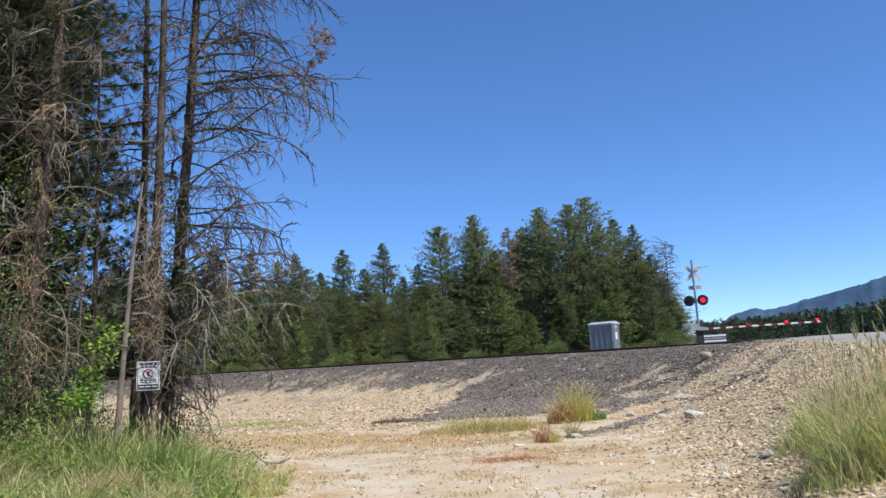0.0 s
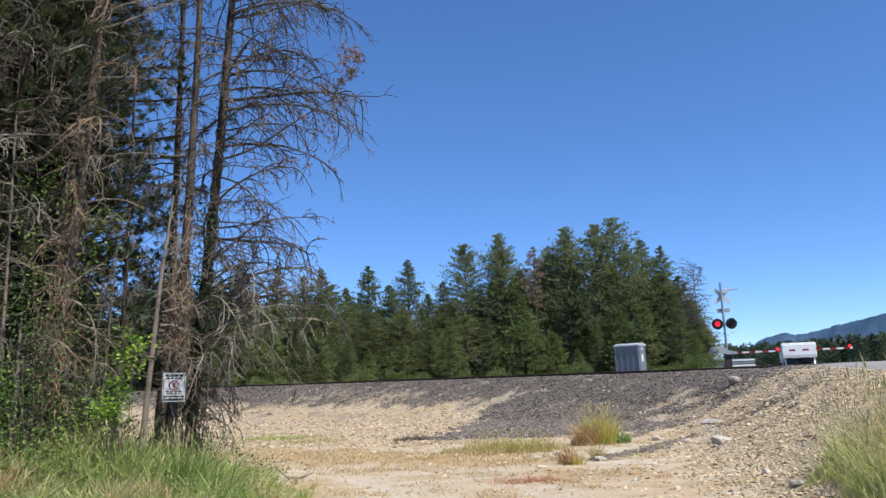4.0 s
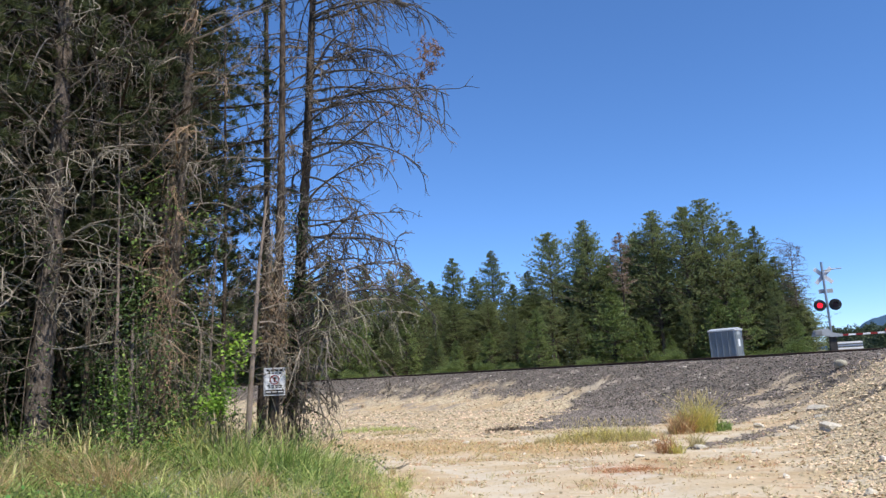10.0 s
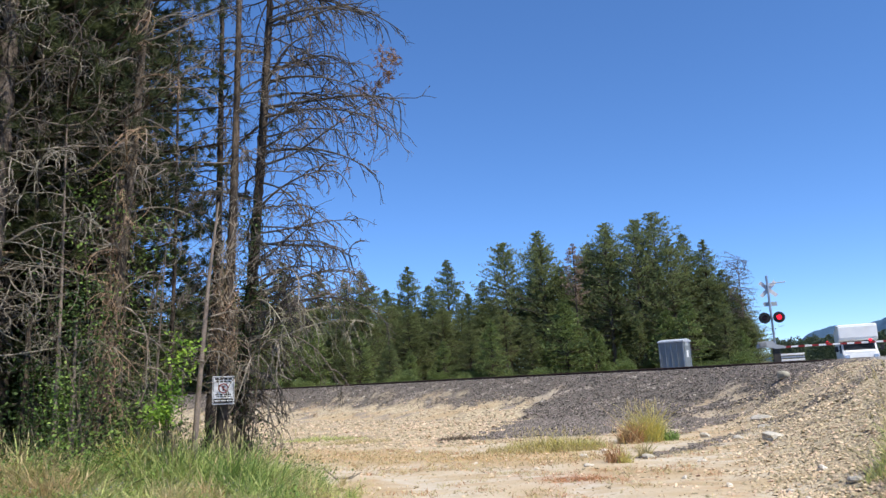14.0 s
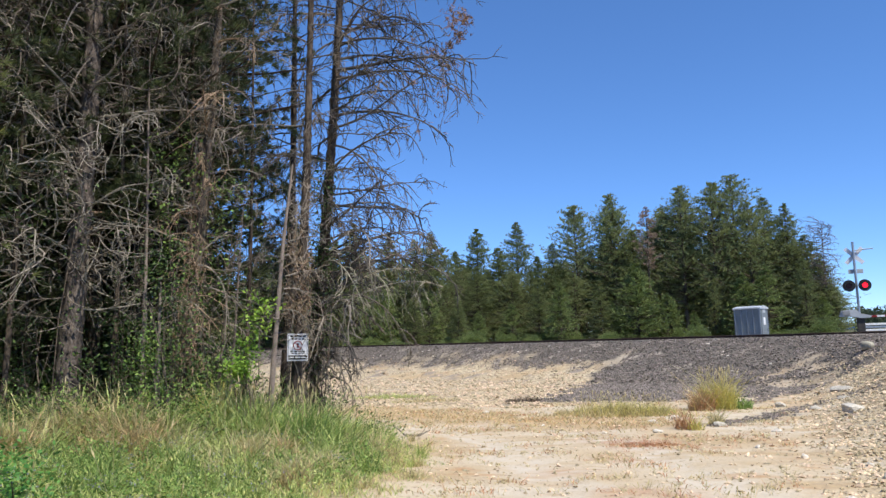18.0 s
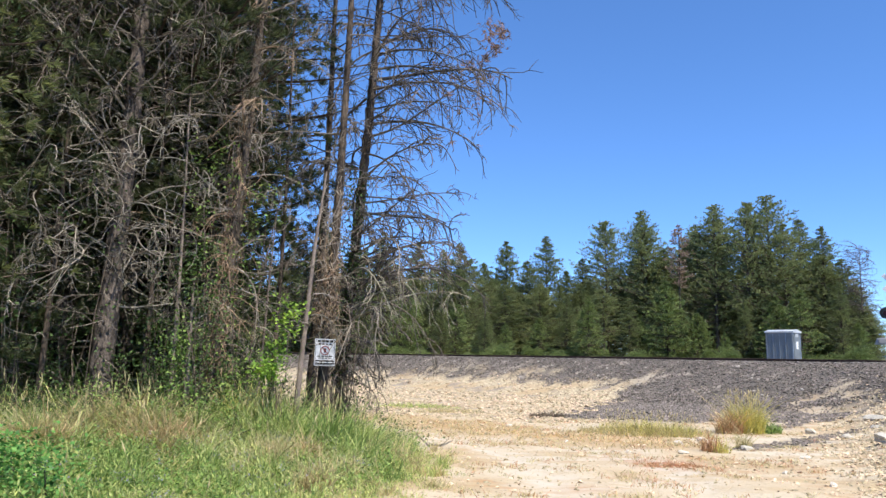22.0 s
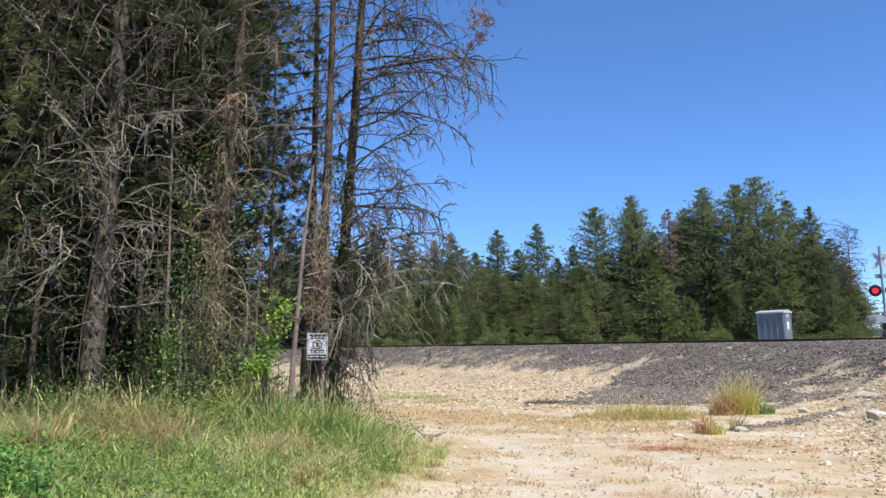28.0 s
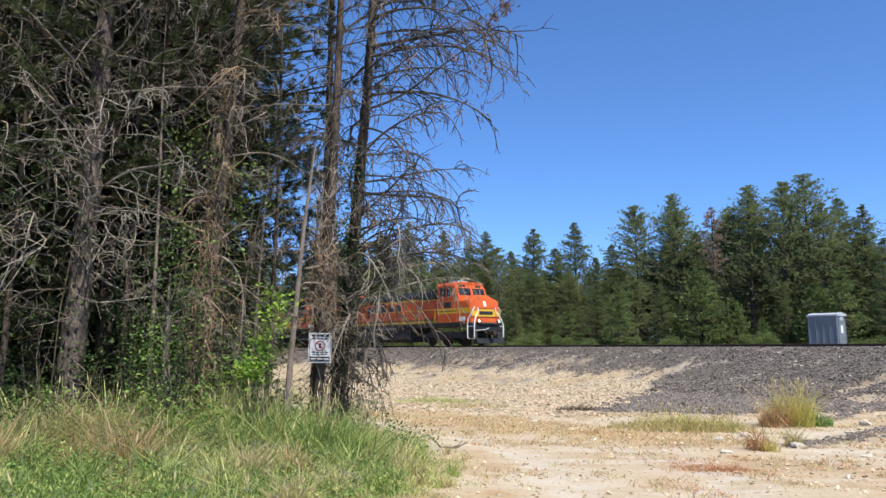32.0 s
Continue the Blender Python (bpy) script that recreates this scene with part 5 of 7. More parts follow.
def verge_shrubs():
    g = np.random.default_rng(17)
    C = [(0.10 * math.sin(2 * k) + 0.035 * k - 0.25, 0.1 * math.cos(3 * k), 0.45 + 0.115 * k) for k in range(8, 19)]
    C += [(-0.2 + 0.05 * k, -0.1, 1.25 + 0.07 * (k % 4)) for k in range(9)]
    leafy_shrub("maple_shrub", 26.3, 12.9, C, (0.10, 0.10, 0.08), 46, 0.075, LEAF, g, "slim shrub with bright sunlit green leaves")
    for az, r, h, w, mt in [(31.3, 13.0, 3.4, 0.45, LEAF_DARK), (33.3, 13.3, 1.1, 0.5, LEAF_DARK), (39.0, 12.9, 0.9, 0.5, LEAF_DARK), (42.5, 12.6, 0.9, 0.6, LEAF_DARK),
                            (47.0, 12.4, 1.2, 0.6, LEAF_DARK), (34.8, 15.5, 2.4, 0.7, LEAF_DARK), (29.0, 16.0, 2.6, 0.7, LEAF_DARK), (38.5, 15.8, 2.6, 0.8, LEAF_DARK), (43.5, 15.2, 3.0, 0.9, LEAF_DARK), (20.0, 15.4, 1.5, 0.22, LEAF_DARK), (22.9, 15.4, 0.6, 0.35, LEAF_DARK), (24.3, 15.3, 0.7, 0.4, LEAF_DARK), (25.6, 15.2, 0.8, 0.4, LEAF_DARK), (27.2, 16.0, 1.2, 0.5, LEAF_DARK),
                            (32.7, 13.0, 2.0, 0.10, LEAF_WEED), (42.6, 9.0, 0.6, 0.5, LEAF_LUSH), (44.6, 8.6, 0.55, 0.5, LEAF_LUSH), (41.4, 8.3, 0.4, 0.35, LEAF_LUSH), (16.9, 14.6, 0.55, 0.35, LEAF_DARK)]:
        n = int(14 + 16 * w * h)
        C = [(g.normal(0, w * 0.55), g.normal(0, w * 0.5), g.uniform(0.12, 1) * h) for _ in range(n)]
        leafy_shrub("leafy_shrub", az, r, C, (0.17, 0.17, 0.13), 46, 0.056, mt, g, "low leafy green shrub at the wood's edge")
    for i in range(22):
        az, r, h, w = 24.5 + 1.25 * i + g.uniform(-0.6, 0.6), g.uniform(13.9, 15.2), g.uniform(0.7, 2.4), g.uniform(0.25, 0.5)
        C = [(g.normal(0, w * 0.6), g.normal(0, w * 0.5), g.uniform(0.1, 1) * h) for _ in range(int(20 * h * w) + 8)]
        leafy_shrub("leafy_shrub", az, r, C, (0.15, 0.15, 0.13), 32, 0.06, LEAF_DARK, g, "leafy green shrub among the verge trunks")
    for i in range(18):
        az, r, h, w = g.uniform(28, 60), g.uniform(16, 19), g.uniform(1.8, 4.6), g.uniform(0.6, 1.1)
        C = [(g.normal(0, w * 0.6), g.normal(0, w * 0.5), g.uniform(0.1, 1) * h) for _ in range(int(14 * h * w) + 8)]
        leafy_shrub("leafy_shrub", az, r, C, (0.24, 0.24, 0.18), 34, 0.09, LEAF_DARK, g, "leafy green undergrowth shrub in the wood")
    for az, r, z0, z1, w, n in [(31.4, 13.9, 0.6, 5.6, 0.30, 46), (28.4, 14.3, 1.0, 5.0, 0.5, 36), (34.4, 14.4, 1.6, 4.4, 0.4, 30), (39.4, 14.0, 1.6, 4.6, 0.5, 34), (43.2, 13.6, 1.0, 5.0, 0.6, 40), (47.5, 13.2, 0.8, 7.5, 0.7, 60), (51.0, 12.6, 0.8, 7.0, 0.7, 56), (20.3, 15.2, 2.4, 5.6, 0.2, 30), (29.6, 15.4, 6.0, 10.5, 0.6, 40)]:
        C = [(g.normal(0, w * 0.6), g.normal(0, w * 0.5), g.uniform(z0, z1)) for _ in range(n)]
        # two vines take the lighter leaf colour to look sunlit
        leafy_shrub("climbing_vine", az, r, C, (0.16, 0.16, 0.16), 15, 0.07, LEAF_WEED if az in (31.4, 28.4) else LEAF_DARK, g, "green leafy vine climbing among the verge trees")
    # tangled dry undergrowth in the shade
    pieces = []
    for _ in range(80):
        az, r = g.uniform(20.5, 60), g.uniform(13.6, 17.5)
        x, y = polar(az, r)
        n = 6
        base = np.stack([x + g.normal(0, 0.3, n), y + g.normal(0, 0.3, n), np.full(n, zat(x, y))], 1)
        P = curl_rods(g, base, g.normal(0, 0.6, (n, 3)) + [0, 0, 1], g.uniform(0.8, 3.0, n), 8, 0.16, 0.6)
        pieces.append(tubes(P, np.full((n, 8), 0.006) * (1 - 0.6 * np.linspace(0, 1, 8)), 3))
    tagged(mesh_object("dry_undergrowth", *join(pieces), DEADWOOD_DARK), "tangle of dry grey stems in the wood's edge", "undergrowth", kind="stuff")


verge_shrubs()


# ---- grass ----
def blades(x, y, h, w, g, bend=0.55, dz=0.0):
    """Bent grass blades of height h rooted at x, y."""
    n = len(x)
    z = ground_z(x, y) - 0.02 + dz
    a = g.uniform(0, 2 * np.pi, n)
    lean = g.normal(0, bend, (n, 2)) * h[:, None]
    s = np.stack([np.cos(a), np.sin(a)], 1) * (w / 2)[:, None]
    p0 = np.stack([x, y], 1)
    pts = []
    for f, ww in ((0, 0.8), (0.45, 1.0), (0.8, 0.7)):
        c = p0 + lean * f * f
        hz = (z + h * f * (1 - 0.12 * f))[:, None]
        pts += [np.concatenate([c - s * ww, hz], 1), np.concatenate([c + s * ww, hz], 1)]
    pts.append(np.concatenate([p0 + lean, (z + h * 0.9)[:, None]], 1))
    V = np.stack(pts, 1).reshape(-1, 3)
    i = (np.arange(n) * 7)[:, None]
    F = [tuple(r) for r in np.concatenate([i + [[0, 1, 3, 2]], i + [[2, 3, 5, 4]]]).tolist()] + [tuple(r) for r in (i + [[4, 5, 6]]).tolist()]
    return V, F


def seed_heads(x, y, h, g, size=0.05):
    n = len(x)
    z = ground_z(x, y)
    base = np.stack([x, y, z], 1)
    d = g.normal(0, 0.16, (n, 3)) + [0, 0, 1]
    P = curl_rods(g, base, d, h, 5, 0.02, 0.03)
    st = tubes(P, np.full((n, 5), 0.0022), 3)
    H = np.stack([P[:, -1], P[:, -1] + (P[:, -1] - P[:, -2]) * 0.18, P[:, -1] + (P[:, -1] - P[:, -2]) * 0.5], 1)
    hd = tubes(H, np.repeat([[0.003, 0.011, 0.002]], n, 0), 4)
    return join([st, hd])


def grass_field():
    g = np.random.default_rng(3)

    def scatter(n, az0, az1, r0, r1):
        az = np.radians(g.uniform(az0, az1, n))
        r = np.sqrt(g.uniform(r0 ** 2, r1 ** 2, n))
        x, y = -np.sin(az) * r, np.cos(az) * r
        return x, y

    # a carpet of short blades, then clumps, each with its own height, lean and colour
    x, y = scatter(95000, 8, 66, 3.5, 17)
    inside = grass_edge(y) - x + 0.5 * wave(x, y, 0.5, 8)
    ok = g.uniform(0, 1, len(x)) < smooth(-0.3, 1.2, inside)
    x, y, inside = x[ok], y[ok], inside[ok]
    h = (0.06 + 0.12 * smooth(0, 2.0, inside)) * g.uniform(0.4, 1.5, len(x))
    tone = g.uniform(0, 1, len(x)) + 0.7 * smooth(1.8, 0.2, inside) + 0.6 * wave(x, y, 1.1, 2)
    cx, cy = scatter(3000, 9, 64, 3.8, 16.8)
    cin = grass_edge(cy) - cx + 0.5 * wave(cx, cy, 0.5, 8)
    ok = g.uniform(0, 1, len(cx)) < smooth(0.0, 1.6, cin)
    cx, cy, cin = cx[ok], cy[ok], cin[ok]
    n = 46
    rad = np.repeat(g.uniform(0.06, 0.22, len(cx)), n)
    ca, cr = g.uniform(0, 2 * np.pi, len(rad)), rad * np.sqrt(g.uniform(0, 1, len(rad)))
    far = smooth(8, 13, np.hypot(cx, cy))
    ch = (0.08 + 0.11 * smooth(0.5, 3, cin) + 0.24 * far) * np.exp(g.normal(0, 0.38, len(cx)) + 0.55 * wave(cx, cy, 0.7, 14))
    ct = g.uniform(0, 1, len(cx)) + 0.9 * wave(cx, cy, 1.1, 2) + 0.75 * wave(cx, cy, 0.45, 9) + 0.55 * smooth(2, 0.3, cin) + 0.10 * smooth(11.5, 13, np.hypot(cx, cy))
    x = np.concatenate([x, np.repeat(cx, n) + np.cos(ca) * cr])
    y = np.concatenate([y, np.repeat(cy, n) + np.sin(ca) * cr])
    h = np.clip(np.concatenate([h, np.repeat(ch, n) * g.uniform(0.5, 1.15, len(rad))]), 0.04, 0.95)
    tone = np.concatenate([tone, np.repeat(ct, n) + g.normal(0, 0.12, len(rad))])
    for name, sel, m, label in (("grass", tone < 0.64, GRASS, "lush green verge grass"), ("pale_green_grass", (tone >= 0.64) & (tone < 1.16), GRASS_LIME, "pale green verge grass"), ("dry_grass", tone >= 1.16, GRASS_DRY, "straw-coloured dry grass among the verge")):
        V, F = blades(x[sel], y[sel], h[sel] * 0.88, g.uniform(0.006, 0.014, sel.sum()), g, 0.5)
        tagged(mesh_object(name, V, F, m), label, "grass", kind="stuff")
    # broad-leaved weeds among the grass
    wx, wy = scatter(2200, 12, 62, 5, 16)
    ok = (grass_edge(wy) - wx > 0.8) & (wave(wx, wy, 1.3, 20) > -0.1)
    C = np.stack([wx[ok], wy[ok], ground_z(wx[ok], wy[ok])], 1)
    C = np.repeat(C, 26, 0) + g.normal(0, 1, (ok.sum() * 26, 3)) * [0.13, 0.13, 0] + np.abs(g.normal(0, 0.18, (ok.sum() * 26, 1))) * [0, 0, 1.0] + [0, 0, 0.05]
    tagged(mesh_object("leafy_weeds", *leaves(C, 0.045, g), LEAF_WEED), "broad-leaved green weeds in the verge grass", "weeds", kind="stuff")
    # sparse dry and rust-red weeds on the sand
    sx, sy = scatter(5200, -14, 20, 6, 27)
    keep = (sx > grass_edge(sy) - 0.1) & (track_q(sx, sy) > 5) & (road_e(sx, sy) > 4.5) & (wave(sx, sy, 1.5, 3) + 0.6 * wave(sx, sy, 0.6, 13) > 0.25)
    near = np.exp(-((sx - 1.1) ** 2 / 0.8 + (sy - 14.6) ** 2 / 0.5))
    near += 0.8 * np.exp(-((sx - 0.9) ** 2 / 0.8 + (sy - 9.5) ** 2 / 0.5))
    keep |= (g.uniform(0, 1, len(sx)) < near) & (sx > grass_edge(sy))
    sx, sy = sx[keep], sy[keep]
    rx = np.repeat(sx, 9) + g.normal(0, 0.07, len(sx) * 9)
    ry = np.repeat(sy, 9) + g.normal(0, 0.07, len(sx) * 9)
    red = np.repeat(g.uniform(0, 1, len(sx)) < 0.35 + 0.6 * np.exp(-((sx - 1.1) ** 2 / 1.5 + (sy - 14.6) ** 2 / 1)), 9)
    for name, sel, m, label in (("rust_weeds", red, WEED_RED, "low rust-red weeds on the sand"), ("sand_grass", ~red, GRASS_DRY, "sparse dry grass on the sand")):
        V, F = blades(rx[sel], ry[sel], g.uniform(0.03, 0.13, sel.sum()), g.uniform(0.006, 0.014, sel.sum()), g, 0.8)
        tagged(mesh_object(name, V, F, m), label, "grass", kind="stuff")
    # short dried growth at the foot of the bank
    bx, by = g.uniform(-10, 3.2, 26000), g.uniform(15, 28, 26000)
    ok = (g.uniform(0, 1, len(bx)) < dry_band(bx, by) ** 1.5) & (bx > grass_edge(by))
    bx, by = bx[ok], by[ok]
    pick = g.uniform(0, 1, len(bx)) < 0.5
    for name, sel, m, label in (("tan_stubble", pick, WEED_TAN, "short tan stubble at the foot of the bank"), ("straw_stubble", ~pick, GRASS_DRY, "short straw-coloured stubble at the foot of the bank")):
        V, F = blades(bx[sel], by[sel], g.uniform(0.03, 0.16, sel.sum()), g.uniform(0.012, 0.025, sel.sum()), g, 0.8)
        tagged(mesh_object(name, V, F, m), label, "grass", kind="stuff")
    x, y = scatter(5200, 10, 60, 5, 13.5)
    ok = g.uniform(0, 1, len(x)) < smooth(0.0, 1.0, grass_edge(y) - x) * (0.55 + 0.45 * wave(x, y, 0.9, 31))
    C = np.stack([x[ok], y[ok], ground_z(x[ok], y[ok]) + g.uniform(0.12, 0.36, ok.sum())], 1)
    C = np.repeat(C, 3, 0) + g.normal(0, 0.035, (ok.sum() * 3, 3))
    tagged(mesh_object("grass_seed_tips", *sprays(C, g.normal(0, 0.3, C.shape) + [0, 0, 1], 0.06, 0.014, 2, 0.3, g), GRASS_LIME), "pale green seed tips over the verge grass", "grass", kind="stuff")
    x, y = scatter(150, 12, 62, 6, 15)
    ok = grass_edge(y) - x > 0.5
    tagged(mesh_object("grass_seed_heads", *seed_heads(x[ok], y[ok], g.uniform(0.45, 0.95, ok.sum()), g), GRASS_DRY), "thin pale seed stalks above the verge grass", "grass", kind="stuff")
    x, y = scatter(1000, 18, 50, 5.5, 12.5)
    ok = (grass_edge(y) - x > 1.0) & (wave(x, y, 0.8, 12) > 0.12)
    C = np.stack([x[ok], y[ok], ground_z(x[ok], y[ok]) + g.uniform(0.22, 0.45, ok.sum())], 1)
    C = np.repeat(C, 7, 0) + g.normal(0, 0.03, (ok.sum() * 7, 3))
    tagged(mesh_object("wild_flowers", *leaves(C, 0.022, g), FLOWER), "small pale violet flowers in the grass", "flowers", kind="stuff")


grass_field()


def tuft(name, x, y, radius, h, n, material, g, label, squash=1.0, heads=0, head_h=0.0, width=(0.006, 0.012)):
    a, r = g.uniform(0, 2 * np.pi, n), radius * np.sqrt(g.uniform(0, 1, n))
    px, py = np.cos(a) * r, np.sin(a) * r * squash
    hh = h * g.uniform(0.5, 1.15, n) * (1 - 0.45 * (r / radius) ** 2)
    V, F = blades(px + x, py + y, hh * np.exp(g.normal(0, 0.25, n)), g.uniform(*width, n), g, 0.45)
    z0 = zat(x, y)
    V = V - [x, y, z0]
    ob = thing(name, pose(x, y, z0), label, "grass tuft", "grass tufts")
    mesh_object("foliage", V, F, material, ob)
    if heads:
        a, r = g.uniform(0, 2 * np.pi, heads), radius * np.sqrt(g.uniform(0, 1, heads))
        V, F = seed_heads(np.cos(a) * r + x, np.sin(a) * r * squash + y, head_h * g.uniform(0.6, 1.1, heads), g)
        tagged(mesh_object("seed_stalk_spray", V - [x, y, z0], F, GRASS_DRY, ob), kind="stuff")
    return ob


TAN_SPOTS = [(42.2, 11.6, 0.4, 0.4, GRASS_DRY), (41.0, 11.2, 0.25, 0.4, WEED_TAN), (38.4, 12.4, 0.4, 0.5, GRASS_DRY), (36.6, 12.6, 0.45, 0.5, WEED_TAN), (34.6, 12.2, 0.35, 0.5, GRASS_DRY), (33.4, 11.6, 0.3, 0.45, WEED_TAN), (22.6, 9.9, 0.3, 0.35, GRASS_DRY), (23.4, 11.6, 0.3, 0.4, WEED_TAN), (20.6, 11.0, 0.4, 0.3, GRASS_DRY), (26.0, 11.2, 0.35, 0.4, GRASS_DRY), (18.0, 12.8, 0.3, 0.3, WEED_TAN)]


def tufts():
    g = np.random.default_rng(9)
    tuft("yellow_grass_tuft", 3.95, 24.0, 0.52, 0.95, 1100, GRASS_YELLOW, g, "large yellow-green grass tuft at the foot of the ballast", 0.8, 130, 1.15, (0.012, 0.022))
    tuft("rust_weed_clump", 3.42, 23.55, 0.34, 0.72, 170, WEED_RED, g, "rust-brown dead weeds at the foot of the yellow tuft", 1, 0, 0, (0.012, 0.02))
    tuft("rust_weed_patch", 1.05, 14.65, 0.75, 0.07, 800, WEED_RED, g, "low patch of rust-red weeds on the sand", 0.45, 0, 0, (0.012, 0.02))
    tuft("reddish_grass_tuft", 3.35, 23.7, 0.36, 0.75, 420, WEED_TAN, g, "reddish dry weeds beside the yellow tuft", 1, 0, 0, (0.012, 0.02))
    tuft("dark_weed_tuft", 4.62, 24.1, 0.3, 0.4, 240, GRASS, g, "small dark green weed beside the yellow tuft", 1, 0, 0, (0.014, 0.024))
    tuft("dry_grass_patch", 0.85, 22.0, 1.9, 0.36, 1900, GRASS_DRY, g, "pale straw grass patch on the sand", 0.45, 60, 0.6, (0.01, 0.018))
    tuft("low_grass_patch", 0.95, 22.1, 1.5, 0.40, 1700, GRASS_YELLOW, g, "low pale green grass patch on the sand", 0.45, 80, 0.6, (0.01, 0.018))
    tuft("reddish_weed", 2.1, 17.6, 0.24, 0.5, 130, WEED_RED, g, "small rust-red weed on the sand", 1, 0, 0, (0.01, 0.018))
    tuft("dry_weed", 2.32, 17.5, 0.2, 0.34, 90, GRASS_YELLOW, g, "small yellow weed beside the rust-red one", 1, 0, 0, (0.01, 0.018))
    tuft("dry_weed", 2.95, 18.6, 0.2, 0.45, 160, GRASS_DRY, g, "small dry weed on the sand", 1, 0, 0, (0.01, 0.018))
    tuft("short_grass_tuft", 1.5, 8.15, 0.16, 0.20, 420, GRASS_DRY, g, "short dry grass tuft on the path", 1, 8, 0.3)
    tuft("dark_weed_mat", -2.3, 27.6, 0.75, 0.20, 500, DARK_WEED, g, "mat of dark dead weeds on the sand", 0.4, 0, 0, (0.02, 0.03))
    tuft("dry_grass_fringe", -6.3, 28.5, 1.4, 0.22, 700, GRASS_DRY, g, "thin fringe of dry grass on the sand", 0.4, 0, 0, (0.01, 0.018))
    tuft("pale_grass_strip", -8.1, 30.5, 1.9, 0.22, 900, GRASS_LIME, g, "thin strip of pale green grass on the sand", 0.3, 0, 0, (0.012, 0.02))
    tuft("pale_grass_clump", -6.4, 12.1, 0.5, 1.0, 1300, GRASS_YELLOW, g, "pale yellow grass clump in the verge", 1, 14, 0.8)
    for k in range(17):
        x, y = polar(g.uniform(24, 48), g.uniform(11.2, 13.2))
        tuft("edge_grass_tuft", x, y, g.uniform(0.3, 0.5), g.uniform(0.36, 0.55), 700, (GRASS_DRY, GRASS, GRASS_LIME, WEED_TAN, GRASS)[k % 5], g, "grass clump at the wood's edge, part dry", 1, 0)
    for k in range(30):
        x, y = polar(18.0 + 33 * (k + g.uniform(0, 1)) / 30, g.uniform(12.3, 13.6))
        tuft("tall_verge_grass", x, y, g.uniform(0.3, 0.55), g.uniform(0.55, 0.9), 420, GRASS_LIME if k % 2 else GRASS, g, "tall green grass and weeds along the wood's edge", 1, 5, 1.0, (0.008, 0.02))
    for k in range(12):
        x, y = polar(19.3 + 0.62 * k, g.uniform(12.7, 14.0))
        tuft("tall_verge_grass", x, y, g.uniform(0.3, 0.45), g.uniform(0.65, 0.95), 480, GRASS if k % 3 else GRASS_LIME, g, "tall green grass and weeds along the wood's edge", 1, 6, 1.1, (0.008, 0.018))
    for az, r, rad, h, m in TAN_SPOTS:
        x, y = polar(az, r)
        tuft("dry_grass_clump", x, y, rad * (1 if az > 30 else 0.75), h * (1.7 if az > 30 else 1.25), int(3200 * rad), m, g, "tan dried grass clump in the green verge", 1, 6, h * 1.2)
    for k in range(8):
        x, y = polar(g.uniform(27, 52), g.uniform(12.2, 13.4))
        C = [(g.normal(0, 0.3), g.normal(0, 0.25), g.uniform(0.1, 1) * g.uniform(0.6, 1.2)) for _ in range(26)]
        leafy_shrub("leafy_weed", math.degrees(math.atan2(-x, y)), math.hypot(x, y), C, (0.12, 0.12, 0.1), 30, 0.055, LEAF_WEED, g, "fresh green leafy weed at the wood's edge")
    for az, r in ((-24.6, 9.3), (-25.0, 10.2), (-23.6, 8.9)):
        x, y = polar(az, r)
        tuft("dead_weed_clump", x, y, 0.17, 0.16, 60, DARK_WEED, g, "dark dead weeds at the foot of the gravel bank", 1, 0, 0, (0.01, 0.018))
    for k in range(30):
        az = -25.6 - 0.42 * k + g.uniform(-0.6, 0.6)
        r = g.uniform(8.2, 14.5) if k > 4 else g.uniform(9.5, 13.5)
        x, y = polar(az, r)
        tuft("tall_grass_tuft", x, y, g.uniform(0.25, 0.5), g.uniform(0.35, 0.75), 230, (GRASS_LIME, GRASS_DRY, GRASS, GRASS_LIME, GRASS)[k % 5], g, "tall green and straw grass on the gravel bank", 1, 9, 1.2, (0.008, 0.016))
        if k % 2:
            x2, y2 = polar(-26.6 - 0.36 * k, g.uniform(9.0, 12.0))
            tuft("tall_grass_tuft", x2, y2, g.uniform(0.25, 0.4), g.uniform(0.75, 0.95), 150, (GRASS_DRY, GRASS_LIME, GRASS_YELLOW)[k // 2 % 3], g, "tall green and straw grass on the gravel bank", 1, 8, 1.3, (0.008, 0.016))
        tuft("dry_grass_tuft", x - 0.25, y - 0.3, 0.45, 0.35, 190, GRASS_DRY if k % 3 else GRASS_LIME, g, "short dry straw grass on the gravel bank", 1, 3, 0.8)


tufts()

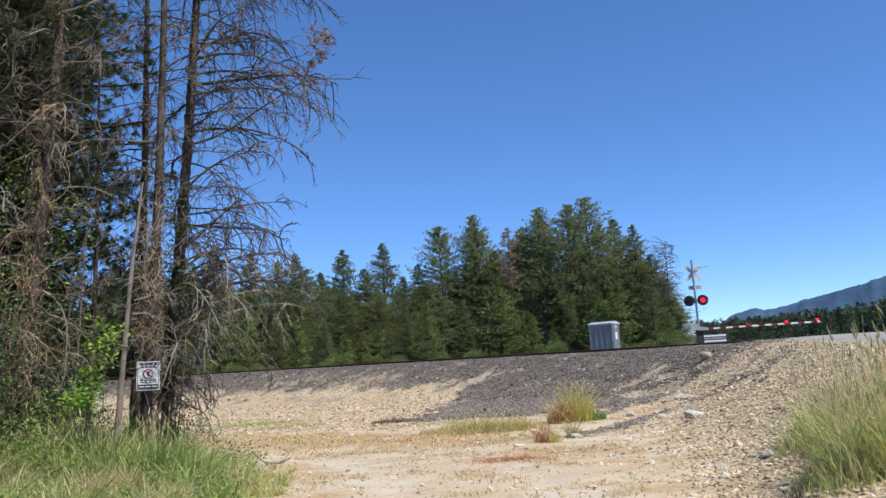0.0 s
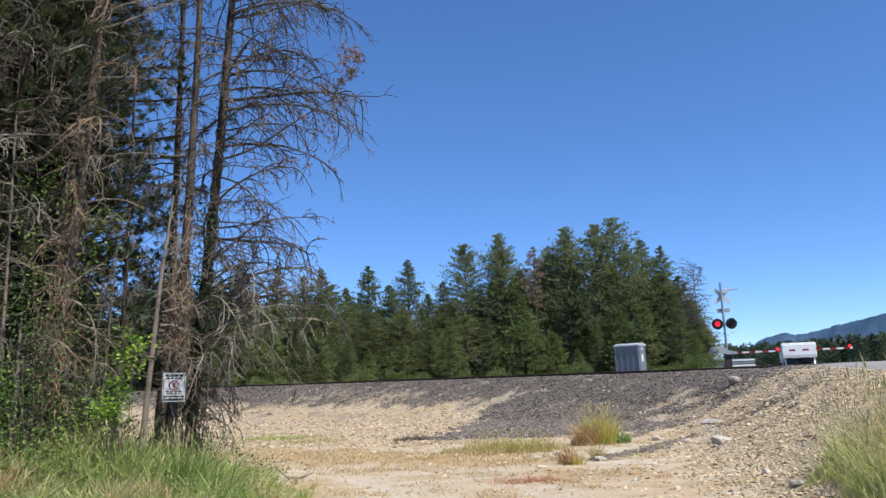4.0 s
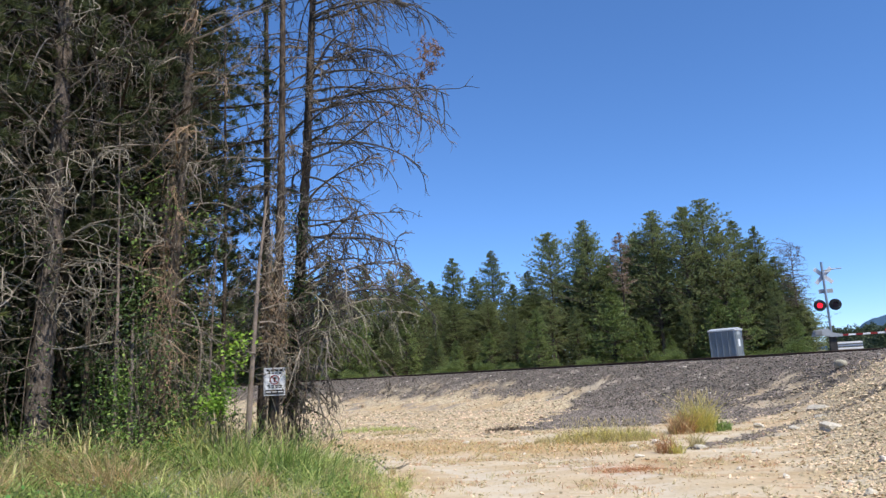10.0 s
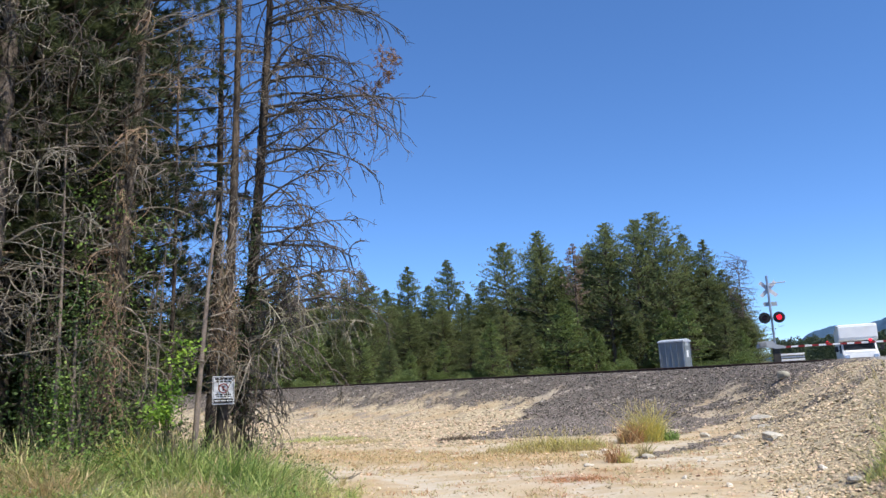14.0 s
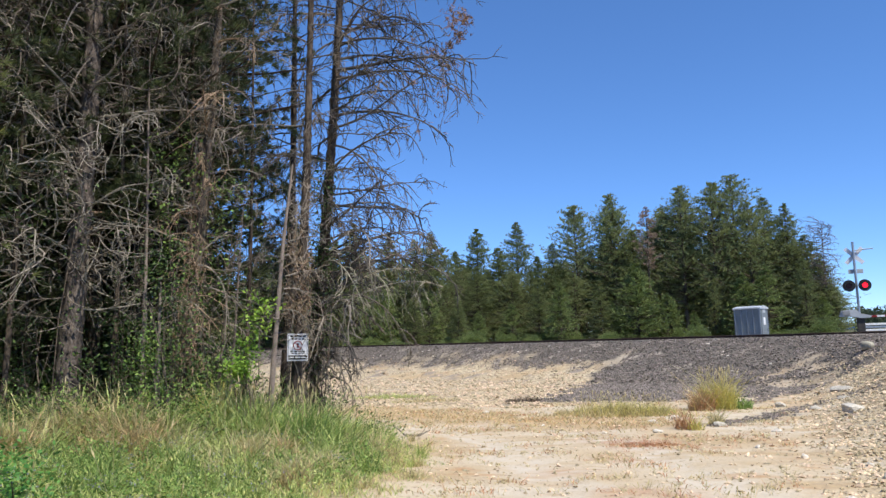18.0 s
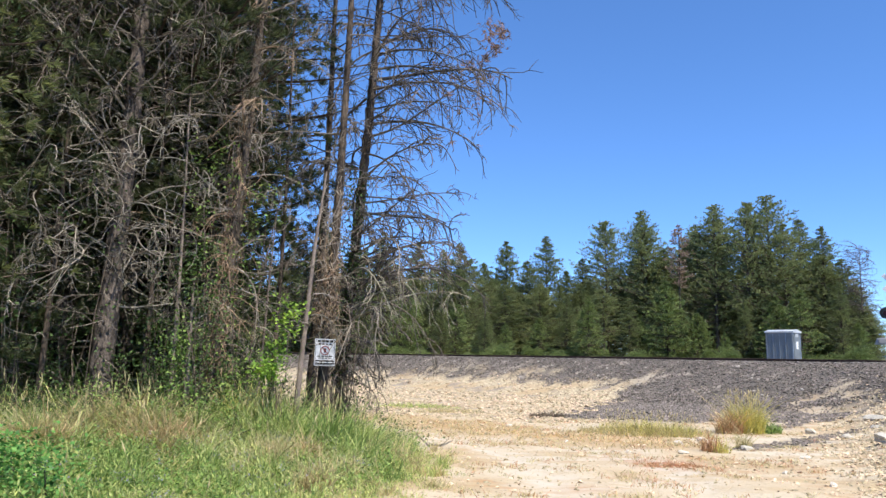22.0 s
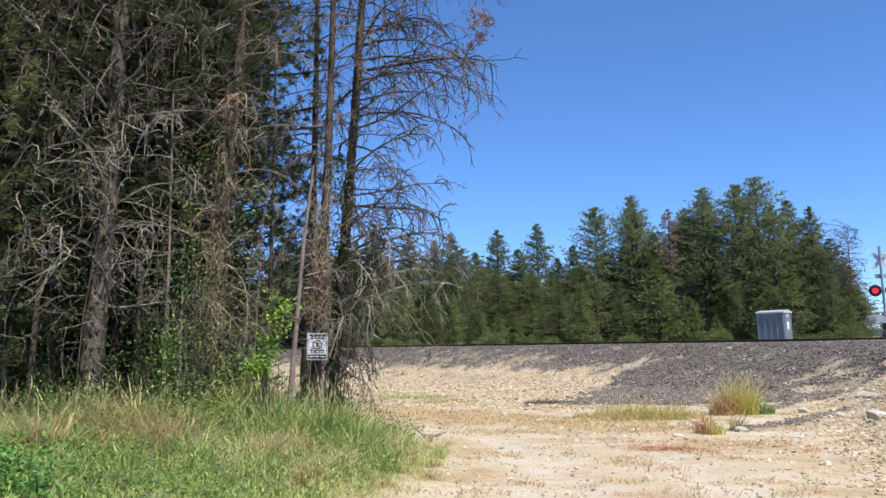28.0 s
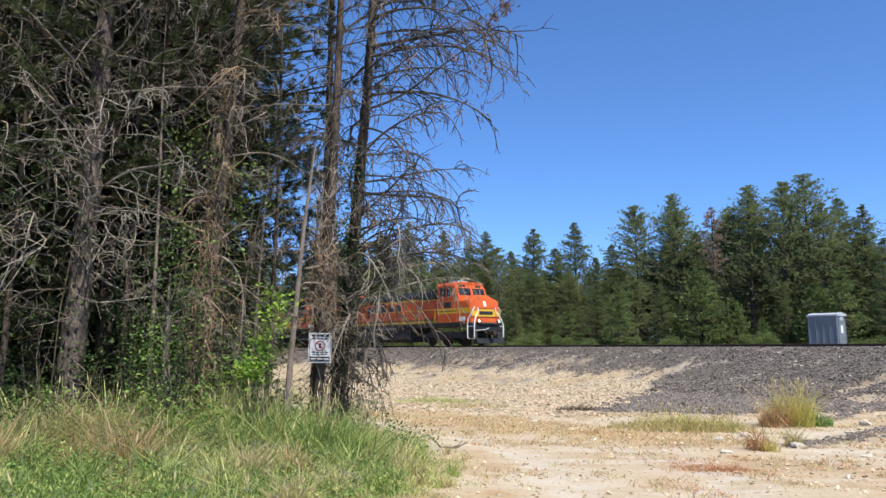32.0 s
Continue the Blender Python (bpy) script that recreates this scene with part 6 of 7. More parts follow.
# ---- signal shed beside the track ----
def make_shed():
    x, y = polar(-11.95, 46.6)
    z = 0.70
    shed = thing("signal_shed", pose(x, y, z, 0, 0, TRACK_ANGLE), "grey ribbed aluminium signal shed with an overhanging roof", "shed")
    L, W, H = 1.48, 1.05, 2.28
    part("body", box(L, W, H, (0, 0, H / 2), 0.015), ALU, shed)
    part("plinth", box(L + 0.1, W + 0.1, 0.16, (0, 0, 0.0), 0.01), GREY, shed)
    roof = prism([(-W / 2 - 0.07, H - 0.02), (W / 2 + 0.07, H - 0.02), (W / 2 + 0.07, H + 0.06), (0, H + 0.17), (-W / 2 - 0.07, H + 0.06)], L + 0.14, axis="X", at=0)
    part("roof", roof, ALU_ROOF, shed, "pale overhanging sheet roof")
    for k in range(5):
        xx = -L / 2 + 0.03 + k * (L - 0.06) / 4
        part("panel_rib", box(0.035, 0.03, H - 0.06, (xx, -W / 2 - 0.012, H / 2), 0.006), GALV, shed)
    door = part("door", box(0.035, 0.72, 1.95, (L / 2 + 0.016, -0.02, 1.06), 0.008), ALU, shed)
    part("notice", box(0.01, 0.26, 0.42, (L / 2 + 0.042, -0.02, 1.55), 0.002), WHITE, door, "white paper notice on the shed door")
    part("handle", rod(0.02, 0.16, (L / 2 + 0.06, 0.26, 1.05), "Z", 8), GALV, door, "steel door handle")
    part("vent", box(0.03, 0.4, 0.2, (L / 2 + 0.02, 0.0, 2.12), 0.006), GREY, shed)
    for sy in (-1, 1):
        part("corner_trim", box(0.06, 0.06, H, (L / 2 - 0.005, sy * (W / 2 - 0.005), H / 2), 0.008), GALV, shed)
    part("corner_trim", box(0.06, 0.06, H, (-L / 2 + 0.005, -W / 2 + 0.005, H / 2), 0.008), GALV, shed)


make_shed()

# ---- level crossing signal ----
ROAD_ANGLE = math.degrees(math.atan2(-ROAD_N[1], -ROAD_N[0]))     # along the gate arm, across the road
FLASH = []


def make_signal():
    x, y = polar(-18.78, 45.0)
    z = zat(x, y)
    top = 6.28 - z
    sig = thing("crossing_signal", pose(x, y, z, 0, 0, ROAD_ANGLE), "level crossing signal with red flashing lamps and lowered gate", "signal")
    part("base", box(0.5, 0.5, 0.5, (0, 0, 0.1), 0.03), GREY, sig)
    part("mast", rod(0.062, top, (0, 0, top / 2), "Z", 14), GALV, sig)
    part("mast_cap", rod(0.072, 0.05, (0, 0, top), "Z", 14), GALV, sig)
    cz = top - 0.72
    for a in (45, -45):
        buck = part("crossbuck_blade", box(1.16, 0.02, 0.21, (0, 0, 0), 0.006), SIGNWHITE, sig, "white crossbuck blade seen from behind")
        buck.matrix_basis = Matrix.Translation((0.03, 0.08 + (0.024 if a > 0 else 0), cz)) @ Matrix.Rotation(radians(a), 4, "Y")
    part("bell_arm", tube([(0.05, 0, cz + 0.28), (0.4, 0, cz + 0.30), (0.95, 0, cz + 0.33)], 0.028, 8), GREY, sig)
    for sx in (-0.17, 0.24):
        part("track_plate", box(0.30, 0.02, 0.23, (sx, 0.07, cz - 0.85), 0.005), GREY, sig, "small grey plate seen from behind")
    lz = 1.65 + 45 * math.tan(radians(2.91)) - z
    part("lamp_bracket", rod(0.03, 0.8, (0, -0.03, lz), "X", 10), GALV, sig)
    for sx in (-0.375, 0.375):
        target = part("lamp_target", rod(0.31, 0.025, (0, 0, 0), "Y", 32, bevel=0.006), BLACK, sig, "round black lamp background")
        target.location = (sx, -0.16, lz)
        part("lamp_housing", rod(0.16, 0.20, (0, 0.12, 0), "Y", 20), BLACK, target)
        part("dark_lens", rod(0.15, 0.03, (0, -0.018, 0), "Y", 28, bevel=0.006), LENS_OFF, target, "dark red unlit lens")
        n = 14
        hood = [(0.165 * math.cos(math.pi * k / n), 0.165 * math.sin(math.pi * k / n)) for k in range(n + 1)]
        hood += [(0.158 * math.cos(math.pi * k / n), 0.158 * math.sin(math.pi * k / n)) for k in range(n, -1, -1)]
        part("lamp_hood", prism(hood, 0.22, axis="Y", at=-0.12), BLACK, target)
        lit = part("lit_lens", rod(0.135, 0.012, (0, 0, 0), "Y", 28), LAMP_RED, target, "glowing red lens")
        FLASH.append((lit, sx < 0, (0, -0.045, 0), (0, 0.06, 0)))
    # gate machine, counterweights and arm
    gz = 1.65 + 45 * math.tan(radians(0.80)) - z
    part("gate_machine", box(0.36, 0.4, 0.95, (0.02, -0.1, gz - 0.45), 0.03), UNDER, sig)
    for sy in (-0.38, 0.20):
        cw = part("counterweight_arm", prism([(-0.98, gz + 0.02), (-0.85, gz + 0.34), (-0.2, gz + 0.40), (0.05, gz + 0.16), (0.5, gz + 0.05), (0.5, gz - 0.06), (0.0, gz - 0.08), (-0.35, gz + 0.02)], 0.04, axis="Y", at=sy), GREY, sig)
        part("counterweight", box(0.36, 0.07, 0.26, (-0.66, sy - 0.06, gz + 0.2), 0.02), GREY_DARK, cw)
    arm = part("gate_arm", box(6.25, 0.055, 0.095, (3.3, -0.1, gz), 0.01), WHITE, sig, "white gate arm with red stripes")
    for k in range(9):
        bm = box(0.33, 0.062, 0.099, (0.62 + k * 0.69, -0.1, gz), 0.006)
        part("red_stripe", bm, RED_SHEET, arm)
    for k, (xx, left) in enumerate([(2.62, True), (4.68, False), (6.28, None)]):
        body = part("gate_lamp", box(0.12, 0.12, 0.1, (xx, -0.1, gz + 0.105), 0.02), BLACK, arm)
        lens = part("gate_lamp_lens", rod(0.075, 0.012, (0, 0, 0), "Y", 16), LAMP_RED, body, "glowing red gate lamp")
        if left is None:
            lens.location = (xx, -0.172, gz + 0.12)
        else:
            FLASH.append((lens, left, (xx, -0.172, gz + 0.12), (xx, -0.10, gz + 0.105)))


make_signal()


def make_guard_rail():
    x, y = polar(-19.8, 47.5)
    z = 1.05
    g = thing("guard_rail", pose(x, y, z, 0, 0, ROAD_ANGLE), "short pale guard rail beside the crossing", "guard rail")
    for k in range(3):
        part("rail_beam", box(1.3, 0.06, 0.11, (0, 0, 0.50 + k * 0.16), 0.02), WHITE if k != 1 else GALV, g)
    for sx in (-0.5, 0.5):
        part("post", box(0.12, 0.14, 1.3, (sx, 0.1, 0.25), 0.01), WEATHERED, g)


make_guard_rail()


# ---- sign on the pine ----
def make_sign():
    x, y = polar(22.18, 14.12)
    sign = thing("warning_sign", pose(x, y, 1.63, 2, 1.5, 22.4), "weathered white warning sign with red ring nailed to pine", "sign")
    w, h = 0.385, 0.505
    part("plate", box(w, 0.006, h, (0, 0, 0), 0.002), SIGNWHITE, sign)
    rim = [box(w - 0.03, 0.004, 0.008, (0, -0.005, sz * (h / 2 - 0.02))) for sz in (-1, 1)]
    for bm in rim:
        part("border_line", bm, BLACK, sign)
    for sx in (-1, 1):
        part("border_line", box(0.008, 0.004, h - 0.048, (sx * (w / 2 - 0.018), -0.005, 0)), BLACK, sign)
    n = 36
    ring = bmesh.new()
    vs = [[ring.verts.new((rr * math.cos(2 * math.pi * k / n), -0.0062, 0.035 + rr * math.sin(2 * math.pi * k / n))) for k in range(n)] for rr in (0.088, 0.070)]
    for k in range(n):
        ring.faces.new((vs[0][k], vs[0][(k + 1) % n], vs[1][(k + 1) % n], vs[1][k]))
    part("red_ring", ring, RED_SHEET, sign, "red prohibition ring")
    part("ring_slash", box(0.15, 0.004, 0.014, (0, -0.0065, 0.035), 0, None, Matrix.Rotation(radians(45), 4, "Y")), RED_SHEET, sign)
    part("pictogram", box(0.035, 0.003, 0.085, (0, -0.0052, 0.035), 0.001), BLACK, sign)
    for k, (zz, ww, hh) in enumerate([(0.205, 0.31, 0.034), (0.155, 0.26, 0.024), (-0.075, 0.29, 0.02), (-0.11, 0.25, 0.016)]):
        for j in range(4):
            part("text_bar", box(ww / 4 - 0.016, 0.003, hh, (-ww / 2 + (j + 0.5) * ww / 4, -0.0052, zz), 0), BLACK, sign)
    part("lower_band", box(w - 0.06, 0.003, 0.075, (0, -0.0052, -0.185), 0), BLACK, sign, "black band at the foot of the sign")
    for k in range(3):
        part("band_bar", box(0.085, 0.003, 0.02, (-0.105 + 0.105 * k, -0.0085, -0.185), 0), SIGNWHITE, sign)
    for sz in (-1, 1):
        part("nail", rod(0.009, 0.008, (0, -0.006, sz * (h / 2 - 0.035)), "Y", 8), STEEL_RAIL, sign)


make_sign()


# ---- motorhome waiting at the gate ----
def make_motorhome():
    mh = thing("motorhome", Matrix.Identity(4), "white motorhome with overcab bunk waiting at the gate", "motorhome")
    W = 2.16
    part("coach_body", box(4.6, W, 2.35, (-3.1, 0, 1.92), 0.08), WHITE, mh)
    part("overcab_bunk", prism([(-1.0, 2.05), (1.0, 2.05), (1.12, 2.18), (1.12, 2.95), (1.02, 3.06), (-1.0, 3.08)], W, axis="Y", bevel=0.05), WHITE, mh)
    part("roof_cap", box(5.6, W + 0.05, 0.07, (-2.55, 0, 3.08), 0.03), WHITE, mh)
    cab = part("cab", prism([(-0.9, 0.55), (1.65, 0.55), (1.72, 0.80), (1.66, 1.22), (0.95, 1.42), (0.35, 2.06), (-0.9, 2.06)], 1.94, axis="Y", bevel=0.05), WHITE, mh)
    ws = part("windscreen", box(0.03, 1.72, 0.78, (0, 0, 0), 0.02), WINDSCREEN, mh, "dark raked windscreen")
    ws.matrix_basis = Matrix.Translation((0.70, 0, 1.74)) @ Matrix.Rotation(radians(-43), 4, "Y")
    part("bonnet", box(0.7, 1.6, 0.05, (1.28, 0, 1.36), 0.02, None, Matrix.Rotation(radians(15), 4, "Y")), WHITE, cab)
    part("grille", box(0.03, 1.0, 0.16, (1.715, 0, 0.86), 0.01), BLACK, cab)
    for sy in (-1, 1):
        part("headlight", box(0.05, 0.28, 0.2, (1.70, sy * 0.78, 1.0), 0.03), CHROME, mh, "clear headlight")
        part("side_window", box(0.75, 0.02, 0.5, (0.0, sy * 1.0, 1.62), 0.05), GLASS, mh)
        mir = part("mirror", box(0.1, 0.2, 0.34, (0.55, sy * 1.25, 1.6), 0.03), BLACK, mh)
        part("mirror_arm", rod(0.02, 0.25, (0.55, sy * 1.1, 1.5), "Y", 8), BLACK, mir)
    part("wiper", box(0.02, 0.6, 0.02, (0.98, -0.2, 1.48), 0), BLACK, mh)
    part("bumper", box(0.16, 2.0, 0.2, (1.74, 0, 0.52), 0.04), GREY, mh)
    part("coach_window", box(1.2, 0.02, 0.6, (-3.0, W / 2 + 0.006, 2.1), 0.05), GLASS, mh)
    part("chassis", box(6.0, 1.0, 0.2, (-2.2, 0, 0.5), 0.02), BLACK, mh)
    wheels = []
    for xx in (0.95, -3.6):
        for sy in (-0.92, 0.92):
            w = part("wheel", rod(0.37, 0.22, (0, 0, 0), "Y", 24, bevel=0.03), RUBBER, mh, "", (xx, sy, 0.37))
            part("rim", rod(0.2, 0.235, (0, 0, 0), "Y", 16, bevel=0.01), GALV, w)
            for k in range(4):
                part("rim_slot", rod(0.03, 0.24, (0.12 * math.cos(k * math.pi / 2), 0, 0.12 * math.sin(k * math.pi / 2)), "Y", 8), BLACK, w)
            wheels.append(w)
    return mh, wheels


MOTORHOME, MOTORHOME_WHEELS = make_motorhome()


# ---- locomotives ----
def make_loco(second=False):
    lo = thing("locomotive", Matrix.Identity(4), "orange diesel locomotive with yellow stripes hauling a train" if not second else "second orange and yellow diesel locomotive of the train", "locomotive", "locomotives of the train")
    P = lambda n, bm, m, parent=lo, label="": part(n, bm, m, parent, label)
    P("sill", box(20.9, 3.02, 0.24, (0, 0, 1.56), 0.02), UNDER)
    P("walkway", box(19.4, 3.06, 0.05, (-0.4, 0, 1.70), 0.01), UNDER)
    P("long_hood", prism([(-1.02, 1.72), (1.02, 1.72), (1.02, 3.70), (-1.02, 3.70)], 13.4, axis="X", at=-0.2), ORANGE)
    P("hood_roof", prism([(-1.02, 3.703), (1.02, 3.703), (1.02, 3.95), (0.78, 4.32), (-0.78, 4.32), (-1.02, 3.95)], 13.4, axis="X", at=-0.2), DARKGREEN, lo, "dark green roof of the hood")
    rad = P("radiator_cab", prism([(-1.02, 1.72), (1.02, 1.72), (1.02, 3.15), (1.5, 3.45), (1.5, 4.35), (1.25, 4.62), (-1.25, 4.62), (-1.5, 4.35), (-1.5, 3.45), (-1.02, 3.15)], 3.3, axis="X", at=-8.5), ORANGE)
    P("exhaust", box(1.2, 0.7, 0.2, (-2.5, 0, 4.40), 0.03), UNDER)
    P("dynamic_brake", box(2.2, 2.3, 0.75, (4.9, 0, 3.97), 0.05), DARKGREEN)
    bm = prism([(-1.48, 1.62), (1.48, 1.62), (1.48, 3.28), (0.55, 3.74), (-0.55, 3.74), (-1.48, 3.28)], 1.83, axis="X", at=9.415, bevel=0.06)
    for v in bm.verts:
        if v.co.x > 9.4 and v.co.z > 2.7:
            v.co.x -= (v.co.z - 2.7) * 0.34
    nose = P("nose", bm, ORANGE)
    cab = P("cab", prism([(6.5, 1.70), (8.86, 1.70), (8.90, 3.70), (8.70, 4.38), (8.52, 4.54), (6.5, 4.58)], 3.0, axis="Y", bevel=0.06), ORANGE)
    P("cab_roof", prism([(-1.50, 4.48), (1.50, 4.48), (1.34, 4.70), (0.8, 4.80), (-0.8, 4.80), (-1.34, 4.70)], 2.15, axis="X", at=7.45), ORANGE, cab)
    for sy in (-1, 1):
        w = P("windscreen", box(0.03, 1.16, 0.56, (0, 0, 0), 0.02), WINDSCREEN, cab, "dark windscreen pane")
        w.matrix_basis = Matrix.Translation((8.808, sy * 0.70, 4.03)) @ Matrix.Rotation(radians(-16.4), 4, "Y")
        P("side_window", box(0.62, 0.03, 0.62, (8.0, sy * 1.505, 4.0), 0.02), GLASS, cab)
        P("side_window", box(0.62, 0.03, 0.62, (7.2, sy * 1.505, 4.0), 0.02), GLASS, cab)
        P("cab_awning", box(1.5, 0.16, 0.03, (7.55, sy * 1.57, 4.36), 0.005), UNDER, cab)
        P("cab_number_bar", box(0.85, 0.006, 0.42, (7.75, sy * 1.504, 3.05), 0.001), DARKGREEN, cab)
        P("cab_yellow_panel", box(2.3, 0.008, 0.40, (7.66, sy * 1.503, 2.58), 0.001), YELLOW, cab, "yellow band below the cab window")
        P("cab_stripe", box(2.3, 0.006, 0.06, (7.66, sy * 1.506, 2.58), 0.001), DARKGREEN, cab)
        P("hood_yellow_band", box(13.2, 0.008, 0.2 if not second else 1.1, (-0.2, sy * 1.024, 1.85 if not second else 2.32), 0.001), YELLOW, lo, "yellow band along the hood")
        P("hood_stripe", box(13.2, 0.006, 0.07, (-0.2, sy * 1.027, 2.0 if not second else 2.9), 0.001), DARKGREEN)
        P("hood_top_stripe", box(13.2, 0.006, 0.16, (-0.2, sy * 1.025, 3.60), 0.001), YELLOW)
        for k in range(11):
            d = P("hood_door", box(1.02, 0.02, 0.98, (-6.2 + k * 1.16, sy * 1.022, 2.98), 0.008), ORANGE)
            if k % 2 == 0:
                P("door_latch", box(0.04, 0.02, 0.14, (-5.78 + k * 1.16, sy * 1.038, 3.1), 0.004), UNDER, d)
        for k in range(3):
            P("radiator_grille", box(0.92, 0.02, 0.62, (-9.5 + k * 1.0, sy * 1.505, 3.9), 0.01), UNDER, rad)
        P("rear_yellow_band", box(3.2, 0.008, 1.35, (-8.5, sy * 1.024, 2.45), 0.001), YELLOW, rad)
        for k in range(5):
            P("lettering_bar", box(0.72, 0.006, 0.6, (-3.4 + k * 1.05, sy * 1.034, 3.05), 0.001), DARKGREEN if not second else UNDER)
        P("handrail", tube([(6.4, sy * 1.5, 2.75), (0, sy * 1.5, 2.75), (-9.8, sy * 1.5, 2.75)], 0.022, 6), YELLOW)
        for k in range(9):
            P("stanchion", rod(0.018, 1.05, (6.2 - k * 2.0, sy * 1.5, 2.22), "Z", 6), YELLOW)
        P("front_grab", tube([(10.0, sy * 1.53, 0.55), (10.0, sy * 1.53, 1.55), (10.12, sy * 1.56, 1.95), (10.44, sy * 1.40, 2.55), (10.46, sy * 1.22, 2.82)], 0.04, 8), WHITE)
        P("front_grab", tube([(10.66, sy * 1.46, 0.60), (10.66, sy * 1.46, 1.5), (10.60, sy * 1.3, 1.95), (10.46, sy * 0.9, 2.5), (10.44, sy * 0.86, 2.75)], 0.04, 8), WHITE)
        P("builder_plate", box(0.7, 0.008, 0.30, (9.35, sy * 1.486, 1.98), 0.002), WHITE, nose, "white plate on the nose side")
        st = P("step_well", box(0.5, 0.4, 0.95, (10.25, sy * 1.22, 1.02), 0.02), UNDER)
        for k in range(4):
            P("step", box(0.6, 0.30, 0.04, (10.27, sy * 1.37, 0.5 + k * 0.3), 0.006), WHITE if k in (0, 3) else UNDER, st)
        P("ditch_light", rod(0.13, 0.14, (10.62, sy * 1.0, 1.78), "X", 16), BLACK)
        P("ditch_lens", rod(0.10, 0.02, (10.70, sy * 1.0, 1.78), "X", 16), LAMP_WHITE, lo, "lit ditch light")
        P("nose_light_panel", box(0.03, 0.30, 0.16, (10.34, sy * 1.1, 2.62), 0.01), ORANGE, nose)
        P("number_board", box(0.05, 0.52, 0.20, (8.64, sy * 0.78, 4.46), 0.01), DARKGREEN, cab)
    P("nose_yellow_panel", prism([(10.31, 2.12), (10.362, 2.12), (10.345, 2.66), (10.30, 2.66)], 2.80, axis="Y"), YELLOW, nose, "yellow panel across the nose")
    P("nose_badge", box(0.02, 1.35, 0.26, (10.363, 0, 2.38), 0.003), DARKGREEN, nose, "dark badge shape on the nose")
    P("nose_stripe", box(0.02, 2.8, 0.05, (10.325, 0, 2.68), 0.002), DARKGREEN, nose)
    P("nose_door_light", rod(0.085, 0.06, (10.185, 0.0, 3.16), "X", 16), LAMP_WHITE, nose, "lit headlight")
    P("nose_door_light", rod(0.085, 0.06, (10.26, 0.0, 2.95), "X", 16), LAMP_WHITE, nose, "lit headlight")
    for sy in (-1, 1):
        P("side_nose_band", box(1.45, 0.008, 0.40, (9.6, sy * 1.482, 2.58), 0.001), YELLOW, nose)
    P("pilot", box(0.2, 2.5, 0.55, (10.42, 0, 1.30), 0.04), BLACK)
    P("anticlimber", box(0.32, 2.0, 0.12, (10.52, 0, 1.62), 0.02), UNDER)
    P("cut_lever", tube([(10.62, -1.3, 1.1), (10.66, -0.4, 1.15), (10.70, 0.0, 1.3)], 0.02, 6), WHITE)
    P("snow_plough", prism([(10.4, 0.14), (10.95, 0.14), (10.72, 0.5), (10.45, 0.55)], 2.7, axis="Y", bevel=0.02), BLACK)
    P("coupler", box(0.7, 0.34, 0.34, (10.95, 0, 0.9), 0.06), STEEL_RAIL)
    for sy in (-0.5, 0.4):
        P("air_hose", tube([(10.65, sy, 1.1), (10.9, sy, 0.9), (10.95, sy * 0.9, 0.55)], 0.03, 6), BLACK)
    P("fuel_tank", prism([(-1.45, 0.55), (-1.15, 0.28), (1.15, 0.28), (1.45, 0.55), (1.45, 1.42), (-1.45, 1.42)], 6.4, axis="X", at=-0.2), UNDER)
    P("air_reservoir", rod(0.22, 3.0, (-0.3, -1.42, 1.25), "X", 14), UNDER)
    P("horn", box(0.5, 0.4, 0.18, (6.2, 0, 4.66), 0.03), GREY)
    P("roof_unit", box(1.0, 1.0, 0.22, (7.3, 0, 4.84), 0.04), ALU_ROOF)
    sets = []
    for bx in (7.0, -7.4):
        bogie = P("bogie", box(5.0, 2.3, 0.35, (bx, 0, 0.75), 0.05), UNDER)
        for sy in (-1, 1):
            P("bogie_side_frame", prism([(bx - 2.7, 0.55), (bx - 2.4, 0.95), (bx - 0.9, 1.05), (bx + 0.9, 1.05), (bx + 2.4, 0.95), (bx + 2.7, 0.55), (bx + 1.4, 0.62), (bx, 0.5), (bx - 1.4, 0.62)], 0.14, axis="Y", at=sy * 1.18, bevel=0.02), UNDER, bogie)
        for dx in (-2.0, 0, 2.0):
            bm = rod(0.53, 0.14, (0, 0.76, 0), "Y", 24)
            rod(0.53, 0.14, (0, -0.76, 0), "Y", 24, bm=bm)
            rod(0.09, 1.6, (0, 0, 0), "Y", 10, bm=bm)
            ws = P("wheelset", bm, STEEL_RAIL)
            ws.location = (bx + dx, 0, 0.53)
            for sy in (-1, 1):
                P("axle_box", box(0.36, 0.14, 0.34, (bx + dx, sy * 1.24, 0.60), 0.04), UNDER, bogie)
            sets.append(ws)
    return lo, sets


LOCO_A, SETS_A = make_loco()
LOCO_B, SETS_B = make_loco(True)


# ---- rocks ----
def rock_mesh(g, size, flat=0.6, seg=2):
    bm = bmesh.new()
    bmesh.ops.create_icosphere(bm, subdivisions=seg, radius=1)
    ph = g.uniform(0, 6, 6)
    for v in bm.verts:
        c = v.co
        w = 0.5 if seg > 2 else 1.0
        k = 1 + w * 0.18 * math.sin(3.1 * c.x + ph[0]) + w * 0.15 * math.sin(4.3 * c.y + ph[1]) + w * 0.15 * math.sin(3.7 * c.z + ph[2]) + 0.05 * math.sin(9 * c.x * c.y + ph[3])
        v.co = Vector((c.x * k * size, c.y * k * size * 0.8, max(c.z, -0.55) * k * size * flat))
    return bm


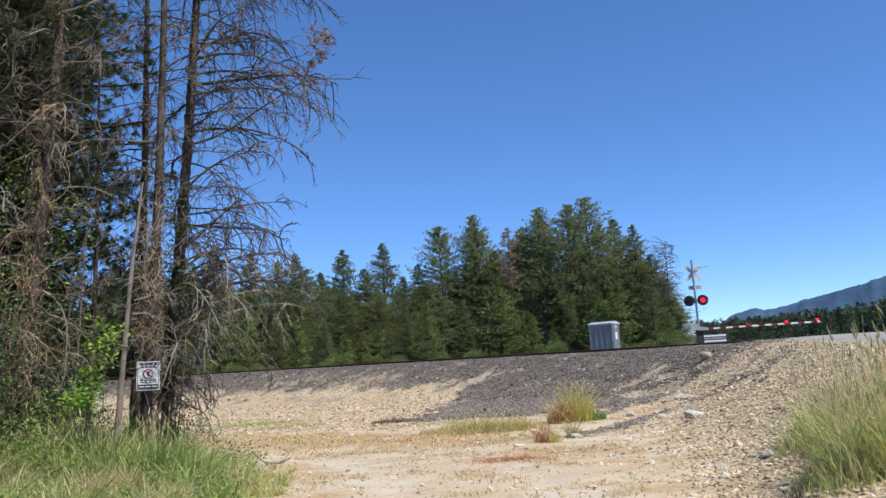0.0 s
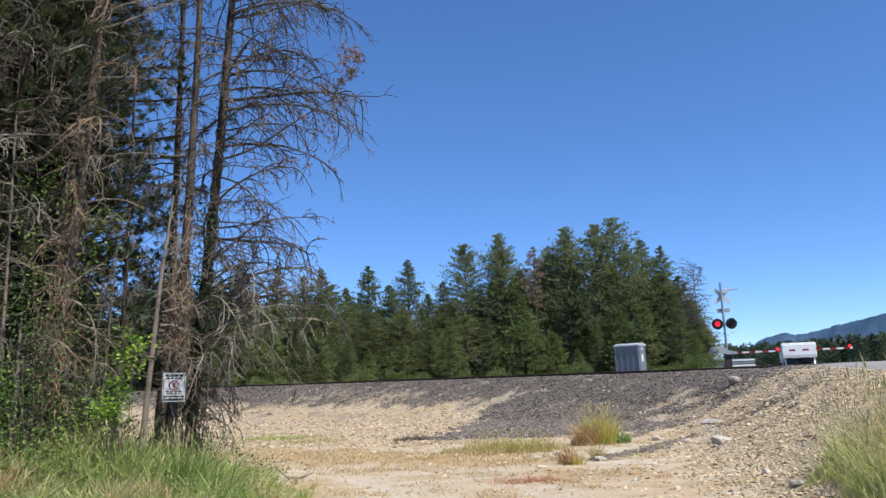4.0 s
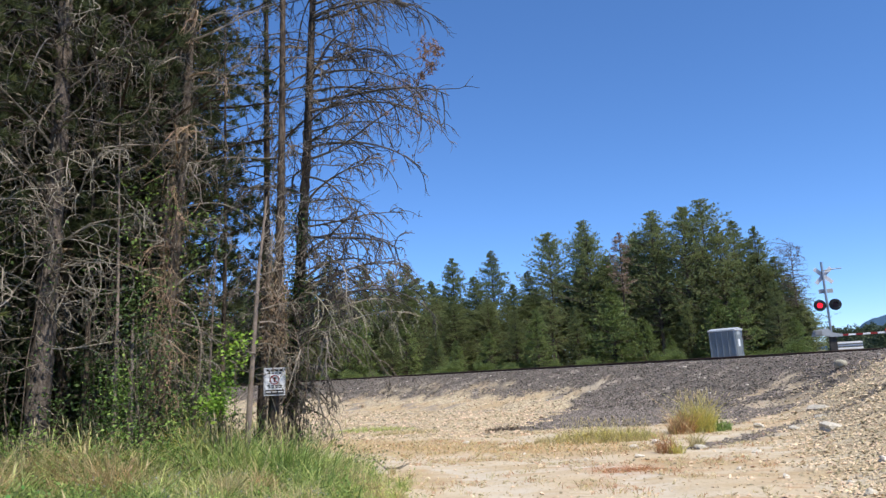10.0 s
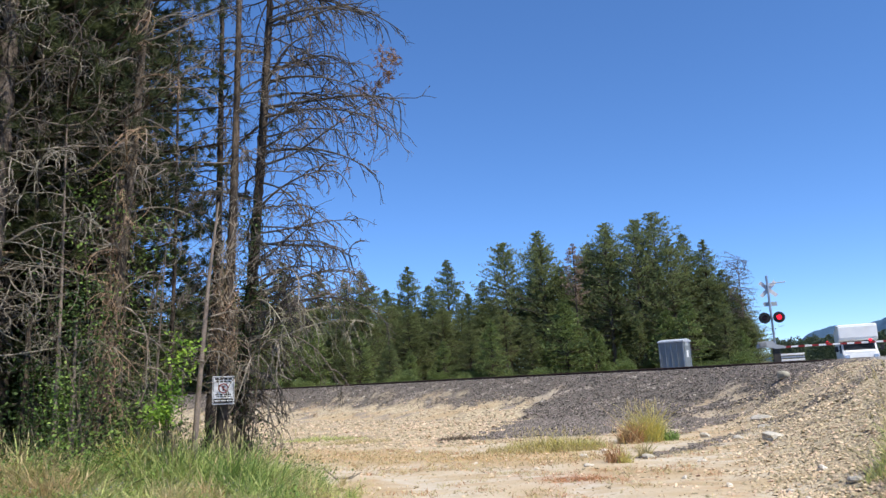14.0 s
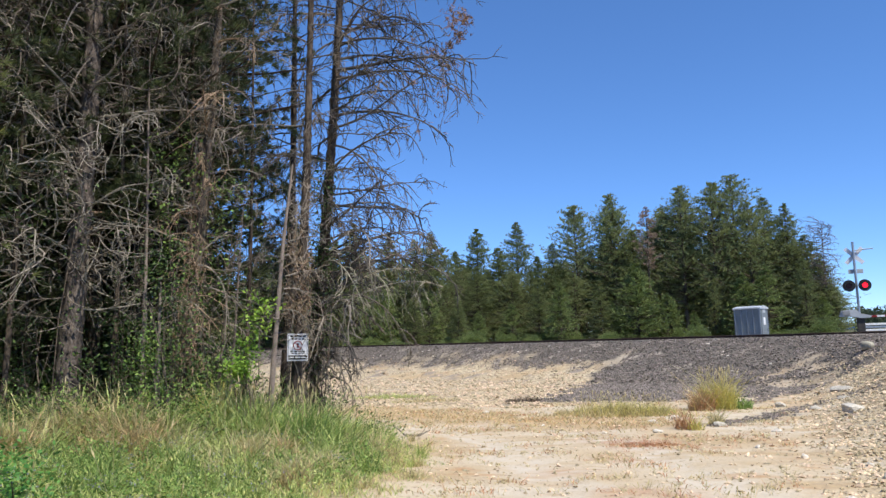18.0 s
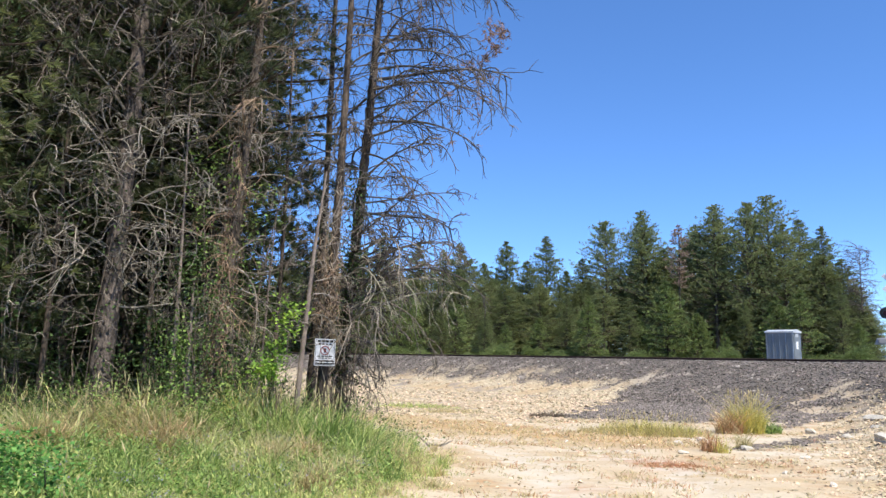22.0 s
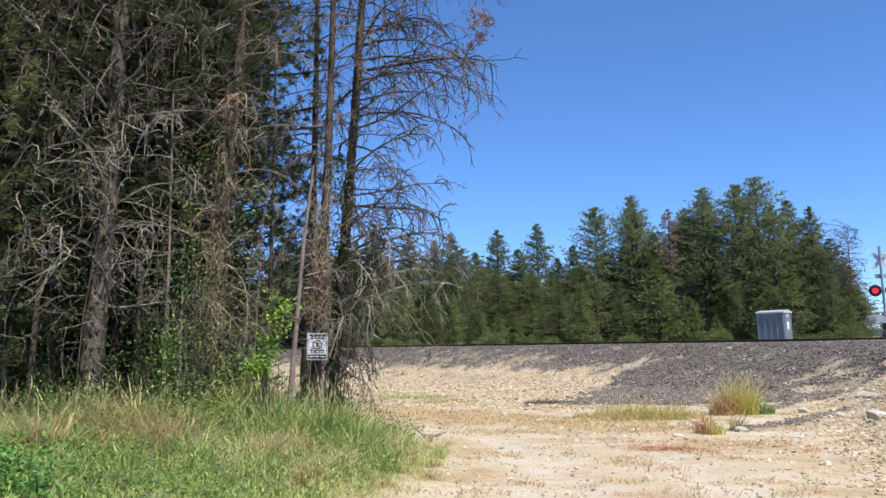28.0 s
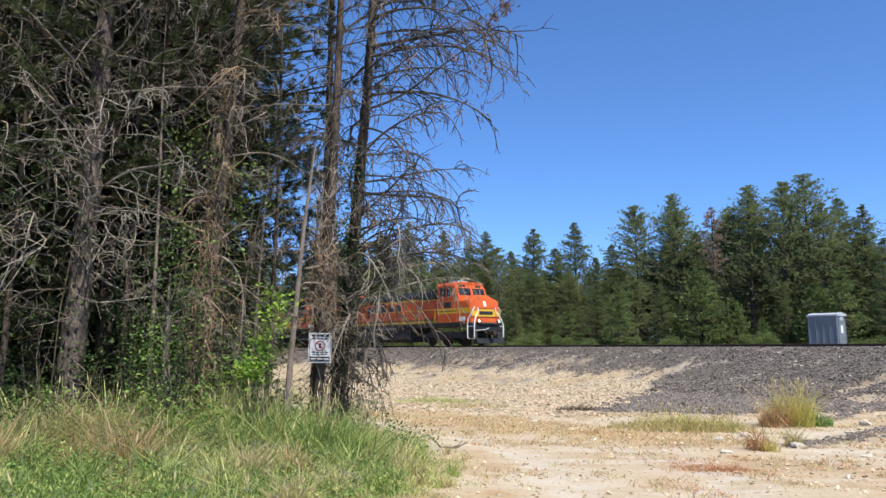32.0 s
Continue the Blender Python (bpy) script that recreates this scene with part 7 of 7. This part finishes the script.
def rocks():
    g = np.random.default_rng(41)
    def put(name, x, y, size, flat, label, sink=0.3, material=ROCK, group="loose rocks", seg=2):
        ob = part(name, rock_mesh(g, size, flat, seg), material, None)
        if seg > 2:
            ob.data.polygons.foreach_set("use_smooth", [True] * len(ob.data.polygons))
        ob.matrix_basis = pose(x, y, zat(x, y) + size * flat * (0.5 - sink), g.uniform(-8, 8), g.uniform(-8, 8), g.uniform(0, 360))
        tagged(ob, label, "rock", group)
    x, y = polar(-19.06, 34.7)
    put("boulder", x, y, 0.235, 1.1, "rounded pale boulder on the ballast bank", -0.1, BOULDER, "loose rocks", 3)
    x, y = polar(-17.95, 20.6)
    put("flat_rock", x, y, 0.31, 0.45, "flat white rock on the gravel slope", 0.0)
    x, y = polar(-17.2, 27.3)
    put("flat_rock", x, y, 0.30, 0.4, "flat pale rock on the gravel slope", 0.1)
    for az, r, s in [(-4.9, 17.0, 0.1), (-6.2, 20.6, 0.12), (-9.3, 18.6, 0.14), (-4.6, 19.5, 0.12), (-11.6, 14.5, 0.07), (-12.9, 17.5, 0.09), (-14.5, 13.2, 0.08), (-19.5, 11.0, 0.09), (-20.6, 13.8, 0.10), (-17.0, 9.8, 0.06), (-22.5, 12.2, 0.11), (-15.6, 23.5, 0.16), (-13.4, 25.0, 0.18), (-17.4, 25.5, 0.17),
                     (3.6, 19.0, 0.08), (7.8, 23.5, 0.10), (-1.0, 17.0, 0.06), (-23.6, 9.6, 0.08), (-18.4, 12.5, 0.07)]:
        x, y = polar(az, r)
        put("loose_rock", x, y, s, 0.6, "small pale loose rock on sandy gravel", 0.2)
    for k in range(60):
        s, q = g.uniform(-62, -8), g.uniform(2.4, 6.0)
        x, y, _ = track_point(s, q)
        put("white_stone", x, y, g.uniform(0.035, 0.085), 0.6, "pale stone lying on dark ballast", 0.0, ROCK, "pale stones on ballast")
    x, y = polar(13.36, 16.4)
    tw = thing("fallen_branch", pose(x, y, zat(x, y) + 0.03, 0, 0, 20), "grey fallen branch lying beside the path", "branch")
    part("stem", tube([(-0.45, 0.35, 0.25), (-0.2, 0.1, 0.03), (0.1, 0.0, 0.02), (0.35, 0.1, 0.12)], [0.012, 0.022, 0.022, 0.01], 7), DEADWOOD, tw)
    part("twig", tube([(0.0, 0.0, 0.03), (0.12, -0.15, 0.08), (0.2, -0.2, 0.18)], [0.012, 0.01, 0.005], 6), DEADWOOD, tw)


rocks()


def stones(name, x, y, size, material, g, label, lift=0.25):
    """Loose angular stones, each a small irregular eight-sided solid."""
    n = len(x)
    base = np.array([[1, 0, 0], [-1, 0, 0], [0, 1, 0], [0, -1, 0], [0, 0, 0.8], [0, 0, -0.7]], float)
    V = base[None] * g.uniform(0.6, 1.25, (n, 6, 1)) + g.normal(0, 0.14, (n, 6, 3))
    a = g.uniform(0, 2 * np.pi, n)
    c, s = np.cos(a), np.sin(a)
    tilt = g.normal(0, 0.4, (n, 1))
    X, Y, Z = V[..., 0], V[..., 1], V[..., 2] + V[..., 0] * tilt
    V = np.stack([X * c[:, None] - Y * s[:, None], X * s[:, None] + Y * c[:, None], Z * 0.75], -1) * size[:, None, None]
    V += np.stack([x, y, ground_z(x, y) + size * lift], 1)[:, None]
    f = np.array([[0, 2, 4], [2, 1, 4], [1, 3, 4], [3, 0, 4], [2, 0, 5], [1, 2, 5], [3, 1, 5], [0, 3, 5]])
    F = (np.arange(n) * 6)[:, None, None] + f
    tagged(mesh_object(name, V.reshape(-1, 3), F.reshape(-1, 3), material), label, "stones", kind="stuff")


def loose_stones():
    g = np.random.default_rng(8)
    n = 60000
    s = -75 + 88 * g.uniform(0, 1, n) ** 0.75
    q = g.uniform(1.0, 7.2, n)
    x, y = TRACK_N[0] * (TRACK_DIST - q) + TRACK_D[0] * s, TRACK_N[1] * (TRACK_DIST - q) + TRACK_D[1] * s
    ok = (q < ballast_reach(x, y) + g.normal(0, 0.25, n)) & (road_e(x, y) > 0.3) & (cover(x, y, PALE_LINES) < g.uniform(0.1, 1.1, n))
    stones("track_ballast", x[ok], y[ok], g.uniform(0.03, 0.075, ok.sum()), STONE, g, "dark grey crushed stone ballast")
    x, y = g.uniform(-2, 9, 30000), g.uniform(26, 43, 30000)
    ok = (spill(x, y) > g.uniform(0.1, 0.9, len(x))) & (track_q(x, y) > 5.5) & (road_e(x, y) > 2) & (cover(x, y, PALE_LINES) < g.uniform(0.1, 1.1, len(x)))
    stones("foot_ballast", x[ok], y[ok], g.uniform(0.03, 0.075, ok.sum()), STONE, g, "dark crushed stone spread at the bank's foot")
    x, y = g.uniform(2.0, 13, 26000), g.uniform(17.5, 30.5, 26000)
    ok = cover(x, y, DARK_LINES) > g.uniform(0.3, 1.2, len(x))
    stones("spilled_ballast", x[ok], y[ok], g.uniform(0.02, 0.055, ok.sum()), STONE, g, "dark stone spilled over the sand")
    n = 60000
    az = np.radians(g.uniform(-40, 2, n))
    r = 4.5 + 30 * g.uniform(0, 1, n) ** 1.3
    x, y = -np.sin(az) * r, np.cos(az) * r
    e = road_e(x, y)
    ok = (e > 0.4) & (e < 6.3 + 0.9 * wave(x, y, 1.1, 6)) & (track_q(x, y) > 3)
    k = g.uniform(0, 1, len(x)) < 0.10
    far = ok & k & (track_q(x, y) < 14) & (e < 6)
    stones("mixed_stone", x[far], y[far], g.uniform(0.02, 0.06, far.sum()), STONE, g, "dark stones scattered over the pale gravel")
    big = (e > 0.6) & (e < 6.5) & (g.uniform(0, 1, len(x)) < 0.17)
    stones("coarse_gravel", x[big], y[big], 0.018 + 0.05 * g.uniform(0, 1, big.sum()) ** 1.6, RUBBLE, g, "coarse pale stones on the road's slope", 0.15)
    stones("slope_gravel", x[ok], y[ok], 0.006 + 0.024 * g.uniform(0, 1, ok.sum()) ** 2.5 * (1 + r[ok] / 16), GRAVEL, g, "pale loose gravel covering the road's slope")
    n = 30000
    x, y = -26 + 27 * g.uniform(0, 1, n) ** 0.7, 25.3 + 34 * g.uniform(0, 1, n) ** 1.3
    q = track_q(x, y)
    ok = (q > ballast_reach(x, y) - 0.6) & (wave(x, y, 1.2, 15) + 0.5 * wave(x, y, 0.4, 2) > -0.55) & (y > bank_foot(x) + g.normal(0, 0.4, n)) & (spill(x, y) < 0.5)
    stones("bank_rubble", x[ok], y[ok], 0.022 + 0.085 * g.uniform(0, 1, ok.sum()) ** 2.8, RUBBLE, g, "pale rubble on the sandy railway bank", 0.1)
    n = 16000
    x, y = g.uniform(1.0, 12, n), g.uniform(6, 35, n)
    ok = (g.uniform(0, 1, n) < np.maximum(cover(x, y, PALE_LINES, 0.4), 0.5 * smooth(8.6, 6.0, road_e(x, y) + 0.8 * wave(x, y, 0.9, 2)))) & (road_e(x, y) > 1)
    stones("slope_rubble", x[ok], y[ok], 0.012 + 0.05 * g.uniform(0, 1, ok.sum()) ** 2.2, RUBBLE, g, "sandy rubble at the foot of the road's slope", 0.1)
    n = 9000
    az = np.radians(g.uniform(-24, 22, n))
    r = 5 + 27 * g.uniform(0, 1, n)
    x, y = -np.sin(az) * r, np.cos(az) * r
    ok = (x > grass_edge(y) - 0.3) & (track_q(x, y) > 3.5)
    stones("path_pebbles", x[ok], y[ok], 0.006 + 0.022 * g.uniform(0, 1, ok.sum()) ** 3 * (1 + r[ok] / 12), GRAVEL, g, "small pale pebbles strewn over the sand")


loose_stones()


# ---- what moves ----
def motions():
    # the flashing lamps: two groups take turns, each lit for under half a second
    half, first = 0.477, 0.08
    for ob, left, on, off in FLASH:
        rows, n = [(0.0, pose(*(off if left else on)))], 0
        while first + n * half < 31.9:
            f = round((first + n * half) * FPS)
            lit = (n % 2 == 0) == left
            rows.append(((f - 1) / FPS, pose(*(off if lit else on))))
            rows.append((f / FPS, pose(*(on if lit else off))))
            n += 1
        rows.append((32.0, rows[-1][1]))
        walk(ob, rows)
    # the motorhome climbs to the gate and stops
    heading = math.degrees(math.atan2(-ROAD_D[1], -ROAD_D[0])) - 7.5
    rows, wheel_rows, rolled, last = [], [], 0.0, None
    for t, az, r, z, pitch in ((0.0, -22.2, 83, -1.95, 3), (1.0, -22.4, 76, -1.50, 3), (2.0, -22.85, 68, -0.97, 3.5), (3.5, -23.3, 59.6, -0.36, 4.5), (5.0, -23.75, 54.6, 0.10, 4), (6.0, -23.9, 53.6, 0.26, 4), (7.0, -23.92, 53.4, 0.41, 4), (32.0, -23.92, 53.4, 0.41, 4)):
        x, y = polar(az, r)
        rows.append((t, pose(x, y, z) @ pose(0, 0, 0, 0, 0, heading) @ pose(0, 0, 0, 0, -pitch, 0)))
        if last:
            d, t0 = math.hypot(x - last[0], y - last[1]), last[2]
            k = max(1, math.ceil(d / 0.37 / 1.2))
            for j in range(1, k + 1):
                wheel_rows.append((t0 + (t - t0) * j / k, rolled + d / 0.37 * j / k))
            rolled += d / 0.37
        else:
            wheel_rows.append((t, 0.0))
        last = (x, y, t)
    walk(MOTORHOME, rows)
    for w in MOTORHOME_WHEELS:
        at = w.location.copy()
        walk(w, [(t, Matrix.Translation(at) @ Matrix.Rotation(a, 4, "Y")) for t, a in wheel_rows])
    # the train at an even speed
    speed, end = 14.75, TRAIN_END
    for lo, sets, back in ((LOCO_A, SETS_A, 10.9), (LOCO_B, SETS_B, 10.9 + 22.4)):
        walk(lo, [(t, pose(*track_point(end - back - speed * (32.0 - t), 0, RAIL_Z), 0, 0, TRACK_ANGLE)) for t in (0.0, 10.0, 20.0, 28.0, 32.0)])
        for ws in sets:
            at = ws.location.copy()
            turn = [(0.0, 0.0)] + [(29.0 + k / FPS, speed / 0.53 * k / FPS) for k in range(91)]
            walk(ws, [(t, Matrix.Translation(at) @ Matrix.Rotation(a, 4, "Y")) for t, a in turn])


TRAIN_END = -40.0
motions()
